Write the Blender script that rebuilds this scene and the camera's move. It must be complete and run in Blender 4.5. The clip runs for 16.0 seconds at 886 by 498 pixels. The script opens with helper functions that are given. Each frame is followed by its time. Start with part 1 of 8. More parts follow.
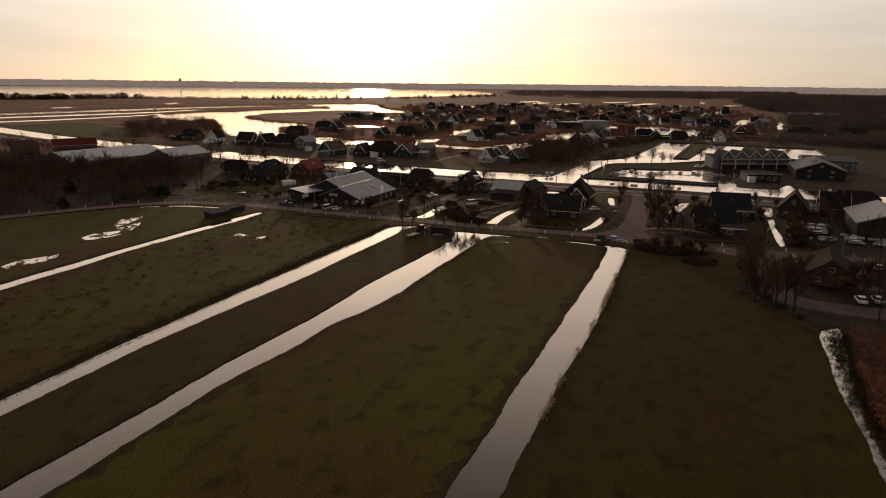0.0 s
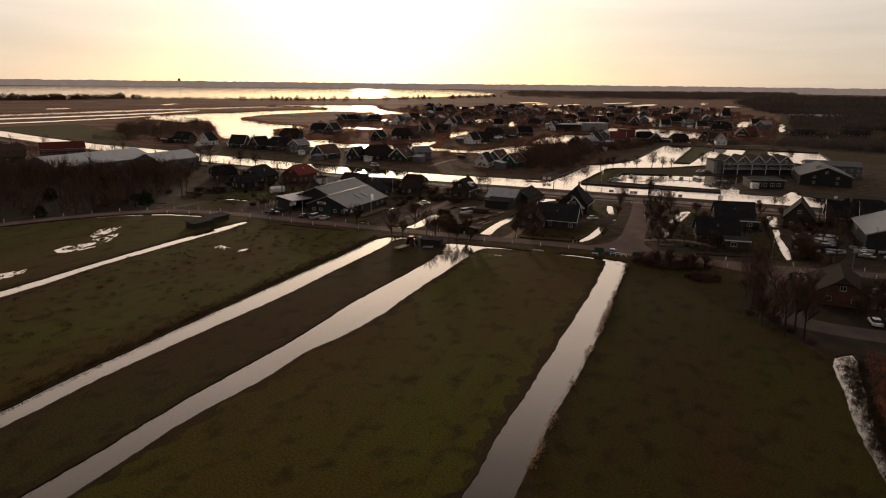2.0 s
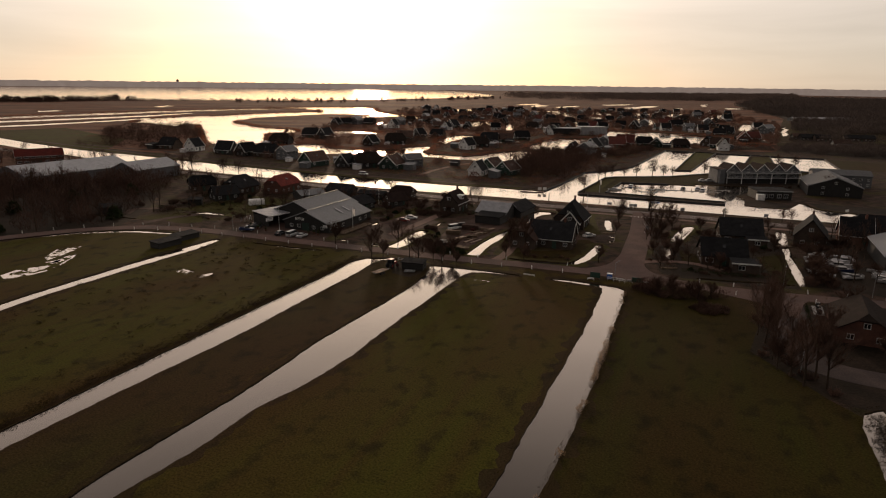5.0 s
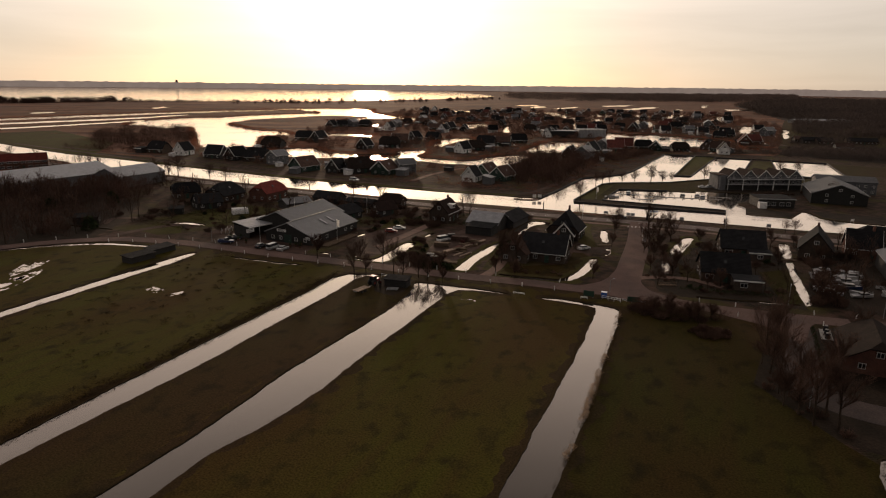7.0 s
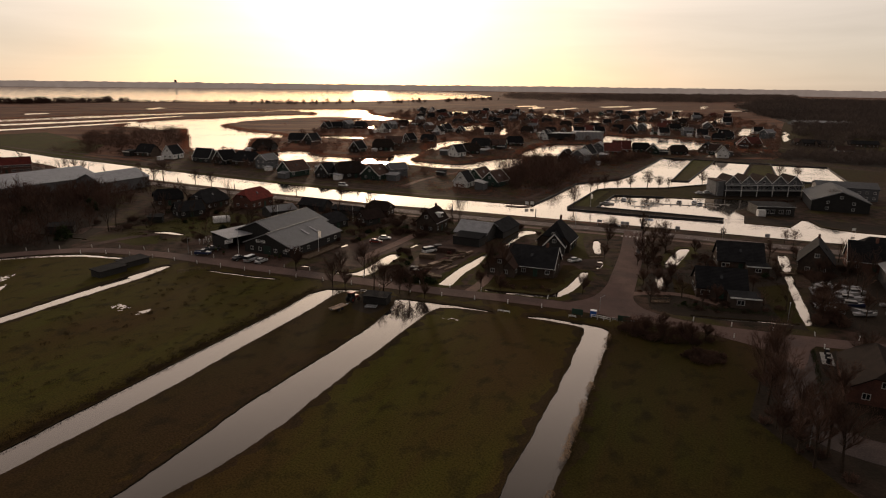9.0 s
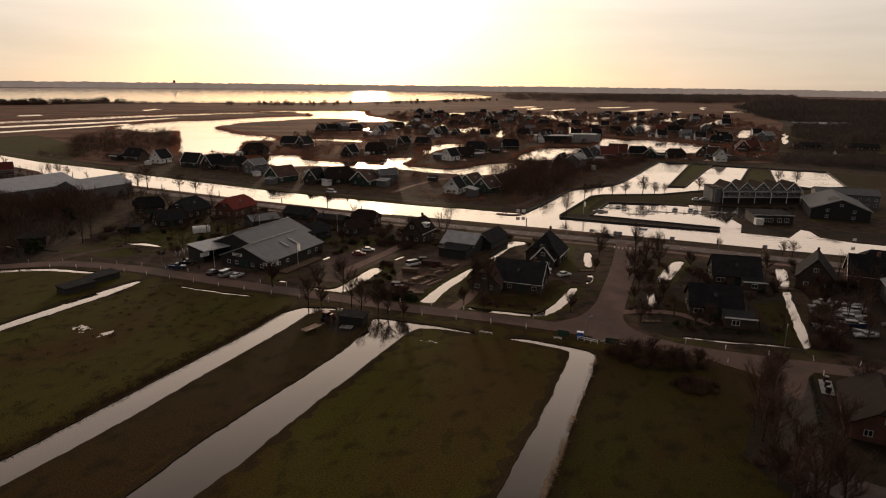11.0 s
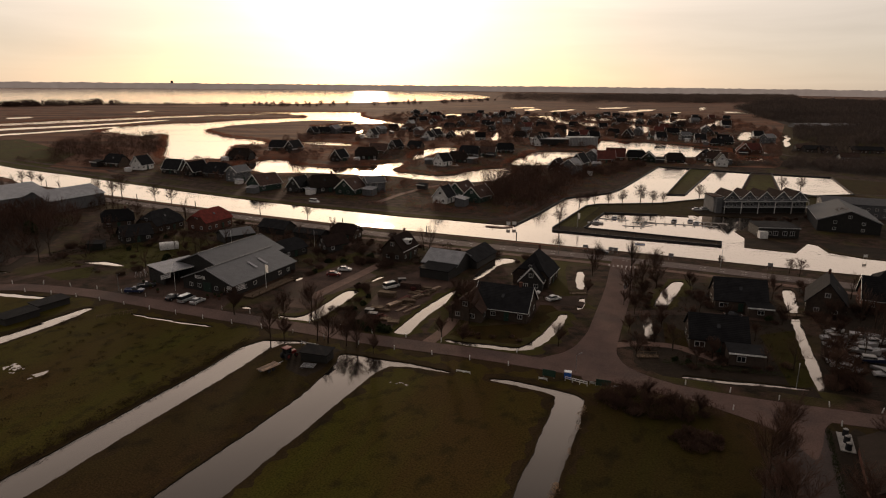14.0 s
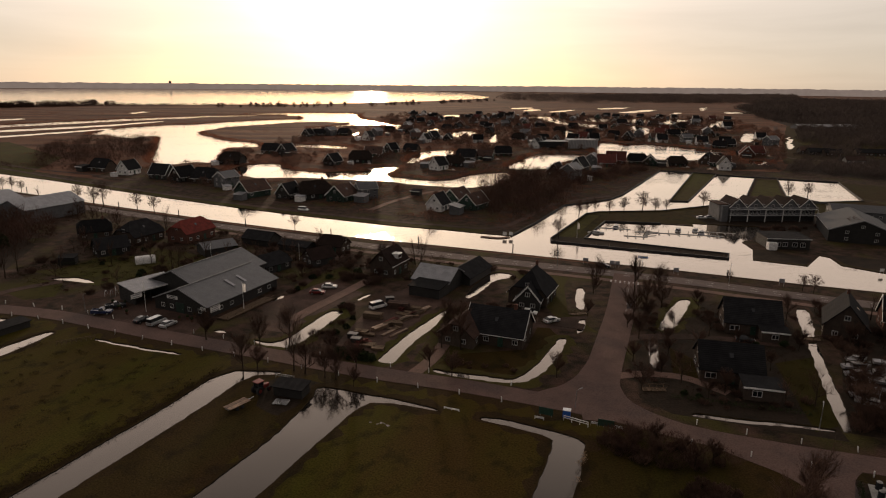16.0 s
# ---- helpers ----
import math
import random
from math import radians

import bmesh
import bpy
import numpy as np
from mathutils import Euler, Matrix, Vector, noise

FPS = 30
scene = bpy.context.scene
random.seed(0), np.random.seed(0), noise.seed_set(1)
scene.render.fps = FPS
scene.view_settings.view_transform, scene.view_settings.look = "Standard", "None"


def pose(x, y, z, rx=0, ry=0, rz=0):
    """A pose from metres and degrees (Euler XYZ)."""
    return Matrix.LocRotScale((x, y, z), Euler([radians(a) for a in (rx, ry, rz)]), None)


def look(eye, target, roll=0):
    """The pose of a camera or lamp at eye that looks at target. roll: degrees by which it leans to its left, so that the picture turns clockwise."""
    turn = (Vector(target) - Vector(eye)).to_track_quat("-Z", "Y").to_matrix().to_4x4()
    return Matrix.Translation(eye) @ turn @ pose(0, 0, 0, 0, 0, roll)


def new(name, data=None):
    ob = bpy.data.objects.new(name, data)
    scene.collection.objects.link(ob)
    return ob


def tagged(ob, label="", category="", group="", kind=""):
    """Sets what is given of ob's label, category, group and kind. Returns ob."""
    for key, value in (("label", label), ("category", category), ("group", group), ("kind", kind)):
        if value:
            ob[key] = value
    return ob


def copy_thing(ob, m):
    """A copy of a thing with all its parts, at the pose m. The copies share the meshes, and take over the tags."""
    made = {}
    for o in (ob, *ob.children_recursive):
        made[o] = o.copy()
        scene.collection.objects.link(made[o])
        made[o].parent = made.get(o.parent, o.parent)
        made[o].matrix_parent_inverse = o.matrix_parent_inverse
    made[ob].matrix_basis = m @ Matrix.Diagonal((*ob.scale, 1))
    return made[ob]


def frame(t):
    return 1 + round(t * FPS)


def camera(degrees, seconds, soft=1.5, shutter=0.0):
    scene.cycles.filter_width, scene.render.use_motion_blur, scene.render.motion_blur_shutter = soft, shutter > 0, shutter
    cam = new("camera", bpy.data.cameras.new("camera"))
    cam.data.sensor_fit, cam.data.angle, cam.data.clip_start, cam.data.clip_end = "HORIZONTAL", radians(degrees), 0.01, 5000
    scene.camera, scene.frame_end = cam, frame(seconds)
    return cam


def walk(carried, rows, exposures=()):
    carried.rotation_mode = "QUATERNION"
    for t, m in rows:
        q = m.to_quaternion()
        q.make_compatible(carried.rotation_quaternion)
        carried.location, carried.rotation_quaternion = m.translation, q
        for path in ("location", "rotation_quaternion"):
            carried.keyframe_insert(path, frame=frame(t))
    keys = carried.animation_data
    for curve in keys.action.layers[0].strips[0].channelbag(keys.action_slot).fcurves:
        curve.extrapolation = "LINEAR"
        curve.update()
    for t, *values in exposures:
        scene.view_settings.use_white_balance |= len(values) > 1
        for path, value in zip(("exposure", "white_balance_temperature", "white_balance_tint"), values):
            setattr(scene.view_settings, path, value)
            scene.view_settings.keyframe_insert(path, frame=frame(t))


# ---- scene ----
cam = camera(70.0, 16.0, 1.1)
# t, eye, pitch, yaw, lean
PATH = [
    (0.0, (0.00, 0.00, 45.00), -14.76, 0.00, 0.65),
    (2.0, (2.71, 9.24, 46.43), -14.75, 0.00, 0.69),
    (4.0, (5.55, 19.71, 48.00), -14.73, -0.01, 0.71),
    (6.5, (10.00, 32.69, 50.02), -14.67, 0.00, 0.71),
    (8.0, (13.06, 39.40, 51.29), -14.68, -0.01, 0.72),
    (9.0, (15.37, 43.55, 52.13), -14.68, -0.01, 0.75),
    (11.5, (21.16, 54.22, 54.64), -14.69, -0.01, 0.70),
    (14.0, (25.55, 67.48, 56.45), -14.72, -0.03, 0.62),
    (16.0, (27.97, 80.08, 57.92), -14.74, -0.07, 0.58),
]


def ahead(eye, pitch, yaw):
    p, w = radians(pitch), radians(yaw)
    return Vector(eye) + Vector((-math.sin(w) * math.cos(p), math.cos(w) * math.cos(p), math.sin(p)))


walk(cam, [(t, look(eye, ahead(eye, pitch, yaw), lean)) for t, eye, pitch, yaw, lean in PATH], [(0.0, 0.0, 6700, 12), (16.0, 0.0, 6700, 12)])

# ---- light ----
SUN_AZ, SUN_EL = radians(-6.5), radians(6.6)
world = bpy.data.worlds.new("sky")
scene.world = world
world.use_nodes = True
wn, wl = world.node_tree.nodes, world.node_tree.links
wn.clear()
sky = wn.new("ShaderNodeTexSky")
sky.sky_type, sky.sun_disc = "NISHITA", False
sky.sun_elevation, sky.sun_rotation = SUN_EL, SUN_AZ
sky.air_density, sky.dust_density, sky.ozone_density = 0.6, 0.8, 0.3
SUN_WAY = (math.sin(SUN_AZ) * math.cos(SUN_EL), math.cos(SUN_AZ) * math.cos(SUN_EL), math.sin(SUN_EL))


def maths(op, a, b=None, c=None):
    """A math node of the sky, fed by sockets or numbers."""
    m = wn.new("ShaderNodeMath")
    m.operation = op
    for k, v in enumerate((a, b, c)):
        if v is None:
            continue
        if isinstance(v, (int, float)):
            m.inputs[k].default_value = v
        else:
            wl.new(v, m.inputs[k])
    return m.outputs[0]


def veil():
    """Thin high cloud lit from behind by the low sun: bright and pale round the sun and low down, dim overhead and behind."""
    co, dot, sep = wn.new("ShaderNodeTexCoord"), wn.new("ShaderNodeVectorMath"), wn.new("ShaderNodeSeparateXYZ")
    dot.operation = "DOT_PRODUCT"
    dot.inputs[1].default_value = SUN_WAY
    wl.new(co.outputs["Generated"], dot.inputs[0])
    wl.new(co.outputs["Generated"], sep.inputs[0])
    d = maths("MAXIMUM", dot.outputs["Value"], 0.0)
    z = maths("MAXIMUM", sep.outputs["Z"], 0.0)
    # the thick air near the horizon dims and yellows the glow
    rise = wn.new("ShaderNodeMapRange")
    rise.interpolation_type = "SMOOTHSTEP"
    rise.inputs["From Min"].default_value, rise.inputs["From Max"].default_value = -0.01, 0.12
    rise.inputs["To Min"].default_value, rise.inputs["To Max"].default_value = 0.30, 1.0
    wl.new(z, rise.inputs["Value"])
    glow = wn.new("ShaderNodeMix")
    glow.data_type = "RGBA"
    glow.inputs["A"].default_value, glow.inputs["B"].default_value = (1.0, 0.86, 0.30, 1), (1.0, 0.93, 0.66, 1)
    wl.new(rise.outputs["Result"], glow.inputs["Factor"])
    core = maths("MULTIPLY", maths("MULTIPLY", maths("POWER", d, 150.0), VEIL["core"]), rise.outputs["Result"])
    halo = maths("MULTIPLY", maths("MULTIPLY", maths("POWER", d, 26.0), VEIL["halo"]), rise.outputs["Result"])
    wide = maths("MULTIPLY_ADD", maths("POWER", maths("MULTIPLY_ADD", dot.outputs["Value"], 0.5, 0.5), 2.0), VEIL["front"], VEIL["back"])
    low = maths("MULTIPLY_ADD", maths("POWER", maths("MAXIMUM", maths("SINE", maths("MULTIPLY", maths("POWER", z, 0.75), 3.1416)), 0.0), 2.2), VEIL["rise"], 1.0)
    # faint streaks of cirrus
    flat = wn.new("ShaderNodeVectorMath")
    flat.operation = "MULTIPLY"
    flat.inputs[1].default_value = (3.0, 3.0, 26.0)
    wl.new(co.outputs["Generated"], flat.inputs[0])
    tex = wn.new("ShaderNodeTexNoise")
    tex.inputs["Scale"].default_value, tex.inputs["Detail"].default_value, tex.inputs["Distortion"].default_value = 1.3, 5.0, 0.6
    wl.new(flat.outputs[0], tex.inputs["Vector"])
    streak = maths("MULTIPLY_ADD", tex.outputs["Fac"], 0.34, 0.83)
    base = maths("MULTIPLY", maths("MULTIPLY", wide, low), streak)
    tint = []
    high = wn.new("ShaderNodeMix")
    high.data_type = "RGBA"
    high.inputs["A"].default_value, high.inputs["B"].default_value = (1.0, 0.885, 0.75, 1), (0.98, 0.85, 0.77, 1)
    wl.new(maths("MINIMUM", maths("MULTIPLY", z, 2.2), 1.0), high.inputs["Factor"])
    for col, strength in ((high.outputs["Result"], base), (glow.outputs["Result"], halo), (glow.outputs["Result"], core)):
        bgk = wn.new("ShaderNodeBackground")
        wl.new(col, bgk.inputs["Color"])
        wl.new(strength, bgk.inputs["Strength"])
        tint.append(bgk.outputs[0])
    return tint


VEIL = {"core": 1.0, "halo": 0.33, "front": 0.485, "back": 0.11, "rise": 1.3}
bg = wn.new("ShaderNodeBackground")
bg.inputs["Strength"].default_value = 0.05
dull = wn.new("ShaderNodeVectorMath")
dull.operation = "MULTIPLY"
dull.inputs[1].default_value = (0.34, 0.31, 0.30)
wl.new(sky.outputs[0], dull.inputs[0])
wl.new(dull.outputs[0], bg.inputs[0])
total = bg.outputs[0]
for shade in veil():
    add = wn.new("ShaderNodeAddShader")
    wl.new(total, add.inputs[0])
    wl.new(shade, add.inputs[1])
    total = add.outputs[0]
wo = wn.new("ShaderNodeOutputWorld")
wl.new(total, wo.inputs[0])
sun_data = bpy.data.lights.new("sun", "SUN")
sun_data.energy, sun_data.angle, sun_data.color = 1.4, radians(3.0), (1.0, 0.74, 0.52)
sun = new("sun", sun_data)
sun.matrix_world = look((0, 0, 200), (-math.sin(SUN_AZ) * math.cos(SUN_EL), -math.cos(SUN_AZ) * math.cos(SUN_EL), 200 - math.sin(SUN_EL)))


# ---- materials ----
def material(name, a, b, rough=0.9, scale=1.0, bump=0.3, c=None, fine=8.0, metal=0.0, vary=0.0, depth=0.1, stretch=1.0):
    """Colour a mixed with b by a coarse noise (scale per metre), with fine grain, a third colour in blotches, and relief."""
    m = bpy.data.materials.new(name)
    m.use_nodes = True
    n, l = m.node_tree.nodes, m.node_tree.links
    p = n["Principled BSDF"]
    geo = n.new("ShaderNodeNewGeometry")
    big, small = n.new("ShaderNodeTexNoise"), n.new("ShaderNodeTexNoise")
    big.inputs["Scale"].default_value, big.inputs["Detail"].default_value = scale, 5.0
    small.inputs["Scale"].default_value, small.inputs["Detail"].default_value = scale * fine, 4.0
    place = n.new("ShaderNodeVectorMath")
    place.operation = "MULTIPLY"
    place.inputs[1].default_value = (stretch, 1.0, 1.0)
    l.new(geo.outputs["Position"], place.inputs[0])
    l.new(place.outputs[0], big.inputs["Vector"])
    l.new(place.outputs[0], small.inputs["Vector"])
    ramp = n.new("ShaderNodeMapRange")
    ramp.inputs["From Min"].default_value, ramp.inputs["From Max"].default_value = 0.35, 0.65
    l.new(big.outputs["Fac"], ramp.inputs["Value"])
    mix = n.new("ShaderNodeMix")
    mix.data_type = "RGBA"
    mix.inputs["A"].default_value, mix.inputs["B"].default_value = (*a, 1), (*b, 1)
    l.new(ramp.outputs["Result"], mix.inputs["Factor"])
    last = mix.outputs["Result"]
    if c:
        patch = n.new("ShaderNodeTexNoise")
        patch.inputs["Scale"].default_value, patch.inputs["Detail"].default_value = scale * 0.23, 6.0
        l.new(place.outputs[0], patch.inputs["Vector"])
        pr = n.new("ShaderNodeMapRange")
        pr.inputs["From Min"].default_value, pr.inputs["From Max"].default_value = 0.5, 0.68
        l.new(patch.outputs["Fac"], pr.inputs["Value"])
        mc = n.new("ShaderNodeMix")
        mc.data_type = "RGBA"
        mc.inputs["B"].default_value = (*c, 1)
        l.new(pr.outputs["Result"], mc.inputs["Factor"])
        l.new(last, mc.inputs["A"])
        last = mc.outputs["Result"]
    grain = n.new("ShaderNodeMapRange")
    grain.inputs["From Min"].default_value, grain.inputs["From Max"].default_value = 0.3, 0.7
    grain.inputs["To Min"].default_value, grain.inputs["To Max"].default_value = 0.72, 1.28
    l.new(small.outputs["Fac"], grain.inputs["Value"])
    gm = n.new("ShaderNodeVectorMath")
    gm.operation = "SCALE"
    l.new(last, gm.inputs[0])
    l.new(grain.outputs["Result"], gm.inputs["Scale"])
    last = gm.outputs[0]
    if vary:
        info, vr = n.new("ShaderNodeObjectInfo"), n.new("ShaderNodeMapRange")
        vr.inputs["To Min"].default_value, vr.inputs["To Max"].default_value = 1 - vary, 1 + vary
        l.new(info.outputs["Random"], vr.inputs["Value"])
        vm = n.new("ShaderNodeVectorMath")
        vm.operation = "SCALE"
        l.new(last, vm.inputs[0])
        l.new(vr.outputs["Result"], vm.inputs["Scale"])
        last = vm.outputs[0]
    l.new(last, p.inputs["Base Color"])
    p.inputs["Roughness"].default_value, p.inputs["Metallic"].default_value = rough, metal
    p.inputs["Specular IOR Level"].default_value = 0.05 if rough > 0.84 else 0.3
    if bump:
        bp = n.new("ShaderNodeBump")
        bp.inputs["Strength"].default_value, bp.inputs["Distance"].default_value = bump, depth
        l.new(small.outputs["Fac"], bp.inputs["Height"])
        l.new(bp.outputs["Normal"], p.inputs["Normal"])
    return m


def thin(m, share):
    """Lets light through thin stems and blades, in their own colour."""
    n, l = m.node_tree.nodes, m.node_tree.links
    p, out = n["Principled BSDF"], n["Material Output"]
    tr, mix = n.new("ShaderNodeBsdfTranslucent"), n.new("ShaderNodeMixShader")
    l.new(p.inputs["Base Color"].links[0].from_socket, tr.inputs["Color"])
    mix.inputs[0].default_value = share
    l.new(p.outputs[0], mix.inputs[1])
    l.new(tr.outputs[0], mix.inputs[2])
    l.new(mix.outputs[0], out.inputs["Surface"])
    return m


def ribbed(name, a, b, rough, pitch, strength, metal=0.0, vary=0.0):
    """A surface with ribs or courses along the object's own x, pitch metres apart."""
    m = material(name, a, b, rough, 0.6, 0, None, 10, metal, vary)
    n, l = m.node_tree.nodes, m.node_tree.links
    co, wv, bp = n.new("ShaderNodeTexCoord"), n.new("ShaderNodeTexWave"), n.new("ShaderNodeBump")
    wv.bands_direction = "Y"
    wv.inputs["Scale"].default_value, wv.inputs["Distortion"].default_value = 0.314 / pitch, 0.3
    bp.inputs["Strength"].default_value, bp.inputs["Distance"].default_value = strength, 0.05
    l.new(co.outputs["Object"], wv.inputs["Vector"])
    l.new(wv.outputs["Fac"], bp.inputs["Height"])
    l.new(bp.outputs["Normal"], n["Principled BSDF"].inputs["Normal"])
    return m


def water_material():
    m = bpy.data.materials.new("water")
    m.use_nodes = True
    n, l = m.node_tree.nodes, m.node_tree.links
    p = n["Principled BSDF"]
    p.inputs["Base Color"].default_value = (0.014, 0.012, 0.010, 1)
    p.inputs["Roughness"].default_value, p.inputs["Specular IOR Level"].default_value = 0.9, 0.0
    # a mirror that gathers strength towards the horizon, over dark peaty water
    gloss, mix, lw = n.new("ShaderNodeBsdfGlossy"), n.new("ShaderNodeMixShader"), n.new("ShaderNodeLayerWeight")
    gloss.inputs["Roughness"].default_value, gloss.inputs["Color"].default_value = 0.06, (0.96, 0.87, 0.79, 1)
    lw.inputs["Blend"].default_value = 0.5
    bend, gain = n.new("ShaderNodeMath"), n.new("ShaderNodeMath")
    bend.operation, gain.operation = "POWER", "MULTIPLY"
    bend.inputs[1].default_value, gain.inputs[1].default_value = 3.8, 1.5
    gain.use_clamp = True
    l.new(lw.outputs["Facing"], bend.inputs[0])
    l.new(bend.outputs[0], gain.inputs[0])
    l.new(gain.outputs[0], mix.inputs[0])
    l.new(p.outputs[0], mix.inputs[1])
    l.new(gloss.outputs[0], mix.inputs[2])
    l.new(mix.outputs[0], n["Material Output"].inputs["Surface"])
    geo, sep = n.new("ShaderNodeNewGeometry"), n.new("ShaderNodeSeparateXYZ")
    l.new(geo.outputs["Position"], sep.inputs[0])

    def swell(scale, detail, stretch):
        """Noise with its crests drawn out along x, across the wind."""
        sc, tx = n.new("ShaderNodeVectorMath"), n.new("ShaderNodeTexNoise")
        sc.operation = "MULTIPLY"
        sc.inputs[1].default_value = (stretch, 1.0, 1.0)
        l.new(geo.outputs["Position"], sc.inputs[0])
        l.new(sc.outputs[0], tx.inputs["Vector"])
        tx.inputs["Scale"].default_value, tx.inputs["Detail"].default_value = scale, detail
        return tx.outputs["Fac"]

    def span(value, lo, hi, a, b):
        mr = n.new("ShaderNodeMapRange")
        for key, v in (("From Min", lo), ("From Max", hi), ("To Min", a), ("To Max", b)):
            mr.inputs[key].default_value = v
        l.new(value, mr.inputs["Value"])
        return mr.outputs["Result"]

    # cat's paws: ruffled patches among smooth ones; the narrow ditches lie sheltered and still
    patches = span(swell(0.030, 4.0, 0.5), 0.46, 0.64, 0.06, 1.0)
    reach = span(sep.outputs["Y"], 225.0, 300.0, 0.10, 1.0)
    wind = n.new("ShaderNodeMath")
    wind.operation = "MULTIPLY"
    l.new(patches, wind.inputs[0])
    l.new(reach, wind.inputs[1])
    bp = n.new("ShaderNodeBump")
    bp.inputs["Distance"].default_value = 0.16
    l.new(wind.outputs[0], bp.inputs["Strength"])
    l.new(swell(0.75, 5.0, 0.4), bp.inputs["Height"])
    l.new(bp.outputs["Normal"], gloss.inputs["Normal"])
    return m


def field(name, green, brown, dark, way=22.7):
    """Winter pasture: patches of green and brown, faint strokes along the ditches, and tufted grain at two sizes."""
    m = bpy.data.materials.new(name)
    m.use_nodes = True
    n, l = m.node_tree.nodes, m.node_tree.links
    p = n["Principled BSDF"]
    p.inputs["Roughness"].default_value, p.inputs["Specular IOR Level"].default_value = 0.97, 0.04
    geo, turn = n.new("ShaderNodeNewGeometry"), n.new("ShaderNodeVectorRotate")
    turn.rotation_type = "Z_AXIS"
    turn.inputs["Angle"].default_value = radians(way)
    l.new(geo.outputs["Position"], turn.inputs["Vector"])

    def cloud(scale, detail, stretch, lo, hi, a, b):
        """Noise drawn out along the strokes, spread from a to b."""
        sc, tx, mr = n.new("ShaderNodeVectorMath"), n.new("ShaderNodeTexNoise"), n.new("ShaderNodeMapRange")
        sc.operation = "MULTIPLY"
        sc.inputs[1].default_value = (1.0, stretch, 1.0)
        l.new(turn.outputs[0], sc.inputs[0])
        l.new(sc.outputs[0], tx.inputs["Vector"])
        tx.inputs["Scale"].default_value, tx.inputs["Detail"].default_value = scale, detail
        mr.inputs["From Min"].default_value, mr.inputs["From Max"].default_value = lo, hi
        mr.inputs["To Min"].default_value, mr.inputs["To Max"].default_value = a, b
        l.new(tx.outputs["Fac"], mr.inputs["Value"])
        return mr.outputs["Result"], tx.outputs["Fac"]

    last = None
    for other, fac in ((brown, cloud(0.035, 6.0, 0.45, 0.40, 0.62, 0, 1)[0]), (brown, cloud(0.35, 3.0, 0.05, 0.45, 0.7, 0, 0.6)[0]), (dark, cloud(0.30, 6.0, 0.7, 0.52, 0.70, 0, 0.9)[0])):
        mix = n.new("ShaderNodeMix")
        mix.data_type = "RGBA"
        mix.inputs["A"].default_value, mix.inputs["B"].default_value = (*green, 1), (*other, 1)
        if last:
            l.new(last, mix.inputs["A"])
        l.new(fac, mix.inputs["Factor"])
        last = mix.outputs["Result"]
    tuft, height = cloud(3.2, 4.0, 1.0, 0.3, 0.7, 0.62, 1.38)
    gm = n.new("ShaderNodeVectorMath")
    gm.operation = "SCALE"
    l.new(last, gm.inputs[0])
    l.new(tuft, gm.inputs["Scale"])
    l.new(gm.outputs[0], p.inputs["Base Color"])
    bp = n.new("ShaderNodeBump")
    bp.inputs["Strength"].default_value, bp.inputs["Distance"].default_value = 0.35, 0.12
    l.new(height, bp.inputs["Height"])
    l.new(bp.outputs["Normal"], p.inputs["Normal"])
    return m


def plain(name, col, rough=0.6, metal=0.0, vary=0.0):
    return material(name, tuple(0.85 * v for v in col), tuple(min(1, 1.1 * v) for v in col), rough, 0.8, 0.05, None, 6, metal, vary)


WATER = water_material()
MEADOW = field("meadow_grass", (0.045, 0.041, 0.0055), (0.044, 0.026, 0.0065), (0.020, 0.015, 0.004))
PASTURE = field("dark_pasture_grass", (0.027, 0.024, 0.004), (0.031, 0.018, 0.005), (0.013, 0.010, 0.003))
ROUGH_MEADOW = field("rough_brown_grass", (0.031, 0.025, 0.006), (0.035, 0.020, 0.007), (0.018, 0.012, 0.005))
VERGE = field("brown_verge_grass", (0.027, 0.019, 0.007), (0.033, 0.019, 0.008), (0.015, 0.011, 0.005))
GARDEN = material("garden_soil_and_grass", (0.062, 0.036, 0.026), (0.018, 0.014, 0.009), 0.95, 0.30, 0.6, (0.046, 0.040, 0.012), 9, depth=0.4)
LAWN = field("lawn_grass", (0.048, 0.046, 0.010), (0.046, 0.036, 0.012), (0.026, 0.024, 0.008))
YARD = material("gravel_yard", (0.080, 0.050, 0.040), (0.044, 0.029, 0.023), 0.9, 0.25, 0.5, (0.034, 0.024, 0.018), 10)
MARSH = material("dry_reed_marsh", (0.150, 0.068, 0.040), (0.050, 0.027, 0.018), 0.95, 0.03, 0.6, (0.088, 0.043, 0.027), 9, depth=0.6, stretch=0.22)
FOREST_SOIL = material("leaf_litter", (0.030, 0.021, 0.015), (0.018, 0.014, 0.010), 0.95, 0.2, 0.6, None, 10)
BANK = material("peat_bank", (0.040, 0.028, 0.018), (0.060, 0.045, 0.022), 0.95, 0.5, 0.6)
ASPHALT = material("worn_asphalt", (0.120, 0.078, 0.066), (0.096, 0.064, 0.055), 0.9, 0.25, 0.06, (0.076, 0.055, 0.050), 16, depth=0.03)
DARK_ASPHALT = material("dark_asphalt", (0.145, 0.115, 0.105), (0.115, 0.092, 0.085), 0.88, 0.3, 0.2, None, 16, depth=0.03)
LANE_ASPHALT = material("old_dark_asphalt", (0.070, 0.054, 0.050), (0.052, 0.042, 0.039), 0.9, 0.25, 0.06, (0.040, 0.032, 0.030), 16, depth=0.03)
PAVING = material("brick_paving", (0.16, 0.10, 0.08), (0.12, 0.08, 0.065), 0.85, 0.3, 0.3, None, 14, depth=0.03)
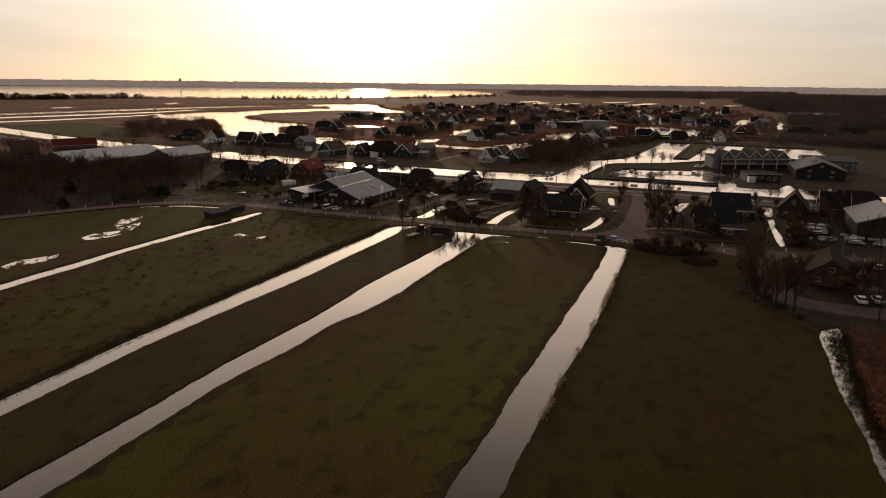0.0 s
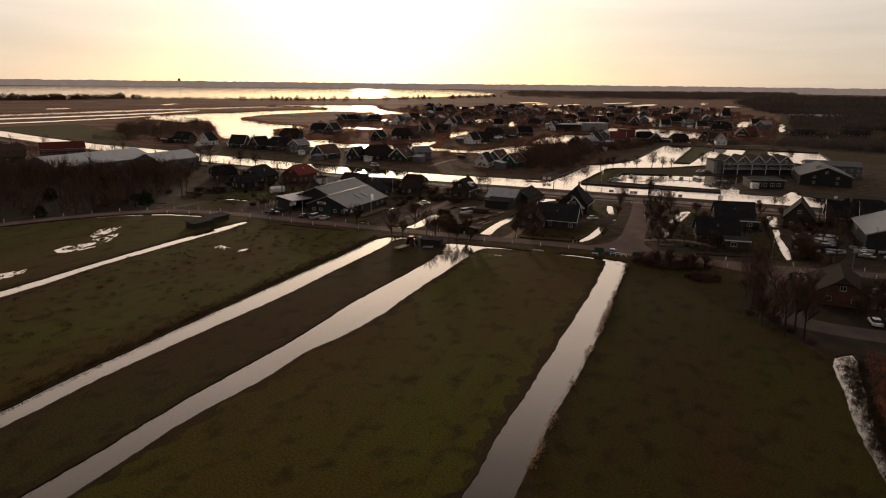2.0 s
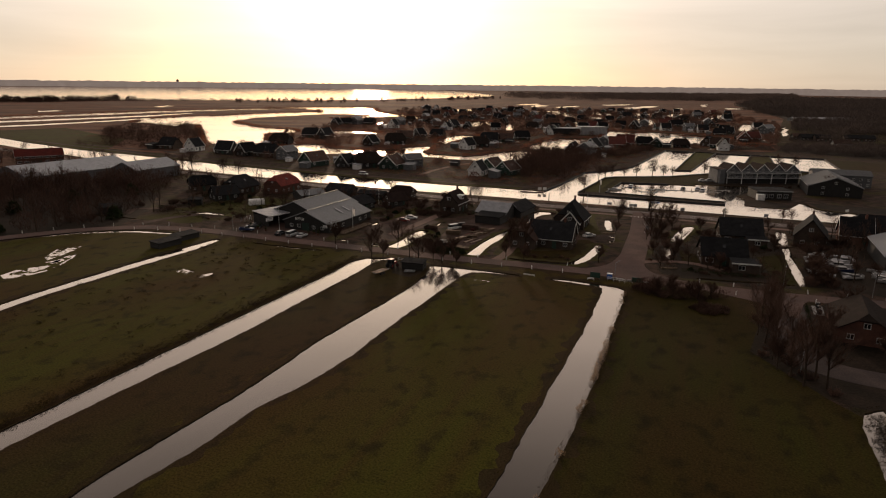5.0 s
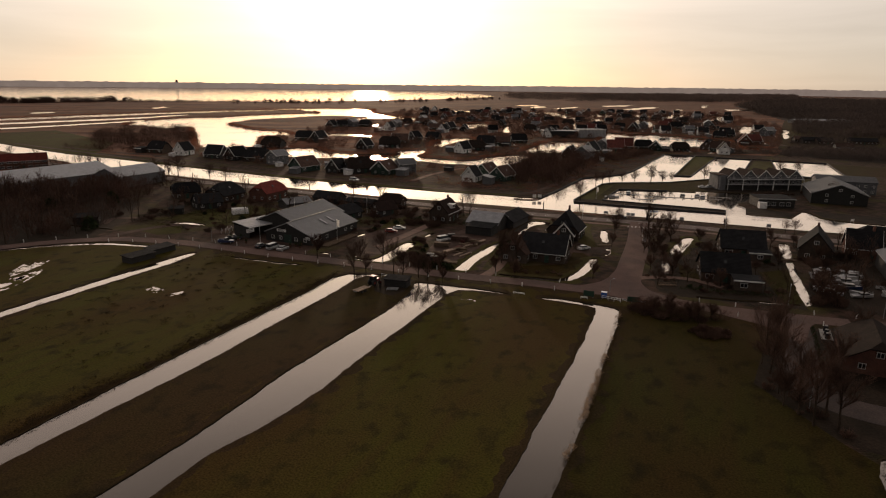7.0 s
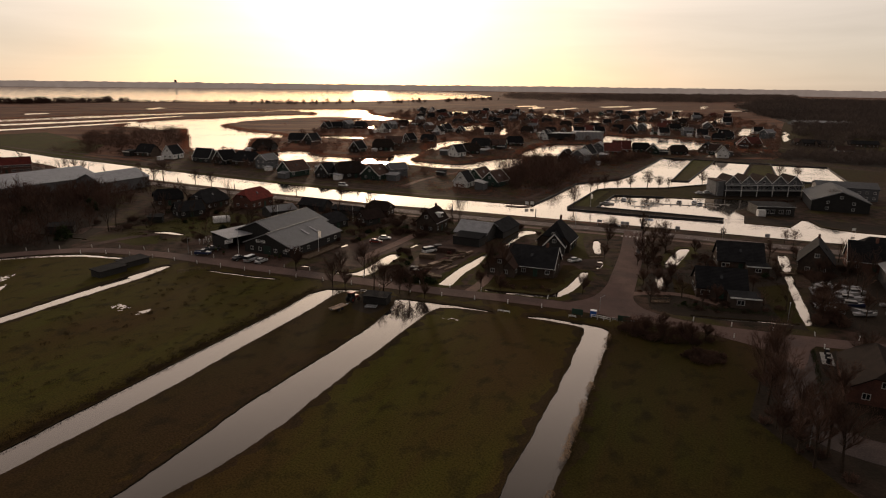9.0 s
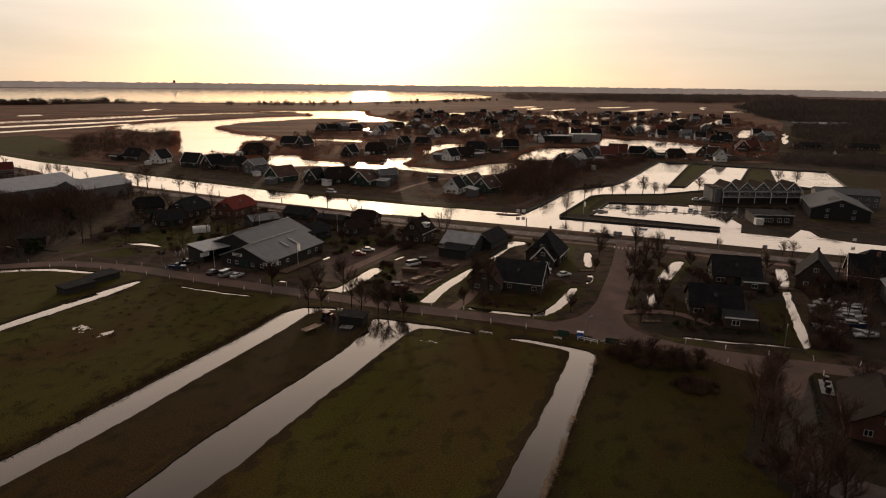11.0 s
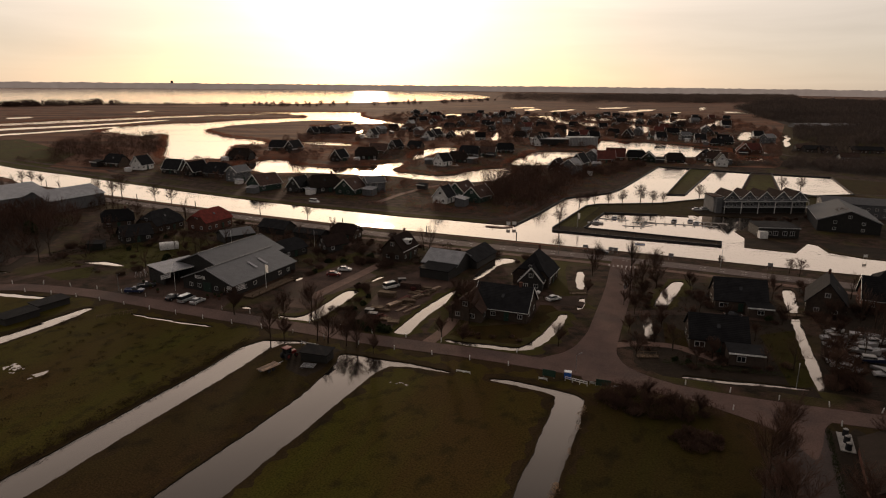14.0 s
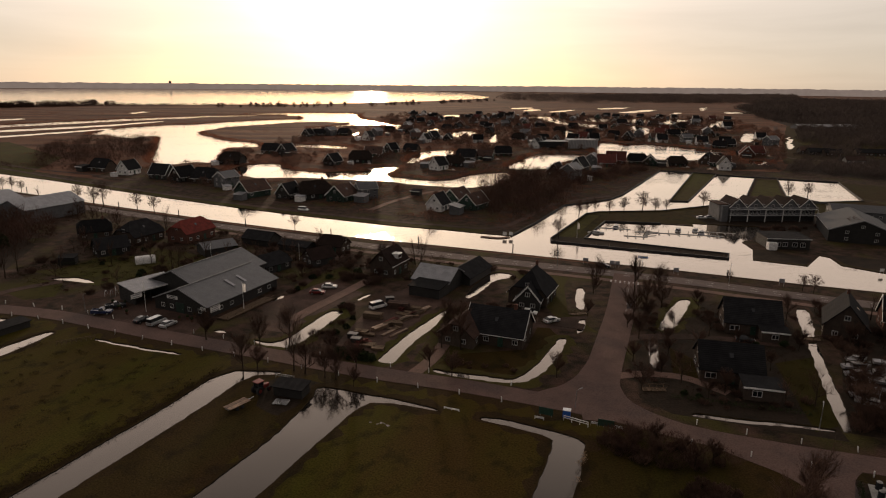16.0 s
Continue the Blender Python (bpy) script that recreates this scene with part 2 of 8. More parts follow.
PAINT = plain("white_road_paint", (0.55, 0.53, 0.50), 0.7)
TILE_DARK = ribbed("anthracite_roof_tile", (0.017, 0.017, 0.018), (0.011, 0.011, 0.012), 0.88, 0.35, 0.5, 0, 0.35)
TILE_RED = ribbed("red_roof_tile", (0.15, 0.034, 0.027), (0.10, 0.026, 0.022), 0.88, 0.35, 0.5, 0, 0.3)
TILE_BROWN = ribbed("brown_roof_tile", (0.075, 0.046, 0.036), (0.05, 0.033, 0.028), 0.88, 0.35, 0.5, 0, 0.3)
THATCH = material("weathered_thatch", (0.026, 0.019, 0.016), (0.018, 0.014, 0.012), 0.95, 0.6, 0.7, None, 10)
SHEET = ribbed("grey_corrugated_sheet", (0.072, 0.075, 0.082), (0.056, 0.058, 0.064), 0.5, 0.3, 0.4, 0.0, 0.1)
SHEET_PALE = ribbed("pale_corrugated_sheet", (0.24, 0.245, 0.26), (0.18, 0.185, 0.20), 0.5, 0.3, 0.4, 0.0, 0.1)
BRICK = material("dark_red_brick", (0.130, 0.062, 0.046), (0.090, 0.047, 0.038), 0.9, 0.7, 0.3, None, 9, 0, 0.25)
BRICK_BROWN = material("brown_brick", (0.080, 0.060, 0.048), (0.056, 0.043, 0.036), 0.9, 0.7, 0.3, None, 9, 0, 0.25)
BOARD_BLACK = ribbed("black_tarred_board", (0.022, 0.021, 0.020), (0.03, 0.028, 0.026), 0.75, 0.2, 0.6, 0, 0.3)
BOARD_GREEN = ribbed("dark_green_board", (0.02, 0.04, 0.03), (0.028, 0.05, 0.04), 0.7, 0.2, 0.6, 0, 0.3)
BOARD_GREY = ribbed("blue_grey_board", (0.125, 0.127, 0.132), (0.09, 0.093, 0.098), 0.7, 0.2, 0.5, 0, 0.15)
WHITE = plain("white_paint", (0.72, 0.71, 0.69), 0.5, 0, 0.08)
PALE_GREY = plain("pale_grey_paint", (0.40, 0.40, 0.40), 0.5, 0, 0.08)
GREY = plain("grey_paint", (0.25, 0.25, 0.26), 0.5)
BLACK = plain("black_rubber", (0.02, 0.02, 0.02), 0.8)
STEEL = plain("galvanised_steel", (0.42, 0.43, 0.44), 0.4, 0.7)
CONCRETE = material("grey_concrete", (0.30, 0.29, 0.27), (0.22, 0.21, 0.20), 0.9, 0.5, 0.3)
WOOD = material("weathered_wood", (0.13, 0.09, 0.06), (0.09, 0.065, 0.045), 0.85, 1.5, 0.4, None, 8, 0, 0.3)
PALE_WOOD = material("sawn_timber", (0.26, 0.17, 0.11), (0.15, 0.10, 0.07), 0.7, 1.5, 0.3, None, 8, 0, 0.35)
BARK = material("dark_bark", (0.055, 0.038, 0.028), (0.04, 0.03, 0.022), 0.95, 1.2, 0.4, None, 6, 0, 0.3)
TWIG = material("bare_twigs", (0.115, 0.068, 0.050), (0.080, 0.049, 0.038), 0.95, 0.4, 0, None, 6, 0, 0.3)
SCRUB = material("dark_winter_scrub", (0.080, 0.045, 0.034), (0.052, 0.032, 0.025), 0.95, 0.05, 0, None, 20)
# two paler, greyer scrub browns, with the haze of distance mixed into the colour
DISTANT_HAZED = material("distant_haze_tinted_brown", (0.120, 0.090, 0.078), (0.080, 0.062, 0.055), 0.95, 0.01, 0, None, 20)
FAR_HAZED = material("far_haze_tinted_brown", (0.090, 0.070, 0.062), (0.062, 0.050, 0.045), 0.95, 0.01, 0, None, 20)
TOWN_TWIG = material("town_tree_twigs", (0.130, 0.075, 0.056), (0.085, 0.052, 0.041), 0.95, 0.05, 0, None, 20)
RUSSET = material("russet_reed_and_twigs", (0.190, 0.085, 0.054), (0.105, 0.052, 0.036), 0.95, 0.05, 0, None, 20)
TILE_UMBER = ribbed("dark_umber_roof_tile", (0.030, 0.019, 0.016), (0.021, 0.014, 0.012), 0.9, 0.35, 0.5, 0, 0.2)
SHEET_DARK = ribbed("dark_grey_sheet", (0.040, 0.042, 0.046), (0.030, 0.031, 0.035), 0.7, 0.3, 0.4, 0, 0.15)
TILE_MAROON = ribbed("maroon_roof_tile", (0.105, 0.034, 0.028), (0.07, 0.027, 0.023), 0.88, 0.35, 0.5, 0, 0.3)
EVERGREEN = material("evergreen_leaves", (0.020, 0.030, 0.012), (0.03, 0.035, 0.015), 0.9, 0.8, 0, None, 6, 0, 0.3)
REED = material("dry_reed_stems", (0.23, 0.088, 0.050), (0.14, 0.056, 0.035), 0.9, 0.2, 0, None, 9)
SEDGE = material("dark_sedge", (0.022, 0.016, 0.008), (0.034, 0.022, 0.011), 0.95, 0.3, 0, None, 6)
PALE_REED = material("bleached_reed", (0.32, 0.23, 0.15), (0.20, 0.14, 0.09), 0.9, 0.5, 0, None, 6)
GRASS_BLADES = material("grass_blades", (0.040, 0.034, 0.012), (0.030, 0.025, 0.010), 0.95, 0.3, 0, None, 6)
BLUE = plain("blue_plastic", (0.02, 0.09, 0.35), 0.5)
DKGREEN = plain("dark_green_paint", (0.02, 0.05, 0.035), 0.5)
RED = plain("red_paint", (0.18, 0.025, 0.02), 0.4)
YELLOW = plain("yellow_paint", (0.5, 0.35, 0.06), 0.5)
BOAT_WHITE = plain("dull_white_boat_paint", (0.34, 0.33, 0.32), 0.35, 0, 0.5)
HULL_BLUE = plain("navy_hull_paint", (0.02, 0.03, 0.08), 0.3)


def glass_material():
    m = bpy.data.materials.new("window_glass")
    m.use_nodes = True
    p = m.node_tree.nodes["Principled BSDF"]
    p.inputs["Base Color"].default_value = (0.015, 0.017, 0.02, 1)
    p.inputs["Roughness"].default_value, p.inputs["IOR"].default_value = 0.05, 1.5
    return m


GLASS = glass_material()
for m, share in ((REED, 0.55), (PALE_REED, 0.4), (GRASS_BLADES, 0.4), (SEDGE, 0.3), (SCRUB, 0.12), (FAR_HAZED, 0.2), (DISTANT_HAZED, 0.2), (RUSSET, 0.45), (TOWN_TWIG, 0.25), (TWIG, 0.2)):
    thin(m, share)


# ---- mesh helpers ----
def link(name, bm, mat, parent=None, label=""):
    me = bpy.data.meshes.new(name)
    bm.to_mesh(me)
    bm.free()
    for m in (mat if isinstance(mat, (list, tuple)) else [mat]):
        me.materials.append(m)
    ob = new(name, me)
    if parent:
        ob.parent = parent
    if label:
        ob["label"] = label
    return ob


part = link


def raw(name, verts, faces, mat, parent=None):
    me = bpy.data.meshes.new(name)
    me.from_pydata(verts, [], faces)
    me.materials.append(mat)
    ob = new(name, me)
    if parent:
        ob.parent = parent
    return ob


def box(bm, c, s, rz=0.0, bevel=0.0, ry=0.0, rx=0.0):
    """A box of size s about c, turned by degrees."""
    m = pose(*c, rx, ry, rz) @ Matrix.Diagonal((*s, 1))
    r = bmesh.ops.create_cube(bm, size=1.0, matrix=m)
    if bevel:
        bmesh.ops.bevel(bm, geom=list({e for v in r["verts"] for e in v.link_edges}), offset=bevel, segments=1, affect="EDGES")
    return r["verts"]


def rod(bm, a, b, r0, r1=None, n=6):
    a, b = Vector(a), Vector(b)
    d = b - a
    m = Matrix.Translation((a + b) / 2) @ d.to_track_quat("Z", "Y").to_matrix().to_4x4()
    bmesh.ops.create_cone(bm, cap_ends=True, segments=n, radius1=r0, radius2=r0 if r1 is None else r1, depth=d.length, matrix=m)


def prism(bm, outline, y0, y1, taper=1.0):
    """Extrude an (x, z) outline from y0 to y1."""
    a = [bm.verts.new((x, y0, z)) for x, z in outline]
    b = [bm.verts.new((x, y1, z)) for x, z in outline]
    bm.faces.new(a)
    bm.faces.new(list(reversed(b)))
    for i in range(len(a)):
        j = (i + 1) % len(a)
        bm.faces.new((a[j], a[i], b[i], b[j]))


def thing(name, label, category, place=None, group="", mat=None):
    e = new(name)
    e.empty_display_size = 0.5
    tagged(e, label, category, group)
    if place is not None:
        e.matrix_basis = place
    return e


def at(p, rz=0.0, z=0.0):
    return pose(p[0], p[1], z, 0, 0, rz)



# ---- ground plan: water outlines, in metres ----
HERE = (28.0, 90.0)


def smooth(pts, closed, rounds=1):
    for _ in range(rounds):
        out = [] if closed else [pts[0]]
        n = len(pts)
        for i in range(n if closed else n - 1):
            a, b = pts[i], pts[(i + 1) % n]
            out += [(0.8 * a[0] + 0.2 * b[0], 0.8 * a[1] + 0.2 * b[1]), (0.2 * a[0] + 0.8 * b[0], 0.2 * a[1] + 0.8 * b[1])]
        pts = out + ([] if closed else [pts[-1]])
    return pts


def shore(pts, rough=0.3, rounds=1):
    """A closed outline with rounded corners and an uneven, crumbling edge."""
    if rounds:
        pts = smooth(pts, True, rounds)
    out = []
    for i, a in enumerate(pts):
        b = pts[(i + 1) % len(pts)]
        d = math.dist(a, b)
        far = math.dist(((a[0] + b[0]) / 2, (a[1] + b[1]) / 2), HERE)
        step = min(40.0, max(0.7, far / 140))
        if not rough:
            step *= 6
        n = max(1, int(d / step))
        for k in range(n):
            x, y = a[0] + (b[0] - a[0]) * k / n, a[1] + (b[1] - a[1]) * k / n
            if rough:
                amp = rough * min(step, 12) ** 0.8
                v = noise.noise_vector(Vector((x / (step * 2.2), y / (step * 2.2), 3.1)))
                w = noise.noise_vector(Vector((x / (step * 9), y / (step * 9), 7.7)))
                x, y = x + amp * (v.x + 1.2 * w.x), y + amp * (v.y + 1.2 * w.y)
            out.append((x, y))
    return out


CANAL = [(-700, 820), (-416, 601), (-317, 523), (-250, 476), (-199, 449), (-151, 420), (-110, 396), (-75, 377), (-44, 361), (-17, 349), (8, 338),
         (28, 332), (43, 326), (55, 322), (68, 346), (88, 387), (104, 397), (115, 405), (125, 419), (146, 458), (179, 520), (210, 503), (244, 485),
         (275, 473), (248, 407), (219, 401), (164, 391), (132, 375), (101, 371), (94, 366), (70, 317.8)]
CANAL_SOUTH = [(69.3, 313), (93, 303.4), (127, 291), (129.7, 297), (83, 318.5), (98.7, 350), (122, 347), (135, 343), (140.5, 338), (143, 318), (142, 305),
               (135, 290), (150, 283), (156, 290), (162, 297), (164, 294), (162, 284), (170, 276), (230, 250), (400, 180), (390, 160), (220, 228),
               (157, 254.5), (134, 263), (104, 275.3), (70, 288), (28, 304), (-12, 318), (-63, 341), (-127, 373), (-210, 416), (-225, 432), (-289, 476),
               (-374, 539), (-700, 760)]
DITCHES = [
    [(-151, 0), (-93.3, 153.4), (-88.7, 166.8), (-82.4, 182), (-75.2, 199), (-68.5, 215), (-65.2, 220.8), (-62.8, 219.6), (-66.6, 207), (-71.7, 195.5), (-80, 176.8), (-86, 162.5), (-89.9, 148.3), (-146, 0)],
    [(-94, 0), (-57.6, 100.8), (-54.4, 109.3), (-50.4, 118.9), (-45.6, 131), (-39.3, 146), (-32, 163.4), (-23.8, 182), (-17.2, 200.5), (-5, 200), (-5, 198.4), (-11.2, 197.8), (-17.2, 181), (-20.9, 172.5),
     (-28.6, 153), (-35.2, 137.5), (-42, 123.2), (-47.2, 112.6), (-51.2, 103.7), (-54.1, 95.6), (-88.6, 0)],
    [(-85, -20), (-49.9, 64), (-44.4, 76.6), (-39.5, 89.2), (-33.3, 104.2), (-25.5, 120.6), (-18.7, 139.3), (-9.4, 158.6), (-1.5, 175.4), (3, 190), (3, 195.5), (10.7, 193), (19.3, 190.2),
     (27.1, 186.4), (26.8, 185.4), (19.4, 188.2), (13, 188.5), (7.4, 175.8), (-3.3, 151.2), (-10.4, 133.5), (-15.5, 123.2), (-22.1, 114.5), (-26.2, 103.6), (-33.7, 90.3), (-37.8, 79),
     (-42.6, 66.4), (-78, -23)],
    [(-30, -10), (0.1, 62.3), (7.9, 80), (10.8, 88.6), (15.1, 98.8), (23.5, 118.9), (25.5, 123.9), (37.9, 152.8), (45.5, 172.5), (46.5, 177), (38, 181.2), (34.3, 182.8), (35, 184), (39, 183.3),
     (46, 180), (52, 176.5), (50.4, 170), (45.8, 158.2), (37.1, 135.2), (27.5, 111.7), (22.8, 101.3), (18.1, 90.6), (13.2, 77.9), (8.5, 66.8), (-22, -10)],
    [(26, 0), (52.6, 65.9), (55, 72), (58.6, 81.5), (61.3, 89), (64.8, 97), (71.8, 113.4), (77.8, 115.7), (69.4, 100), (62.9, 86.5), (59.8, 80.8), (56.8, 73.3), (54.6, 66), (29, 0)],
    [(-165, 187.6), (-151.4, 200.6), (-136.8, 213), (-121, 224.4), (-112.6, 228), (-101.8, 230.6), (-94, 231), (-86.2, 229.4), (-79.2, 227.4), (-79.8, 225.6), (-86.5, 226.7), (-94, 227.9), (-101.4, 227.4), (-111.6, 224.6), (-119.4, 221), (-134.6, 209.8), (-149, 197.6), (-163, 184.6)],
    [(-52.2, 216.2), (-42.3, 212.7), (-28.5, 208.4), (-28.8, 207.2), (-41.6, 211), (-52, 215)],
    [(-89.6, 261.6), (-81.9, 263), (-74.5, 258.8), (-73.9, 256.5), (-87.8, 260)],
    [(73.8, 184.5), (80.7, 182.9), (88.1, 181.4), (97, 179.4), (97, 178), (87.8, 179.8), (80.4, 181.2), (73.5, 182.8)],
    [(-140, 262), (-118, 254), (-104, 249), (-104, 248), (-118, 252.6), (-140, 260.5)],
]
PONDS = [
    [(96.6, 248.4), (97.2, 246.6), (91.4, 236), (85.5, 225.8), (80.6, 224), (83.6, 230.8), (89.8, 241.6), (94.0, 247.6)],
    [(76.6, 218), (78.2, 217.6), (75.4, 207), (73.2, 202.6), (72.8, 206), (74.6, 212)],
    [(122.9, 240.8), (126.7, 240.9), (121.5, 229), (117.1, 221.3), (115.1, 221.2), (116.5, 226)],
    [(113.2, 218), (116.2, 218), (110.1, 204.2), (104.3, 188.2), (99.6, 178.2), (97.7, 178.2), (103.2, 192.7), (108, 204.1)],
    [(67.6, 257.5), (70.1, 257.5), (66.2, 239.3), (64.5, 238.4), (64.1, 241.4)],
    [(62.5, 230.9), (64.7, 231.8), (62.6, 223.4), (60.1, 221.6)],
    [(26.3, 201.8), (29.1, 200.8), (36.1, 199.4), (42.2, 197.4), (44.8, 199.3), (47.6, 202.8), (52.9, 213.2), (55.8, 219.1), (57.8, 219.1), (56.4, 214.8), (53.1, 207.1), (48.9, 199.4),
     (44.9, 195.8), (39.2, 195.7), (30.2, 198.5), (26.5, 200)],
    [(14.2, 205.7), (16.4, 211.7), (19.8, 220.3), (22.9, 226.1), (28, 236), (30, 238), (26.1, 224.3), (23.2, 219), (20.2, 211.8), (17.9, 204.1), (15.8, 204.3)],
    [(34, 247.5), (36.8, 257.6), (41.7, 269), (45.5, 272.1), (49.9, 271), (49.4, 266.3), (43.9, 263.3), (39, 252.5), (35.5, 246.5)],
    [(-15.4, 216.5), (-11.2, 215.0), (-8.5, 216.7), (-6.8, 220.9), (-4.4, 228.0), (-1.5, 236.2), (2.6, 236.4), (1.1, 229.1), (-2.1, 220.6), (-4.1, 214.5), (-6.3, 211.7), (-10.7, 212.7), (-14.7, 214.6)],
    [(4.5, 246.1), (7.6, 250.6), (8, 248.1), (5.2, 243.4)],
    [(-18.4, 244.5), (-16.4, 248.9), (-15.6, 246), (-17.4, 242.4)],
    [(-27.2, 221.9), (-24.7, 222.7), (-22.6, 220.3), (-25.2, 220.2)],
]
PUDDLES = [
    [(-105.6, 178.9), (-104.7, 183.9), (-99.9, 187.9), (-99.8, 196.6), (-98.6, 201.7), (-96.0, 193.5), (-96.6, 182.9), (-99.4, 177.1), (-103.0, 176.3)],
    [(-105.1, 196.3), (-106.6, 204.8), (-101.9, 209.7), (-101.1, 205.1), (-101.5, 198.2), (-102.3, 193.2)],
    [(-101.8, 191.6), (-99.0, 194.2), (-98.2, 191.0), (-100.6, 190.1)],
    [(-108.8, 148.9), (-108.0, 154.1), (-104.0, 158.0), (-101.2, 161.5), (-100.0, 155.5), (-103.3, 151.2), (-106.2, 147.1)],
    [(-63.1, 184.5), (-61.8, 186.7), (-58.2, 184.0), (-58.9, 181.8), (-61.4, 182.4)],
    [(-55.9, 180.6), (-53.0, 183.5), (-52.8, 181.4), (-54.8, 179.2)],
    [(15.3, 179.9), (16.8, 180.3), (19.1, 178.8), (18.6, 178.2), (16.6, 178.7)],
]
LAGOONS = [
    [(-183, 536), (-225, 645), (-280, 775), (-285, 719), (-333, 768), (-356, 766), (-372, 857), (-336, 935), (-305, 952), (-285, 1005), (-245, 1068), (-188, 1110), (-224, 1200), (-351, 1190),
     (-480, 1020), (-560, 850), (-660, 690), (-640, 660), (-530, 815), (-440, 985), (-339, 1150), (-225, 1225), (-351, 1240), (-232, 1300), (-137, 1312), (-112, 1140), (-90, 1080), (-50, 1016), (-25, 985)],
    [(-25, 985), (-31, 875), (-47, 979), (-86, 973), (-118, 934), (-149, 888), (-114, 957), (-102, 1008), (-161, 1039), (-195, 1006), (-221, 953), (-251, 904), (-251, 864), (-258, 844),
     (-250, 802), (-229, 774), (-198, 728), (-147, 691), (-137, 654), (-167, 651), (-138, 539), (-154, 545), (-165, 527)],
    [(-116, 504), (-115, 531), (-91, 540), (-80, 507), (-55, 495), (-26, 500), (-25, 520), (-6, 530), (-1, 524), (-7, 493), (-6, 480), (6, 471), (27, 459), (53, 500), (72, 507), (71, 476),
     (49, 439), (27, 440), (7, 449), (-8, 461), (-36, 466), (-50, 470), (-72, 471), (-88, 467), (-99, 479)],
    [(76, 540), (96, 587), (105, 616), (132, 623), (155, 616), (114, 559), (105, 532), (98, 523), (76, 521)],
    [(160, 640), (183, 736), (224, 722), (254, 690), (288, 655), (264, 612), (236, 588), (205, 584), (192, 592), (172, 604)],
    [(-117, 688), (-63, 672), (-60, 647), (-107, 657)],
    [(11, 630), (26, 645), (38, 641), (35, 597), (19, 600), (9, 551), (1, 550)],
    [(37, 884), (67, 888), (67, 817), (37, 776)],
    [(271, 590), (284, 580), (274, 558), (261, 564)],
]
FAR_POOLS = [
    [(192, 1251), (224, 1257), (221, 1102), (264, 990), (239, 952), (205, 1017), (189, 1127)],
    [(340, 955), (360, 958), (368, 928), (316, 848), (294, 821)],
    [(404, 885), (419, 887), (354, 756), (338, 755)],
    [(436, 838), (362, 687), (357, 687)],
    [(-610, 625), (-485, 815), (-429, 899), (-379, 1017), (-368, 992), (-408, 868), (-459, 790), (-595, 600)],
    [(-520, 610), (-431, 742), (-394, 835), (-376, 866), (-363, 839), (-381, 812), (-414, 722), (-508, 590)],
    [(80, 811), (87, 812), (81, 740), (75, 739)],
    [(11, 912), (24, 913), (24, 838), (13, 836)],
    [(278, 1199), (316, 1188), (292, 1119), (263, 1129)],
    [(345, 1176), (370, 1181), (340, 1097), (321, 1109)],
    [(298, 998), (304, 953), (275, 870), (264, 868)],
    [(405, 1170), (438, 1176), (400, 1078), (367, 1046)],
    [(460, 1116), (491, 1137), (434, 1018), (406, 990)],
    [(182, 895), (193, 896), (175, 815), (166, 822)],
    [(-81, 808), (-76, 851), (-71, 809), (-74, 785)],
    [(-61, 827), (-59, 882), (-52, 836), (-55, 803)],
    [(431, 830), (437, 831), (363, 687), (353, 681)],
]
STRIPS = [
    [(179, 1656), (241, 1709), (238, 1636), (186, 1590)],
    [(186, 1469), (220, 1598), (259, 1575), (211, 1475)],
    [(244, 1455), (325, 1591), (315, 1527), (258, 1432)],
    [(397, 1676), (513, 1781), (461, 1658), (395, 1608)],
    [(402, 1463), (510, 1636), (531, 1609), (407, 1413)],
    [(483, 1381), (540, 1493), (546, 1468), (501, 1385)],
    [(605, 1564), (733, 1839), (750, 1843), (632, 1601)],
    [(665, 1549), (722, 1533), (679, 1445), (630, 1460)],
    [(23, 1246), (44, 1292), (95, 1260), (43, 1211)],
    [(142, 1211), (188, 1258), (203, 1222), (158, 1177)],
    [(-547, 1234), (-539, 1304), (-515, 1240), (-519, 1197)],
    [(-620, 1022), (-604, 1055), (-582, 1014), (-594, 984)],
]
LAKE = [(-894, 1426), (-773, 1598), (-570, 1657), (-378, 1713), (-202, 1903), (-35, 2124), (243, 2686), (150, 3600), (-40, 4640), (-311, 4660), (-701, 4620), (-1428, 4460), (-2051, 4200), (-2600, 3657), (-2600, 1700)]
ISLANDS = [[(145, 402), (154, 401), (212, 505), (199, 512)], [(232, 492), (192, 418), (180, 395), (225, 398), (214, 419), (244, 488)]]

def grown(poly, k):
    cx, cy = sum(q[0] for q in poly) / len(poly), sum(q[1] for q in poly) / len(poly)
    return [(cx + (x - cx) * k, cy + (y - cy) * k) for x, y in poly]


FAR_POOLS = FAR_POOLS[:6] + [grown(p, 1.45) for p in FAR_POOLS[6:14]] + FAR_POOLS[14:]
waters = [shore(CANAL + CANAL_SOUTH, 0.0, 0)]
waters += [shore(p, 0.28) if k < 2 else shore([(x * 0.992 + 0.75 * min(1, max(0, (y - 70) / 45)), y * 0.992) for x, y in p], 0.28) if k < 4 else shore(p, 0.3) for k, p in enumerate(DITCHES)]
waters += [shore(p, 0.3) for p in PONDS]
BASIN = [(136, 348), (163, 343), (156, 330), (148, 319), (139, 313), (128.2, 316.6)]
waters += [shore(p, 0.9) for p in [LAGOONS[0] + LAGOONS[1]] + LAGOONS[2:] + FAR_POOLS]
waters += [shore(p, 1.8, 0) for p in STRIPS]
waters += [shore(LAKE, 0.5), shore(BASIN, 0.0, 0)]
islands = [shore(p, 0.0, 0) for p in ISLANDS]

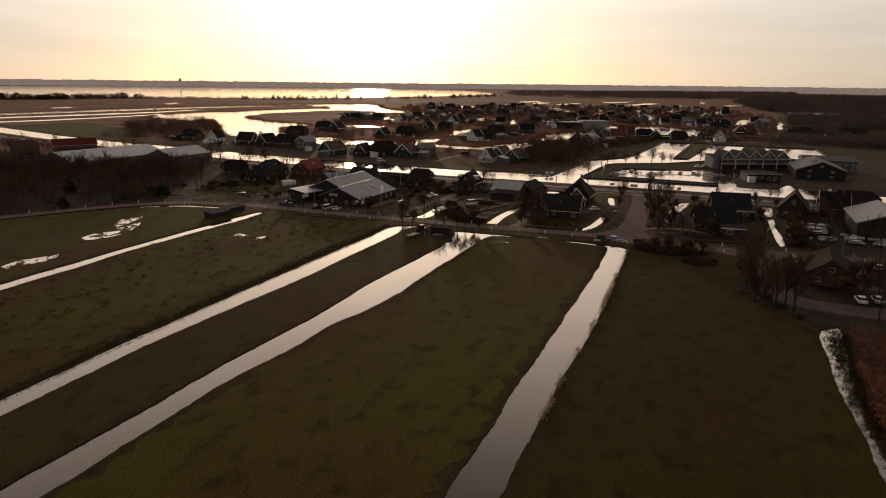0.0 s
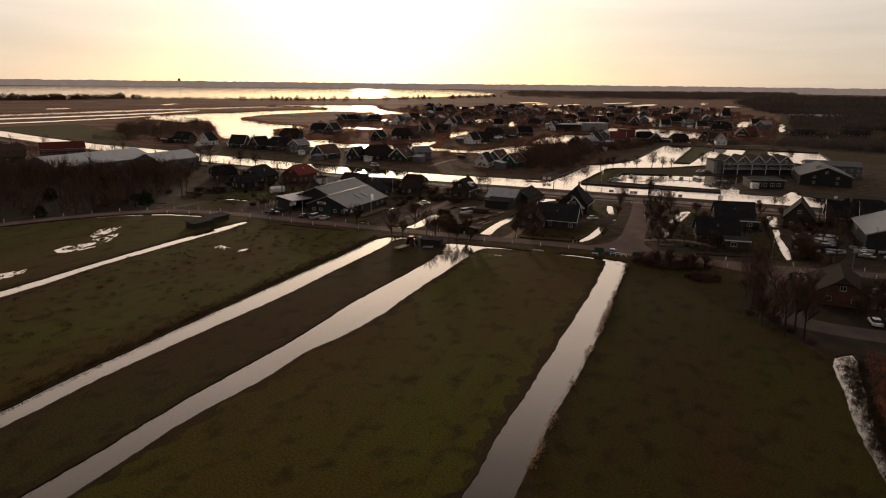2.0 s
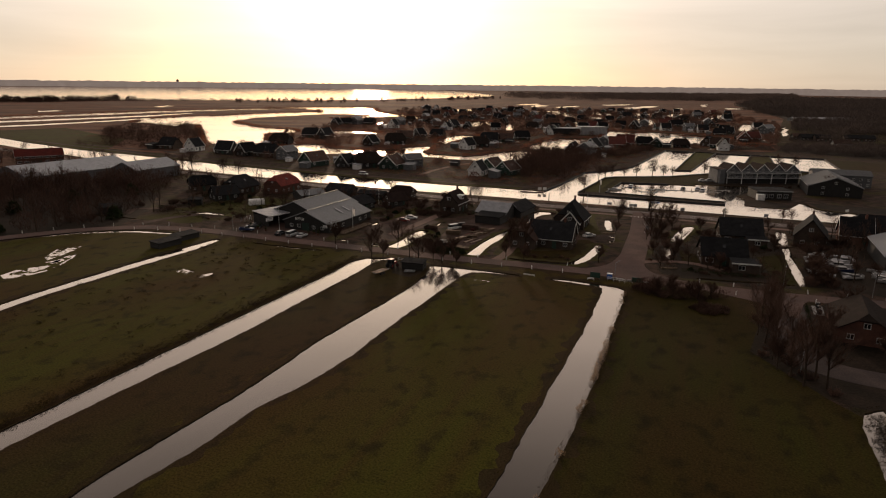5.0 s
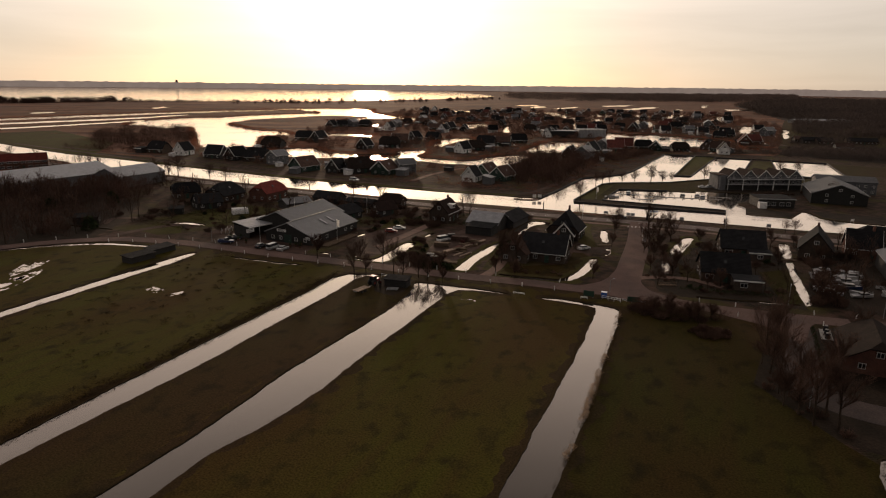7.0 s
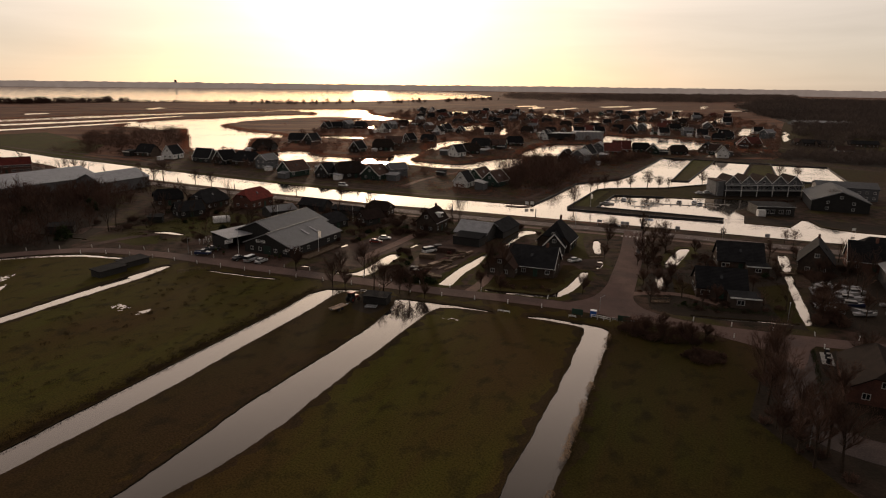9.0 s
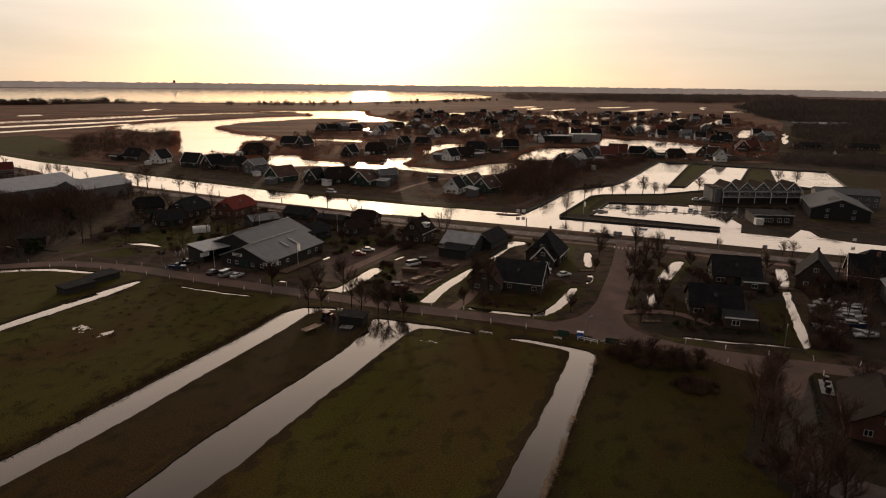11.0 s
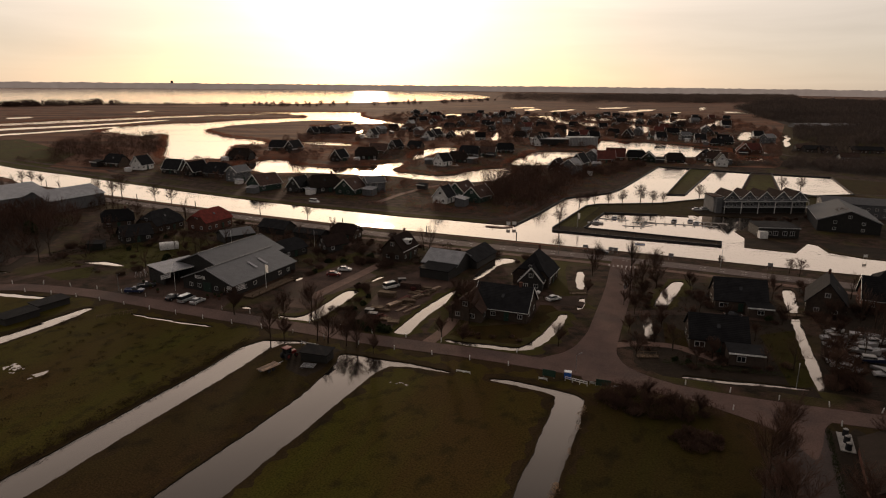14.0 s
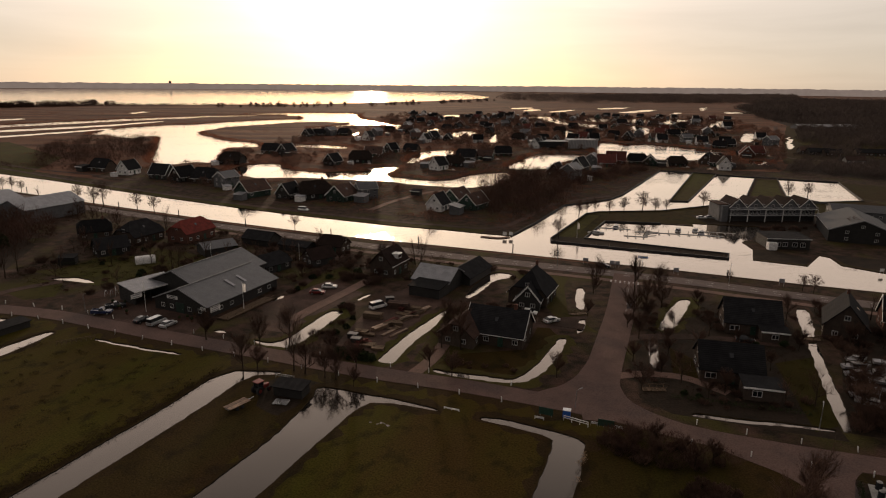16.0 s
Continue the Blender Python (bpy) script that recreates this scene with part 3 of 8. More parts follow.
# the road's centre line, south of the village
ROAD = [(-235, 60), (-205, 130), (-175, 180), (-147, 205), (-132, 218), (-115, 230), (-95, 236.3), (-72, 231.8), (-54, 224.8), (-30.5, 215.5), (-9, 208), (6.5, 202), (19, 198), (33, 194), (48, 188.5),
        (60, 183.5), (73, 176), (87, 171), (101, 167), (130, 160), (180, 146), (300, 110)]
ZONES = [  # later ones lie over earlier ones
    ("garden", [(-700, 815), (-416, 597), (-250, 472), (-110, 392), (-17, 345), (55, 318), (110, 240), (400, 170), (520, 420), (420, 600), (330, 600), (262, 520), (179, 535), (140, 480), (110, 430), (84, 400), (62, 370), (40, 345), (-17, 372), (-110, 418), (-250, 494), (-416, 620), (-700, 840)]),
    ("garden", [(-189, 468), (-119, 418), (-14.3, 364.7), (52.2, 326.9), (83, 380), (175, 518), (267, 534), (353, 696), (435, 929), (191, 752), (88, 670), (-15, 660), (-35, 511), (-77, 453), (-118, 505), (-175, 531)]),
    ("garden", [(-235, 60), (-235, 420), (-210, 414), (-127, 371), (-63, 339), (-12, 316), (28, 302), (70, 286), (104, 273.5), (157, 253), (220, 226), (390, 158), (390, 60), (300, -100), (80, 60)]),
    ("meadow", ROAD[:18] + [(86, 166), (75, 152), (66, 137), (70, 118), (72, 112), (54, 69), (28, 0), (0, -300), (-400, -300), (-400, 100)]),
    ("pasture", [(46, 177), (52, 176.5), (73, 174), (86, 166), (75, 152), (66, 137), (70, 118), (72, 112), (54, 69), (28, 0), (-26, -10), (10, 76), (40, 148)]),
    ("rough", [(-88.6, 0), (-54.1, 95.6), (-47.2, 112.6), (-35.2, 137.5), (-20.9, 172.5), (-11, 199), (3, 195), (-1.5, 175.4), (-18.7, 139.3), (-33.3, 104.2), (-44.4, 76.6), (-85, -20)]),
    ("forest", [(-235, 60), (-205, 130), (-175, 177), (-147, 201), (-133, 213), (-120, 225), (-104, 234), (-106, 262), (-118, 300), (-150, 330), (-240, 350)]),
    ("forest", [(86, 166), (75, 152), (66, 137), (70, 118), (76, 113), (110, 100), (180, 120), (180, 146), (130, 160)]),
    ("forest", [(76.8, 114.6), (71.6, 105), (65.3, 92), (61.3, 83), (58, 72), (34, -2), (120, -40), (160, 90), (110, 100)]),
    ("forest", [(66, 190), (70, 184), (97, 175), (98, 180), (112, 214), (118, 240), (92, 246), (72, 214)]),
    ("forest", [(98, 178), (128, 168), (150, 170), (150, 240), (128, 244), (118, 212)]),
    ("forest", [(-6.1, 185.4), (-6.9, 194.2), (-3.8, 198.8), (5.8, 193.9), (4.8, 185.7), (3.2, 180.4), (-2.3, 182.3)]),
    ("lawn", [(-93.6, 268.0), (-86.3, 286.4), (-68.2, 287.2), (-60.3, 293.7), (-60.7, 268.0), (-71.0, 254.1), (-82.3, 258.8)]),
    ("lawn", [(-94.8, 248.3), (-94.3, 261.0), (-83.0, 256.8), (-78.4, 244.8), (-85.0, 241.7)]),
    ("lawn", [(-15.3, 257.6), (-3.6, 277.9), (-1.1, 273.4), (-7.0, 250.4), (-11.7, 238.9)]),
    ("lawn", [(52, 262), (64, 258), (61, 236), (66, 222), (58, 228), (56, 240)]),
    ("lawn", [(22, 206), (27, 226), (36, 206), (44, 204), (52, 222), (54, 214), (46, 201), (42, 199), (26, 203)]),
    ("pasture", [(26.5, 203), (36, 200.6), (43.5, 199), (51, 208), (55.5, 221), (53, 230), (47, 212), (30, 209)]),
    ("lawn", [(-100, 268), (-72, 282), (-60, 268), (-74, 262), (-90, 264)]),
    ("lawn", [(-78, 300), (-50, 286), (-44, 276), (-58, 268), (-70, 284)]),
    ("pasture", [(76, 200), (80, 214), (84, 206), (80, 196)]),
    ("pasture", [(93, 178), (100, 206), (112, 210), (104, 190), (98, 180)]),
    ("lawn", [(36, 262), (48, 276), (68, 270), (64, 258), (52, 262), (50, 272), (42, 270)]),
    ("lawn", [(145, 402), (154, 401), (212, 505), (199, 512)]),
    ("lawn", [(195, 420), (212, 420), (240, 480), (230, 484)]),
    ("forest", [(135, 291), (150, 284), (156, 291), (148, 303), (140, 304)]),
    ("forest", [(166, 298), (164, 285), (172, 277), (200, 266), (205, 280)]),
    ("rough", [(245, 480), (262, 480), (330, 430), (300, 400), (255, 410)]),
    ("pasture", [(70, 317.8), (94, 366), (101, 371), (132, 375), (164, 391), (219, 401), (248, 407), (255, 395), (215, 372), (150, 366), (142, 346), (122, 347), (98.7, 350), (83, 318.5)]),
    ("lawn", [(72, 318), (95, 364), (100, 364), (78, 318)]),
    ("yard", [(-66, 231), (-60, 250), (-45, 243), (-30, 227), (-31, 219), (-50, 223)]),
    ("yard", [(-20, 240), (-6, 262), (6, 250), (-2, 236), (-8, 220), (-14, 222)]),
    ("yard", [(4, 214), (10, 246), (20, 258), (30, 246), (20, 225), (13, 206)]),
    ("yard", [(56, 232), (66, 234), (62, 224), (48, 226)]),
    ("forest", [(104, 176), (118, 205), (126, 226), (150, 216), (150, 170), (120, 168)]),
    ("forest", [(69, 312), (93, 303), (127, 290.5), (130, 298), (83, 319), (72, 322)]),
    ("forest", [(142, 340), (142, 366), (200, 372), (210, 340), (180, 335), (160, 300), (150, 305), (146, 330)]),
    ("forest", [(270, 528), (370, 698), (536, 1020), (789, 1775), (1530, 2986), (2336, 2262), (732, 568), (360, 442), (311, 483)]),
    ("lawn", [(-480, 560), (-330, 500), (-230, 470), (-260, 560), (-380, 680)]),
    ("rough", [(290, 568), (355, 697), (536, 1033), (714, 1206), (426, 704), (324, 564)]),
    ("lawn", [(-416, 601), (-317, 523), (-250, 476), (-199, 449), (-151, 420), (-110, 396), (-75, 377), (-44, 361), (-17, 349), (8, 338), (28, 332), (43, 326), (46, 332), (31, 338), (11, 345), (-14, 356), (-41, 368), (-72, 384), (-107, 403), (-148, 427), (-196, 456), (-247, 483), (-314, 530), (-413, 608)]),
    ("meadow", [(420, 560), (360, 640), (420, 800), (900, 1100), (1100, 800), (700, 500)]),
]


def verge(poly, closed, lo, hi, side=0):
    """A ragged strip beside a line, or all round an outline."""
    n, out, back = len(poly), [], []
    for i, p in enumerate(poly):
        a, b = (poly[i - 1], poly[(i + 1) % n]) if closed else (poly[max(0, i - 1)], poly[min(n - 1, i + 1)])
        d = Vector((b[0] - a[0], b[1] - a[1]))
        if d.length < 1e-6:
            continue
        d = Vector((d.y, -d.x)).normalized() * (lo + (hi - lo) * min(1, max(0, 0.5 + 1.1 * noise.noise(Vector((p[0] / 2.6, p[1] / 2.6, 5.0))))))
        out.append((p[0] + d.x, p[1] + d.y))
        back.append(p)
    return out if closed else out + back[::-1]


def around(poly):
    area = sum(a[0] * b[1] - b[0] * a[1] for a, b in zip(poly, poly[1:] + poly[:1]))
    return poly if area > 0 else poly[::-1]


def fine_line(pts, step):
    out = []
    for a, b in zip(pts, pts[1:]):
        k = max(1, int(math.dist(a, b) / step))
        out += [(a[0] + (b[0] - a[0]) * i / k, a[1] + (b[1] - a[1]) * i / k) for i in range(k)]
    return out + [pts[-1]]


for k in range(1, 5):
    ZONES.append(("verge", verge(around(waters[k]), True, 0.3, 2.6)))
for k in (0, 6, 7, 9):
    ZONES.append(("lawn", verge(around(waters[1 + len(DITCHES) + k]), True, 0.6, 3.0)))
ZONES.append(("verge", verge(fine_line(ROAD[1:19], 1.2), False, 3.2, 7.5)))
KINDS = ["marsh", "garden", "meadow", "rough", "forest", "lawn", "yard", "verge", "pasture"]
GROUND_MATS = [MARSH, GARDEN, MEADOW, ROUGH_MEADOW, FOREST_SOIL, LAWN, YARD, VERGE, PASTURE, BANK]


def inside(poly, px, py):
    """Which of the points lie within the outline (even-odd rule)."""
    hit = np.zeros(len(px), bool)
    x0, x1 = min(p[0] for p in poly), max(p[0] for p in poly)
    y0, y1 = min(p[1] for p in poly), max(p[1] for p in poly)
    idx = np.nonzero((px >= x0) & (px <= x1) & (py >= y0) & (py <= y1))[0]
    if not len(idx):
        return hit
    x, y, h = px[idx], py[idx], np.zeros(len(idx), bool)
    for (ax, ay), (bx, by) in zip(poly, poly[1:] + poly[:1]):
        if ay != by:
            c = (ay > y) != (by > y)
            h ^= c & (x < (bx - ax) * (y - ay) / (by - ay) + ax)
    hit[idx] = h
    return hit


SPANS = [(min(q[0] for q in p), max(q[0] for q in p), min(q[1] for q in p), max(q[1] for q in p)) for p in waters]


def in_water(px, py):
    px, py = np.asarray(px, float), np.asarray(py, float)
    w = np.zeros(len(px), bool)
    if not len(px):
        return w
    x0, x1, y0, y1 = px.min(), px.max(), py.min(), py.max()
    for p, s in zip(waters, SPANS):
        if s[0] <= x1 and s[1] >= x0 and s[2] <= y1 and s[3] >= y0:
            w |= inside(p, px, py)
    for p in islands:
        w &= ~inside(p, px, py)
    return w


def build_ground():
    """One sheet of land to the horizon, with the waters cut out of it and banks down to below the water's face."""
    from mathutils.geometry import delaunay_2d_cdt
    pts, edges = [], []

    def ring(poly):
        k = len(pts)
        pts.extend(Vector(p) for p in poly)
        edges.extend((k + i, k + (i + 1) % len(poly)) for i in range(len(poly)))

    ring([(-3600, -900), (3600, -900), (3600, 4690), (-3600, 4690)])
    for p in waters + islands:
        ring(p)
    for _, p in ZONES:
        ring(p)
    v, _, f, *_ = delaunay_2d_cdt(pts, edges, [], 0, 0.002)
    v = np.array([(p.x, p.y) for p in v])
    f = np.array([t for t in f if len(t) == 3])
    c = v[f].mean(axis=1)
    wet = in_water(c[:, 0], c[:, 1])
    kind = np.zeros(len(f), int)
    for name, p in ZONES:
        kind[inside(p, c[:, 0], c[:, 1])] = KINDS.index(name)
    land = f[~wet]
    used = sorted(set(land.ravel()))
    remap = {o: i for i, o in enumerate(used)}
    verts = [(v[o][0], v[o][1], 0.0) for o in used]
    faces = [tuple(remap[i] for i in t) for t in land]
    mats = list(kind[~wet])
    seen = {}
    for t in faces:
        for a, b in ((t[0], t[1]), (t[1], t[2]), (t[2], t[0])):
            seen[(a, b)] = True
    low = {}

    def lower(i):
        if i not in low:
            low[i] = len(verts)
            verts.append((verts[i][0], verts[i][1], -1.4))
        return low[i]

    for a, b in [e for e in seen if (e[1], e[0]) not in seen]:
        faces.append((b, a, lower(a), lower(b)))
        mats.append(len(KINDS))
    me = bpy.data.meshes.new("ground")
    me.from_pydata(verts, [], faces)
    for m in GROUND_MATS:
        me.materials.append(m)
    me.polygons.foreach_set("material_index", np.array(mats, dtype=np.int32))
    return tagged(new("ground", me), "flat polder land of brown winter grass cut by ditches", "ground", kind="structure")


build_ground()
raw_water = raw("water", [(-3590, -890, -0.2), (3590, -890, -0.2), (3590, 4680, -0.2), (-3590, 4680, -0.2)], [(0, 1, 2, 3)], WATER)
tagged(raw_water, "still canal and ditch water reflecting the pale sky", "water", kind="structure")


def puddle(outline):
    """A shallow pool broken up by grass: many small cells of water, kept where the ground dips."""
    s = 0.22
    x0, x1 = min(p[0] for p in outline) - 1, max(p[0] for p in outline) + 1
    y0, y1 = min(p[1] for p in outline) - 1, max(p[1] for p in outline) + 1
    nx, ny = int((x1 - x0) / s), int((y1 - y0) / s)
    gx, gy = np.meshgrid(x0 + s * np.arange(nx), y0 + s * np.arange(ny), indexing="ij")
    core = inside(outline, gx.ravel(), gy.ravel()).reshape(nx, ny)
    V, F, seen = [], [], {}

    def corner(i, j):
        if (i, j) not in seen:
            v = noise.noise_vector(Vector((i * 1.7, j * 1.7, 2)))
            seen[(i, j)] = len(V)
            V.append((x0 + s * i + 0.06 * v.x, y0 + s * j + 0.06 * v.y, 0.012))
        return seen[(i, j)]

    for i in range(nx):
        for j in range(ny):
            if core[i, j]:
                q = Vector((gx[i, j] / 2.6, gy[i, j] / 3.6, 1.0))
                if noise.noise(q) + 0.6 * noise.noise(q * 3.1) + 0.35 * noise.noise(q * 8.0) > -0.02:
                    F.append((corner(i, j), corner(i + 1, j), corner(i + 1, j + 1), corner(i, j + 1)))
    return tagged(raw("puddle", V, F, WATER), "shallow rain puddle broken up by the grass", "puddle", kind="structure")


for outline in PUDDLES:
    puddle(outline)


# ---- roads ----
def ribbon(name, pts, width, z, mat, label, category, kind="structure", rounds=2, parent=None, thick=0.12):
    """A slab along a line; width may be one number or one per point."""
    pts = smooth(pts, False, rounds)
    bm = bmesh.new()
    rows = []
    for i, p in enumerate(pts):
        a, b = pts[max(0, i - 1)], pts[min(len(pts) - 1, i + 1)]
        d = Vector((b[0] - a[0], b[1] - a[1])).normalized()
        nrm = Vector((-d.y, d.x)) * width / 2
        rows.append([bm.verts.new((p[0] + s * nrm.x, p[1] + s * nrm.y, h)) for s, h in ((1.03, z - thick), (1, z), (-1, z), (-1.03, z - thick))])
    for r, q in zip(rows, rows[1:]):
        for k in range(3):
            bm.faces.new((r[k], r[k + 1], q[k + 1], q[k]))
    ob = link(name, bm, mat, parent)
    if not parent:
        tagged(ob, label, category, kind=kind)
    return ob


ribbon("road", ROAD, 5.4, 0.06, ASPHALT, "worn narrow asphalt road with grass verges", "road")
SIDE = [(57, 181), (57.5, 187), (59, 193), (62, 202), (66.5, 214), (75.5, 238), (84, 265), (86, 271)]
ribbon("side_road", SIDE, 7.2, 0.07, ASPHALT, "asphalt side road joining the canal road", "road")
JUNCTION = [(44, 190), (48, 192.6), (52, 194.6), (55.5, 198.5), (58.5, 204), (61, 209), (68, 207.5), (65, 200), (63.3, 194), (63.6, 188.5), (66.5, 184), (72, 179.5), (71, 176.8), (60, 182), (50, 186.5)]
e = raw("junction", [(x, y, 0.068) for x, y in smooth(JUNCTION, True, 2)], [tuple(range(len(JUNCTION) * 4))], ASPHALT)
tagged(e, "widened asphalt mouth of the side road", "road", kind="structure")
MOUTH = [(72, 174.6), (75.5, 170.6), (80.2, 166.4), (82.6, 162.6), (83.6, 158), (84, 154), (88.5, 160), (91.4, 164.8), (97, 168.6)]
e = raw("lane_mouth", [(x, y, 0.056) for x, y in smooth(MOUTH, True, 2)], [tuple(range(len(MOUTH) * 4))], ASPHALT)
tagged(e, "widened asphalt mouth of the parking lane", "road", kind="structure")
CANAL_ROAD = [(-420, 555), (-330, 490), (-229, 420), (-128, 364), (-60.5, 332.2), (-10.5, 308.7), (28.2, 291.8), (68, 277.2), (100.4, 265.2), (128, 252.2), (149, 243), (220, 213), (380, 146)]
ribbon("canal_road", CANAL_ROAD, 6.6, 0.065, DARK_ASPHALT, "two-lane asphalt road along the canal", "road")
BIKE = [(x - 3.4, y - 7.0) for x, y in CANAL_ROAD[4:]]
ribbon("cycle_path", BIKE, 2.6, 0.06, PAVING, "reddish brick cycle path beside the canal road", "path")
NORTH_LANE = [(-330, 542), (-199, 456), (-110, 403), (-44, 368), (8, 345), (28, 339), (45, 333), (54, 337), (66, 358), (82, 391), (102, 405), (118, 416)]
ribbon("canal_lane", NORTH_LANE, 3.2, 0.05, YARD, "narrow paved lane on the far canal bank", "road")
ribbon("parking_lane", [(89.5, 172), (87, 164), (83.5, 155), (80.5, 148), (77.5, 141.5), (75.2, 135), (76, 130), (80.5, 126.3), (90, 122), (110, 118), (150, 116)], 7.2, 0.05, LANE_ASPHALT, "dark asphalt lane leading into a parking place", "road")
ribbon("parking_place", [(96, 146), (112, 138), (140, 128)], 13.0, 0.045, LANE_ASPHALT, "dark asphalt parking place under bare trees", "parking place")
ribbon("drive", [(64, 199), (70, 200.5), (78, 199), (84, 192)], 2.6, 0.05, PAVING, "brick drive beside a house", "path")
ribbon("drive", [(71, 219), (84, 221), (100, 218), (108, 216)], 3.4, 0.05, YARD, "gravel drive between two houses", "path")
ribbon("drive", [(63, 226), (56, 229), (50, 231)], 4.0, 0.05, YARD, "gravel drive in front of a house", "path")
ribbon("drive", [(21, 197), (26, 206), (29, 216), (31, 226)], 3.0, 0.05, PAVING, "brick drive beside a ditch", "path")
ribbon("drive", [(-104, 233), (-98, 242), (-92, 252), (-84, 258)], 3.5, 0.05, YARD, "earth track into a garden", "path")
ribbon("drive", [(-111.3, 256.3), (-113.3, 266.5), (-109.3, 268.1), (-103.8, 268.3)], 3.0, 0.05, YARD, "pale gravel drive into a garden", "path")
ribbon("drive", [(-101.5, 273.7), (-99.6, 280.8), (-96.7, 285.9)], 2.4, 0.05, YARD, "pale garden path", "path")
ribbon("drive", [(-66.8, 245.2), (-66.1, 251.8), (-64.3, 256.9)], 4.0, 0.05, YARD, "gravel drive beside a barn", "path")
ribbon("drive", [(-9.7, 228.8), (-5.2, 239.1), (0.0, 249.5), (5.7, 262.4)], 3.4, 0.05, PAVING, "brick drive into a timber yard", "path")
ribbon("drive", [(-13.3, 256.4), (-9.4, 277.6), (-7.2, 290.0)], 3.0, 0.05, YARD, "gravel drive between gardens", "path")
ribbon("town_lane", [(-6, 370), (2, 392), (18, 420), (30, 428)], 3.2, 0.05, PAVING, "paved lane between houses", "road")
ribbon("town_lane", [(312, 652), (334, 663), (312, 608), (330, 590), (379, 583)], 5, 0.05, YARD, "pale lane along trees", "road")
ribbon("town_lane", [(307, 607), (348, 696), (433, 855), (511, 1017)], 5, 0.055, YARD, "pale lane along trees", "road")
ribbon("town_lane", [(-282, 523), (-242, 496), (-198, 478), (-159, 456)], 4, 0.05, YARD, "pale track behind the canal", "road")
ribbon("footpath", [(43, 320), (50, 317.5), (54, 320)], 2.0, 0.05, PAVING, "short paved path", "path")


def dashes(pts, width, length, gap, off, z):
    """Painted strokes along a line."""
    bm = bmesh.new()
    pts = smooth(pts, False, 2)
    s, nxt = 0.0, 0.0
    for a, b in zip(pts, pts[1:]):
        d = Vector((b[0] - a[0], b[1] - a[1]))
        n = d.normalized()
        while nxt <= s + d.length:
            m = Vector(a) + n * (nxt - s) + Vector((-n.y, n.x)) * off
            box(bm, (m.x, m.y, z), (length, width, 0.012), math.degrees(math.atan2(n.y, n.x)))
            nxt += length + gap
        s += d.length
    return tagged(link("road_marking", bm, PAINT), "white painted strokes on the asphalt", "road marking", kind="structure")


dashes(CANAL_ROAD[3:12], 0.10, 2.0, 4.0, 1.2, 0.075)
dashes(CANAL_ROAD[3:12], 0.10, 2.0, 4.0, -1.2, 0.075)
dashes(SIDE[5:7], 0.10, 3.0, 3.0, -1.2, 0.08)
bm = bmesh.new()
for i in range(7):
    box(bm, (79.6 + 1.25 * i, 264.4 - 0.42 * i, 0.082), (0.5, 0.7, 0.012), -19)
    box(bm, (79.2 + 1.25 * i, 263.0 - 0.42 * i, 0.082), (0.5, 0.5, 0.012), -19)
tagged(link("road_marking", bm, PAINT), "white give-way teeth at a junction", "road marking", kind="structure")

# the canal's timber edging
bm = bmesh.new()
EDGE = [(157, 254.5), (134, 263), (104, 275.3), (70, 288), (28, 304), (-12, 318), (-63, 341), (-127, 373), (-210, 416)]
for a, b in zip(EDGE, EDGE[1:]):
    box(bm, ((a[0] + b[0]) / 2, (a[1] + b[1]) / 2 + 0.1, -0.35), (math.dist(a, b), 0.25, 1.0), math.degrees(math.atan2(b[1] - a[1], b[0] - a[0])))
tagged(link("quay_edge", bm, WOOD), "dark timber sheeting along the canal bank", "quay", kind="structure")

# dark timber edging round the harbour's basins
for line in (CANAL[13:] + [CANAL_SOUTH[0]], CANAL_SOUTH[:7], ISLANDS[0] + ISLANDS[0][:1], ISLANDS[1] + ISLANDS[1][:1]):
    bm = bmesh.new()
    for a, b in zip(line, line[1:]):
        box(bm, ((a[0] + b[0]) / 2, (a[1] + b[1]) / 2, -0.25), (math.dist(a, b) + 0.2, 0.5, 1.3), math.degrees(math.atan2(b[1] - a[1], b[0] - a[0])))
    tagged(link("quay_edge", bm, BOARD_BLACK), "black timber edging round a harbour basin", "quay", kind="structure")

# ---- distance ----
def backdrop():
    """A low line of woods and villages all along the horizon, its haze put into pale colour and glow."""
    rng = random.Random(4)
    m = material("haze_glow_distance", (0.17, 0.15, 0.14), (0.12, 0.105, 0.10), 1.0, 0.004, 0, None, 5)
    # the emission stands for light scattered by the air; nothing here is a lamp
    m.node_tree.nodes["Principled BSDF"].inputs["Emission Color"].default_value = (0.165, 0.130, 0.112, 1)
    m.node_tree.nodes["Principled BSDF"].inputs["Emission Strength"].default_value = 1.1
    verts, faces = [], []
    n = 420
    for i in range(n + 1):
        a = radians(-52 + 104 * i / n)
        x, y = 28 + 4660 * math.sin(a), 60 + 4660 * math.cos(a)
        y = min(y, 4675)
        deg = math.degrees(a)
        h = 36 + 3 * noise.noise(Vector((deg * 0.4, 0, 0))) + 2.5 * noise.noise(Vector((deg * 5, 1, 0))) + rng.uniform(-1.8, 1.8)
        h += 5 * max(0, min(1, (deg + 4) / 10)) * 0.6
        verts += [(x, y, -1), (x, y, h)]
    for i in range(n):
        faces.append((2 * i, 2 * i + 2, 2 * i + 3, 2 * i + 1))
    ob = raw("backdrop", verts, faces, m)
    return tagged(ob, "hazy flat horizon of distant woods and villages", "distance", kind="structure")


backdrop()
bm = bmesh.new()
box(bm, (0, 0, 24), (12, 12, 48))
box(bm, (0, 0, 49), (8, 8, 5))
tower = link("distant_tower", bm, FAR_HAZED)
tower.location = (-1790, 4420, 0)
tagged(tower, "small dark tower far off on the lake's hazy shore", "tower")

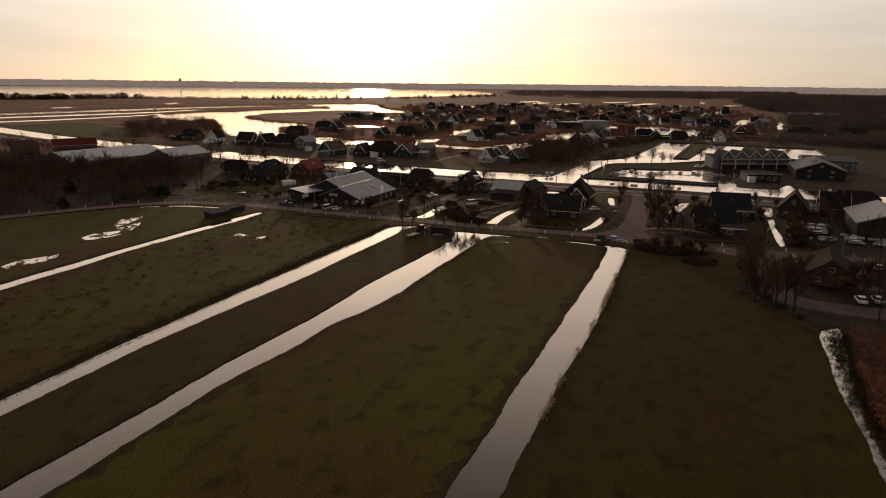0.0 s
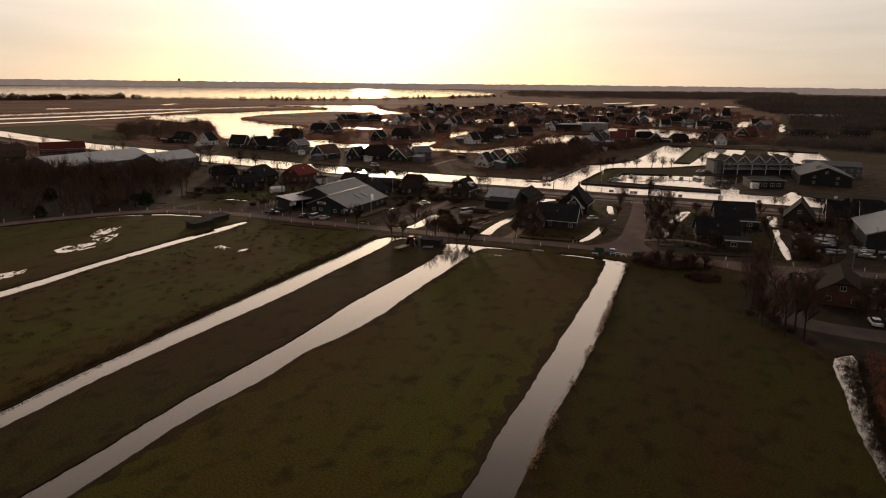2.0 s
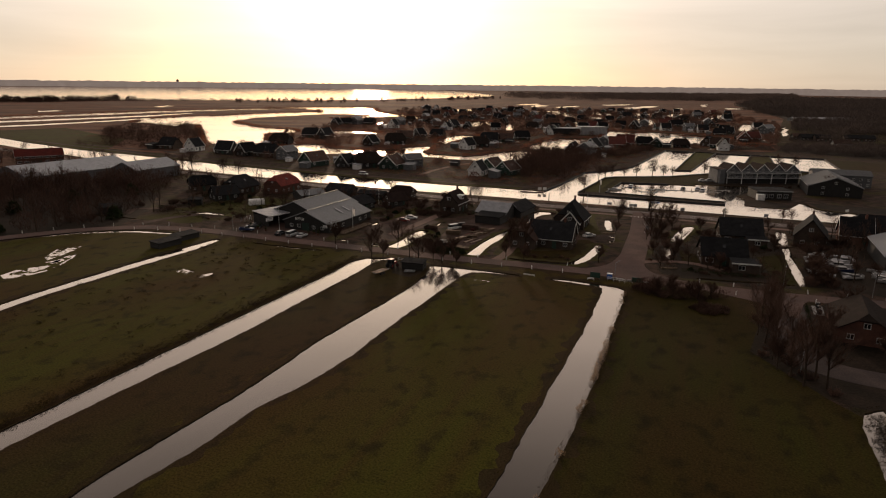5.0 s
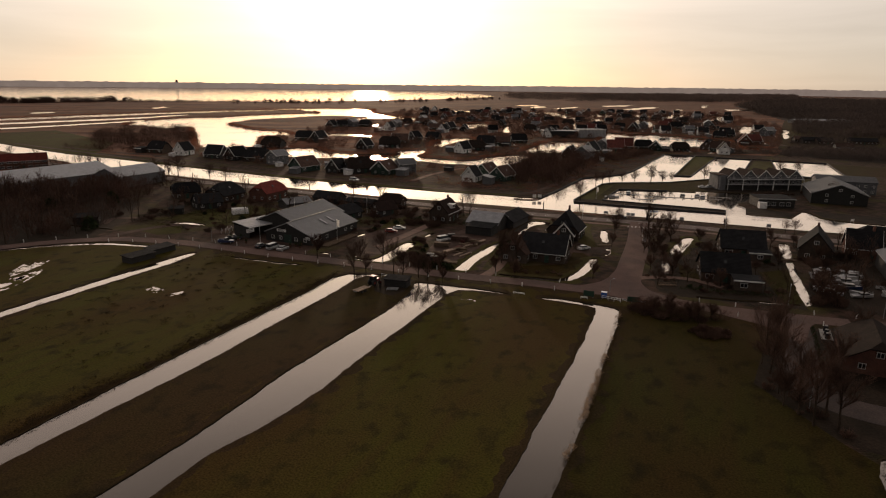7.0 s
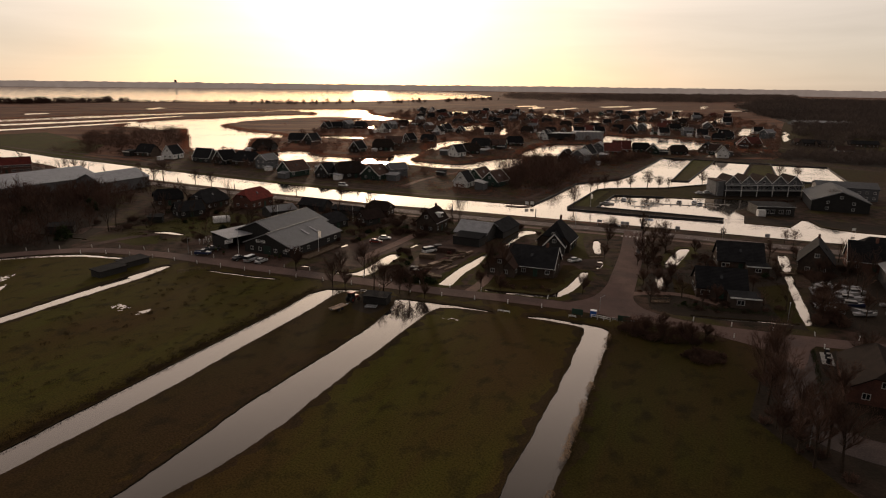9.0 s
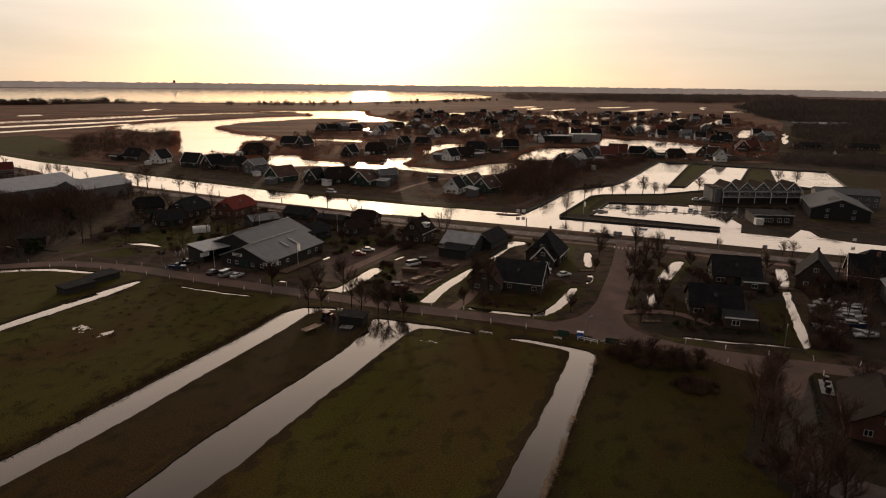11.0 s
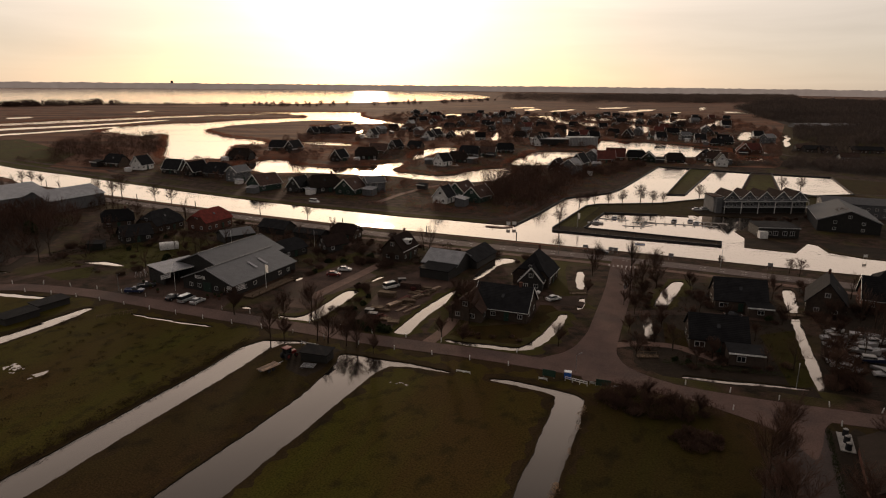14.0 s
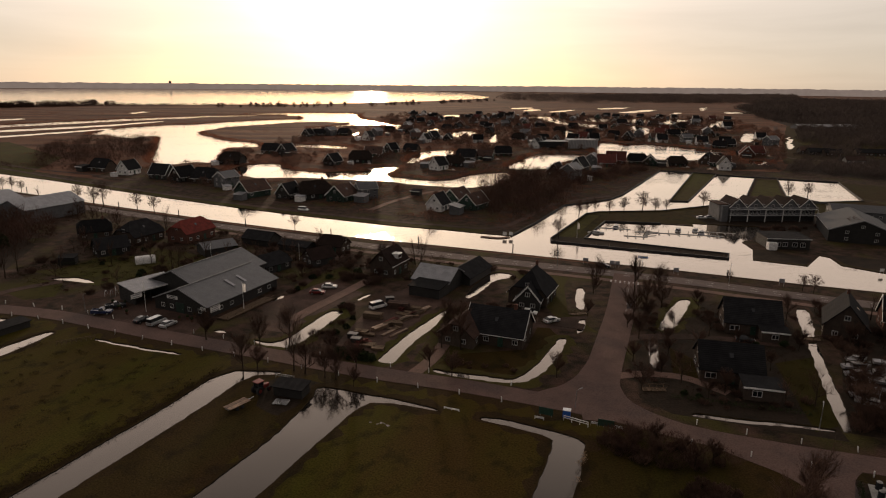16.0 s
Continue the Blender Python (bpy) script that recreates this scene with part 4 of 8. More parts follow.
# ---- buildings ----
def window(parent, c, w, h, face, bars=1):
    """A framed window set on a wall; face: the way it looks, in degrees from +x."""
    f = bmesh.new()
    t, m = 0.14, 0.06
    xs = [-w / 2, -w / 2 + t, -m, m, w / 2 - t, w / 2] if bars else [-w / 2, -w / 2 + t, w / 2 - t, w / 2]
    zs = [-h / 2, -h / 2 + t, h / 2 - t, h / 2]
    grid = [[f.verts.new((x, -0.05, z)) for z in zs] for x in xs]
    for a in range(len(xs) - 1):
        for b in range(3):
            if b == 1 and a % 2 == 1:
                continue
            f.faces.new((grid[a][b], grid[a + 1][b], grid[a + 1][b + 1], grid[a][b + 1]))
    bmesh.ops.solidify(f, geom=f.faces[:], thickness=0.10)
    fr = link("window", f, WHITE, parent)
    fr.matrix_basis = pose(*c, 0, 0, face + 90)
    p = bmesh.new()
    box(p, (0, 0.02, 0), (w - 2 * t, 0.05, h - 2 * t))
    link("pane", p, GLASS, fr)


def door(parent, c, w, h, face, mat):
    d = bmesh.new()
    box(d, (0, 0, h / 2), (w, 0.10, h), 0, 0.01)
    for s in (-1, 1):
        box(d, (s * (w / 2 + 0.05), -0.02, h / 2), (0.1, 0.16, h + 0.1))
    box(d, (0, -0.02, h + 0.05), (w + 0.2, 0.16, 0.1))
    ob = link("door", d, mat, parent)
    ob.matrix_basis = pose(c[0], c[1], c[2], 0, 0, face + 90)
    k = bmesh.new()
    box(k, (w * 0.35, -0.09, 1.0), (0.05, 0.08, 0.14))
    link("handle", k, STEEL, ob)


def roof_mesh(L, W, eave, ridge, hip, over=0.45, thick=0.22):
    """A gable roof (hip 0), half-hipped or hipped (hip 1), with thickness and overhang, ridge along x."""
    bm = bmesh.new()
    s = (ridge - eave) / (W / 2)
    x, y = L / 2 + over, W / 2 + over
    z0 = eave - s * over + 0.10
    zr = ridge + 0.10
    if hip <= 0:
        v = [bm.verts.new(p) for p in ((-x, -y, z0), (x, -y, z0), (x, 0, zr), (-x, 0, zr), (x, y, z0), (-x, y, z0))]
        bm.faces.new((v[0], v[1], v[2], v[3]))
        bm.faces.new((v[3], v[2], v[4], v[5]))
    else:
        yh = y * hip                     # where the hip starts on the slope
        zh = zr - (zr - z0) * hip
        r = x - min(yh * 0.9, x * 0.85)
        v = [bm.verts.new(p) for p in ((-x, -y, z0), (x, -y, z0), (x, -yh, zh), (r, 0, zr), (-r, 0, zr), (-x, -yh, zh), (x, y, z0), (-x, y, z0), (x, yh, zh), (-x, yh, zh))]
        if hip >= 0.99:
            bm.faces.new((v[0], v[1], v[3], v[4]))
            bm.faces.new((v[4], v[3], v[6], v[7]))
            bm.faces.new((v[1], v[6], v[3]))
            bm.faces.new((v[7], v[0], v[4]))
            for k in (2, 5, 8, 9):
                bm.verts.remove(v[k])
        else:
            bm.faces.new((v[0], v[1], v[2], v[3], v[4], v[5]))
            bm.faces.new((v[4], v[3], v[8], v[6], v[7], v[9]))
            bm.faces.new((v[2], v[8], v[3]))
            bm.faces.new((v[9], v[5], v[4]))
    bmesh.ops.recalc_face_normals(bm, faces=bm.faces)
    if sum(f.normal.z for f in bm.faces) < 0:
        bmesh.ops.reverse_faces(bm, faces=bm.faces)
    bmesh.ops.solidify(bm, geom=bm.faces[:], thickness=thick)
    return bm


def gable_walls(L, W, eave, ridge, hip=0.0):
    bm = bmesh.new()
    top = ridge - (ridge - eave) * hip
    w2 = W / 2
    if hip >= 0.99:
        out = [(-w2, 0), (w2, 0), (w2, eave), (-w2, eave)]
    elif hip > 0:
        out = [(-w2, 0), (w2, 0), (w2, eave), (w2 * hip, top), (-w2 * hip, top), (-w2, eave)]
    else:
        out = [(-w2, 0), (w2, 0), (w2, eave), (0, ridge), (-w2, eave)]
    a = [bm.verts.new((-L / 2, y, z)) for y, z in out]
    b = [bm.verts.new((L / 2, y, z)) for y, z in out]
    bm.faces.new(list(reversed(a)))
    bm.faces.new(b)
    for i in range(len(a)):
        j = (i + 1) % len(a)
        bm.faces.new((a[i], a[j], b[j], b[i]))
    bmesh.ops.recalc_face_normals(bm, faces=bm.faces)
    return bm


def bargeboards(parent, L, W, eave, ridge, mat, over=0.45, ends=(-1, 1)):
    s = math.degrees(math.atan2(ridge - eave, W / 2))
    ln = math.hypot(ridge - eave, W / 2) * (1 + over / (W / 2))
    for e in ends:
        b = bmesh.new()
        for k in (-1, 1):
            box(b, (e * (L / 2 + over + 0.03), k * (W / 4 + over / 2), (eave + ridge) / 2 - 0.12), (0.06, ln, 0.38), 0, 0, 0, -k * s)
        link("bargeboard", b, mat, parent)


def house(name, label, c, rz, L, W, eave, ridge, wall, roof, hip=0.0, trim=None, sides="SNEW", chimney=True, category="house", group="", storey=2.6, skylights=0, win=(1.3, 1.2), dormer=0, doorface="S"):
    """A house about its base centre, ridge along its own x."""
    e = thing(name, label, category, at(c, rz), group)
    link("wall", gable_walls(L, W, eave, ridge, hip), wall, e)
    r = link("roof", roof_mesh(L, W, eave, ridge, hip), roof, e)
    if trim:
        if hip == 0:
            bargeboards(e, L, W, eave, ridge, trim)
        for k in (-1, 1):
            g = bmesh.new()
            box(g, (0, k * (W / 2 + 0.46), eave - (ridge - eave) / (W / 2) * 0.45), (L + 0.9, 0.12, 0.14))
            link("gutter", g, trim, e)
    zs = [1.5] + ([1.5 + storey] if eave > 4.6 else [])
    for z in zs:
        n = max(2, int(L / 3.2))
        for face, sg in (("S", -1), ("N", 1)):
            if face in sides:
                for k in range(n):
                    x = (k + 0.5) * L / n - L / 2
                    if z < 2 and face == doorface and k == n // 2:
                        door(e, (x, sg * (W / 2 + 0.03), 0), 1.0, 2.1, sg * 90, DKGREEN)
                    else:
                        window(e, (x, sg * (W / 2 + 0.03), z), *win, sg * 90)
    for face, sg in (("E", 1), ("W", -1)):
        if face in sides:
            for z in zs + ([eave + 0.35 * (ridge - eave) + 0.2] if ridge - eave > 2.5 and hip < 0.8 else []):
                m = 2 if z < eave - 0.5 else 1
                for k in range(m):
                    window(e, (sg * (L / 2 + 0.03), (k - (m - 1) / 2) * W * 0.45, z), win[0], win[1], 0 if sg > 0 else 180)
    if chimney:
        ch = bmesh.new()
        box(ch, (L * 0.28, 0.0, ridge + 0.25), (0.7, 0.6, 1.5))
        box(ch, (L * 0.28, 0.0, ridge + 1.02), (0.84, 0.74, 0.10))
        box(ch, (L * 0.28, 0.0, ridge + 1.15), (0.3, 0.3, 0.2))
        link("chimney", ch, BRICK, r)
    slope = math.degrees(math.atan2(ridge - eave, W / 2))
    for k in range(skylights):
        x = (k - (skylights - 1) / 2) * L * 0.3
        sk = bmesh.new()
        box(sk, (x, -W / 4, (eave + ridge) / 2 + 0.16), (0.8, 1.1, 0.10), 0, 0, 0, slope)
        link("skylight", sk, GLASS, r, "roof window of clear glass")
    for k in range(dormer):
        x = (k - (dormer - 1) / 2) * L * 0.4
        d = bmesh.new()
        zc = eave + (ridge - eave) * 0.42
        box(d, (x, -W * 0.33, zc), (2.2, 2.4, 1.4))
        box(d, (x, -W * 0.33 - 0.1, zc + 0.76), (2.6, 2.9, 0.14))
        dm = link("dormer", d, WHITE, r, "white painted flat dormer")
        p = bmesh.new()
        box(p, (x, -W * 0.33 - 1.21, zc), (1.8, 0.05, 0.9))
        link("pane", p, GLASS, dm)
    return e


def shed(name, label, c, rz, L, W, h0, h1, wall, roof, category="shed", fascia=None, openfront=False, group=""):
    """A building with a single sloping roof; the low side at -y, height h0, the high one h1."""
    e = thing(name, label, category, at(c, rz), group)
    b = bmesh.new()
    if openfront:
        box(b, (0, W / 2 - 0.08, h1 / 2), (L, 0.16, h1))
        for s in (-1, 1):
            box(b, (s * (L / 2 - 0.08), 0.1, h0 / 2), (0.16, W - 0.5, h0))
        link("wall", b, wall, e)
        n = max(3, int(L / 4))
        for k in range(n + 1):
            p = bmesh.new()
            box(p, (k * (L - 0.3) / n - (L - 0.3) / 2, -W / 2 + 0.12, h0 / 2), (0.2, 0.2, h0))
            link("post", p, wall, e)
    else:
        prism(b, [(-W / 2, 0), (W / 2, 0), (W / 2, h1), (-W / 2, h0)], -L / 2, L / 2)
        bmesh.ops.rotate(b, verts=b.verts, cent=(0, 0, 0), matrix=Matrix.Rotation(radians(90), 3, "Z"))
        bmesh.ops.scale(b, verts=b.verts, vec=(-1, 1, 1))
        bmesh.ops.recalc_face_normals(b, faces=b.faces)
        link("wall", b, wall, e)
    r = bmesh.new()
    box(r, (0, 0, (h0 + h1) / 2 + 0.14), (L + 0.6, math.hypot(W + 0.8, h1 - h0), 0.16), 0, 0, 0, math.degrees(math.atan2(h1 - h0, W)))
    link("roof", r, roof, e)
    if fascia:
        f = bmesh.new()
        box(f, (0, -W / 2 - 0.45, h0 + 0.02), (L + 0.64, 0.08, 0.34))
        link("fascia", f, fascia, e)
    return e


def bars(parent, c, w, h, face, n, ink):
    """A sign board whose writing cannot be read, as plain bars."""
    b = bmesh.new()
    box(b, (0, 0, 0), (w, 0.08, h))
    s = link("sign", b, WHITE, parent, "white sign board with dark lines")
    s.matrix_basis = pose(*c, 0, 0, face + 90)
    for k in range(n):
        m = bmesh.new()
        box(m, (0, -0.05, h * (0.5 - (k + 0.5) / n)), (w * (0.75 - 0.12 * (k % 2)), 0.03, h * 0.4 / n))
        link("bar", m, ink, s)


# the big black barn with two naves
barn = thing("barn", "black boarded barn with two grey sheet roofs beside the road", "barn", at((-33.4, 245.4), 66))
for cx, cy, L, W, ev, rg in ((0, 0, 27, 18, 3.1, 6.6), (8.0, 10.7, 27, 18, 4.2, 7.8)):
    w = link("wall", gable_walls(L, W, ev, rg), BOARD_BLACK, barn)
    w.location = (cx, cy, 0)
    r = link("roof", roof_mesh(L, W, ev, rg, 0, 0.5, 0.2), SHEET, barn)
    r.location = (cx, cy, 0)
    rc = bmesh.new()
    box(rc, (cx, cy, rg + 0.16), (L + 1.0, 0.35, 0.10))
    link("ridge_cap", rc, SHEET, barn)
    tr = bmesh.new()
    s = math.degrees(math.atan2(rg - ev, W / 2))
    for k in (-1, 1):
        box(tr, (cx - L / 2 - 0.53, cy + k * W / 4, (ev + rg) / 2 + 0.0), (0.06, math.hypot(W / 2 + 0.5, rg - ev), 0.3), 0, 0, 0, -k * s)
    link("bargeboard", tr, GREY, barn)
for k in range(2):
    sk = bmesh.new()
    box(sk, (-0.5 + 4.5 * k, -4.6, 5.1), (0.9, 3.4, 0.10), 0, 0, 0, math.degrees(math.atan2(3.5, 9)))
    link("skylight", sk, SHEET_PALE, barn, "translucent pale roof light")
for y in (-6.5, -3.0, 3.0, 6.0):
    window(barn, (-13.55, y, 1.5), 1.3, 1.2, 180)
for x in (-9, -5, 6, 10):
    window(barn, (x, -9.05, 1.5), 1.4, 1.1, -90)
door(barn, (-13.55, 0.2, 0), 2.6, 2.6, 180, BOARD_GREEN)
bars(barn, (-13.6, 2.6, 3.9), 3.6, 0.9, 180, 2, BLACK)
bars(barn, (-11.0, -9.1, 1.9), 3.4, 1.5, -90, 3, GREY)
bars(barn, (-13.6, -7.6, 2.2), 1.6, 0.9, 180, 2, GREY)
lean = shed("lean_to", "open-fronted dark lean-to with a pale roof edge", (-52.5, 246), -24 + 78, 13, 8, 3.6, 4.4, BOARD_BLACK, SHEET_PALE, "shed", WHITE, True)
bars(lean, (-6.2, -4.2, 2.6), 3.0, 1.2, -90, 2, GREY)
stage = thing("terrace", "low dark plank terrace along the barn", "terrace", at((-23.0, 236.5), 66))
d = bmesh.new()
box(d, (0, 0, 0.25), (18, 3.2, 0.3), 0, 0.02)
link("deck", d, WOOD, stage)
for k in range(7):
    p = bmesh.new()
    box(p, (-8.8 + k * 2.9, -1.5, 0.7), (0.1, 0.1, 0.9))
    link("post", p, WOOD, stage)
rl = bmesh.new()
box(rl, (0, -1.5, 1.15), (18, 0.08, 0.1))
link("rail", rl, WOOD, stage)

# village houses
house("house", "brick house with a black tiled roof behind bare shrubs", (87.3, 200.8), -14, 11.8, 10, 2.9, 7.0, BRICK_BROWN, TILE_DARK, 0, None, "SEW", False, skylights=1, win=(2.2, 1.3))
house("house", "brick house with a black tiled roof beside the canal road", (103.8, 226.5), -14, 12.4, 9.6, 3.0, 7.6, BRICK_BROWN, TILE_DARK, 0, None, "SEW", False, skylights=1, win=(2.2, 1.3))
ext = shed("house_extension", "flat-roofed brick extension with a white roof edge", (89.4, 191.0), -14, 6.6, 4.6, 2.7, 2.85, BRICK_BROWN, TILE_DARK, "extension", WHITE)
window(ext, (-1.0, -2.33, 1.5), 1.8, 1.3, -90)
ext = shed("house_extension", "flat-roofed grey extension with a white roof edge", (105.9, 218.7), -14, 5.8, 3.6, 2.6, 2.75, BRICK_BROWN, TILE_DARK, "extension", WHITE)
window(ext, (0, -1.83, 1.5), 1.6, 1.2, -90)
house("house", "long brick farmhouse with a dark tiled roof and roof window", (41.6, 219.2), -20, 13.5, 11, 3.0, 7.5, BRICK_BROWN, TILE_DARK, 0, WHITE, "SNEW", True, skylights=1)
house("house_wing", "brown-tiled wing of a brick farmhouse", (33.0, 217.6), 66, 9, 8.5, 2.9, 6.4, BRICK_BROWN, TILE_BROWN, 0.3, None, "SNEW", False, "house")
house("house", "brick house with a steep hipped dark roof", (53.2, 246.8), 66, 11, 10.5, 3.4, 9.2, BRICK_BROWN, TILE_DARK, 0.7, WHITE, "SNEW", True)
house("house_wing", "gabled front wing with white roof edges", (51.4, 240.6), 74, 7.0, 6.4, 2.9, 6.6, BOARD_BLACK, TILE_DARK, 0, WHITE, "SW", False, "house")
house("house", "brick house with a dark tiled roof and a chimney", (126.0, 224.5), 60, 13, 9, 3.6, 8.8, BRICK_BROWN, TILE_DARK, 0, None, "SNEW", True, skylights=1)
house("house", "brick house with a dark roof beside the canal", (141.5, 226.5), -24, 9, 8, 3.2, 8.2, BRICK, TILE_DARK, 0, WHITE, "SNEW", True)
house("house", "low house with a wide dark roof", (152.0, 231.5), -24, 15, 13, 3.0, 8.0, BRICK_BROWN, TILE_DARK, 0.4, None, "SEW", False)
house("house", "brick house with a red hipped roof by the canal road", (-66.5, 312), 66, 14, 9.5, 3.8, 7.8, BRICK, TILE_RED, 0.5, None, "SNEW", False, skylights=1)
house("house", "house with a broad dark hipped roof by the canal road", (-84.5, 308.5), 66, 13, 10.5, 3.2, 7.8, BRICK_BROWN, TILE_DARK, 0.6, None, "SNEW", False, skylights=1)
house("house", "small dark-roofed house in a garden", (-86, 290.5), 40, 10, 8, 2.7, 5.8, BOARD_BLACK, TILE_DARK, 0, None, "SW", False)
house("house", "dark-roofed house among garden shrubs", (-104, 314), 30, 11, 9, 2.9, 6.6, BRICK_BROWN, TILE_DARK, 0.4, None, "SEW", True)
house("shed", "low shed with a grey sheet roof", (-50.5, 293.0), 40, 11, 8, 2.6, 4.2, BOARD_BLACK, SHEET, 0, None, "", False, "shed")
house("house", "dark-roofed house near the canal road", (-26.5, 273), 55, 10, 8, 2.6, 5.4, BOARD_BLACK, TILE_DARK, 0.4, None, "SW", False)
house("barn", "low black barn with a dark roof by the canal road", (-38.5, 306), -24, 12, 7, 2.4, 4.8, BOARD_BLACK, TILE_DARK, 0, None, "", False, "barn")
house("house", "dark-roofed cottage with half-hipped ends", (-10.4, 296.5), -20, 9.5, 7, 2.8, 5.8, BRICK_BROWN, TILE_UMBER, 0.5, None, "SEW", False)
house("house", "small black boarded cottage with white windows in a garden", (-12.6, 280.5), 42, 8.5, 6.5, 2.6, 5.4, BOARD_BLACK, TILE_UMBER, 0, None, "SNEW", False)
house("house", "tall brick house with a white gable window", (11.4, 271.0), 66, 10.5, 7.6, 4.0, 8.2, BRICK_BROWN, TILE_UMBER, 0.25, WHITE, "SNEW", True, dormer=1)
house("shed", "low dark shed near the canal road", (-23.4, 297.5), -24, 12, 6, 2.2, 3.4, BOARD_BLACK, TILE_DARK, 0, None, "", False, "shed")
house("barn", "timber yard barn with a pale grey sheet roof", (27.2, 258.5), -26, 11.5, 12, 3.0, 6.0, BOARD_BLACK, SHEET_PALE, 0, None, "", False, "barn")
shed("lean_to", "dark lean-to in front of a barn", (24.3, 250.0), -26, 9.5, 6, 2.7, 3.2, BOARD_BLACK, TILE_DARK, "shed")
house("barn", "long dark barn with brown boards", (36.0, 266.5), 62, 15, 8.5, 2.4, 5.0, BOARD_BLACK, TILE_DARK, 0, None, "", False, "barn")
house("boat_hall", "large grey-roofed hall beside the boat yard", (141.5, 199.5), 66, 26, 18, 4.6, 8.0, BOARD_BLACK, SHEET, 0, GREY, "S", False, "hall", win=(1.8, 1.2))
house("boat_hall", "large dark hall with a grey sheet roof on the quay", (193, 328), 68, 30, 22, 4.8, 9.0, BOARD_BLACK, SHEET_DARK, 0, GREY, "W", False, "hall")
house("boat_hall", "long grey hall with a flat-pitched roof", (212, 352), -20, 26, 14, 6.0, 8.0, BOARD_GREY, SHEET_DARK, 0, None, "SW", False, "hall")
house("hall", "large hall with a wide pale roof behind trees", (-183, 342), 62, 54, 30, 5.0, 9.0, BOARD_GREY, SHEET_PALE, 0, None, "", False, "hall")
house("hall", "pale hall with a sheet roof behind trees", (-146, 350), 66, 27, 18, 5.5, 9.0, BOARD_GREY, SHEET_PALE, 0, None, "", False, "hall")
house("house", "brick terrace with a red roof and white windows", (-232, 400), 36, 24, 9, 5.0, 8.6, BRICK, TILE_RED, 0, WHITE, "SEW", False, win=(2.4, 1.3))
house("house", "dark green boarded building by the canal", (-242, 367), 40, 13, 8, 3.4, 6.2, BOARD_GREEN, TILE_BROWN, 0, None, "SEW", False)
house("house", "dark house with a brown roof by the canal", (-262, 398), 40, 14, 9, 3.2, 7.2, BRICK, TILE_BROWN, 0.4, None, "SEW", True)
house("barn", "low barn with a thatched roof on the parking place", (93.5, 147.5), 63, 16, 11, 2.6, 6.2, BRICK, THATCH, 0.3, None, "SW", False, "barn")
shed("hut", "dark timber hut beside the ditch bridge", (-0.6, 190.2), -16, 6, 3.0, 1.8, 2.1, BOARD_BLACK, TILE_DARK, "hut")
shed("cattle_shed", "long dark shed on the field edge", (-76.8, 210.9), 62, 8, 3.8, 1.6, 1.9, BOARD_BLACK, TILE_DARK, "shed")
shed("cattle_shed", "dark shed beside the ditch", (-74.6, 220.1), 62, 8, 3.6, 1.5, 1.8, BOARD_BLACK, TILE_DARK, "shed")
shed("hut", "low dark hut at the wood's edge", (-118, 259), 20, 8, 5, 2.4, 3.0, BOARD_BLACK, TILE_DARK, "hut")
shed("garden_shed", "small dark shed in a garden", (-93, 277), 10, 5, 3, 2.2, 2.6, BOARD_BLACK, TILE_DARK, "shed")
shed("garden_shed", "small dark shed in a garden", (-43, 268), 40, 5, 3.4, 2.2, 2.7, BOARD_BLACK, TILE_DARK, "shed")

# waterside apartments: five gables on one terrace over boat houses
apt = thing("apartment_row", "grey-boarded waterside apartments with five gables and balconies", "apartments", at((171, 360), 3))
b = bmesh.new()
box(b, (0, 0, 3.6), (43, 10, 7.2))
link("wall", b, BOARD_GREY, apt)
b = bmesh.new()
box(b, (0, -5.3, 1.4), (43, 0.5, 2.6))
link("boat_house_front", b, BOARD_BLACK, apt, "black boat house doors")
for k in range(5):
    x = -13.6 + 7.9 * k
    g = gable_walls(11, 7.6, 6.2, 9.8)
    bmesh.ops.rotate(g, verts=g.verts, cent=(0, 0, 0), matrix=Matrix.Rotation(radians(90), 3, "Z"))
    bmesh.ops.translate(g, verts=g.verts, vec=(x, 0, 0))
    link("gable", g, BOARD_GREY, apt)
    r = roof_mesh(11.4, 7.6, 6.2, 9.8, 0, 0.35)
    bmesh.ops.rotate(r, verts=r.verts, cent=(0, 0, 0), matrix=Matrix.Rotation(radians(90), 3, "Z"))
    bmesh.ops.translate(r, verts=r.verts, vec=(x, 0, 0.02))
    link("roof", r, TILE_UMBER, apt)
    bb = bmesh.new()
    for s in (-1, 1):
        box(bb, (x + s * 2.05, -6.1, 7.95), (5.6, 0.08, 0.3), 0, 0, s * 43.5)
    link("bargeboard", bb, WHITE, apt)
    for z in (3.9, 6.6):
        for s in (-1.9, 0, 1.9):
            if z < 6 or s == 0:
                window(apt, (x + s, -5.6, z), 1.3, 1.9, -90)
    bal = bmesh.new()
    for z in (2.75, 5.45):
        box(bal, (x, -6.6, z), (7.7, 1.9, 0.16))
        box(bal, (x, -7.5, z + 1.05), (7.7, 0.07, 0.08))
        for i in range(14):
            box(bal, (x - 3.7 + i * 0.57, -7.5, z + 0.55), (0.05, 0.05, 1.0))
    link("balcony", bal, PALE_GREY, apt, "pale grey balcony with railings")
    for s in (-1, 1):
        p = bmesh.new()
        box(p, (x + s * 3.85, -7.4, 2.7), (0.18, 0.18, 5.4))
        link("post", p, WHITE, apt)
r = bmesh.new()
box(r, (-20.0, 0, 7.35), (4.2, 10.6, 0.3))
link("flat_roof", r, TILE_BROWN, apt)
st = bmesh.new()
box(st, (-20, -6.2, 3.6), (2.6, 2.4, 7.0))
link("stair_tower", st, BOARD_GREY, apt)

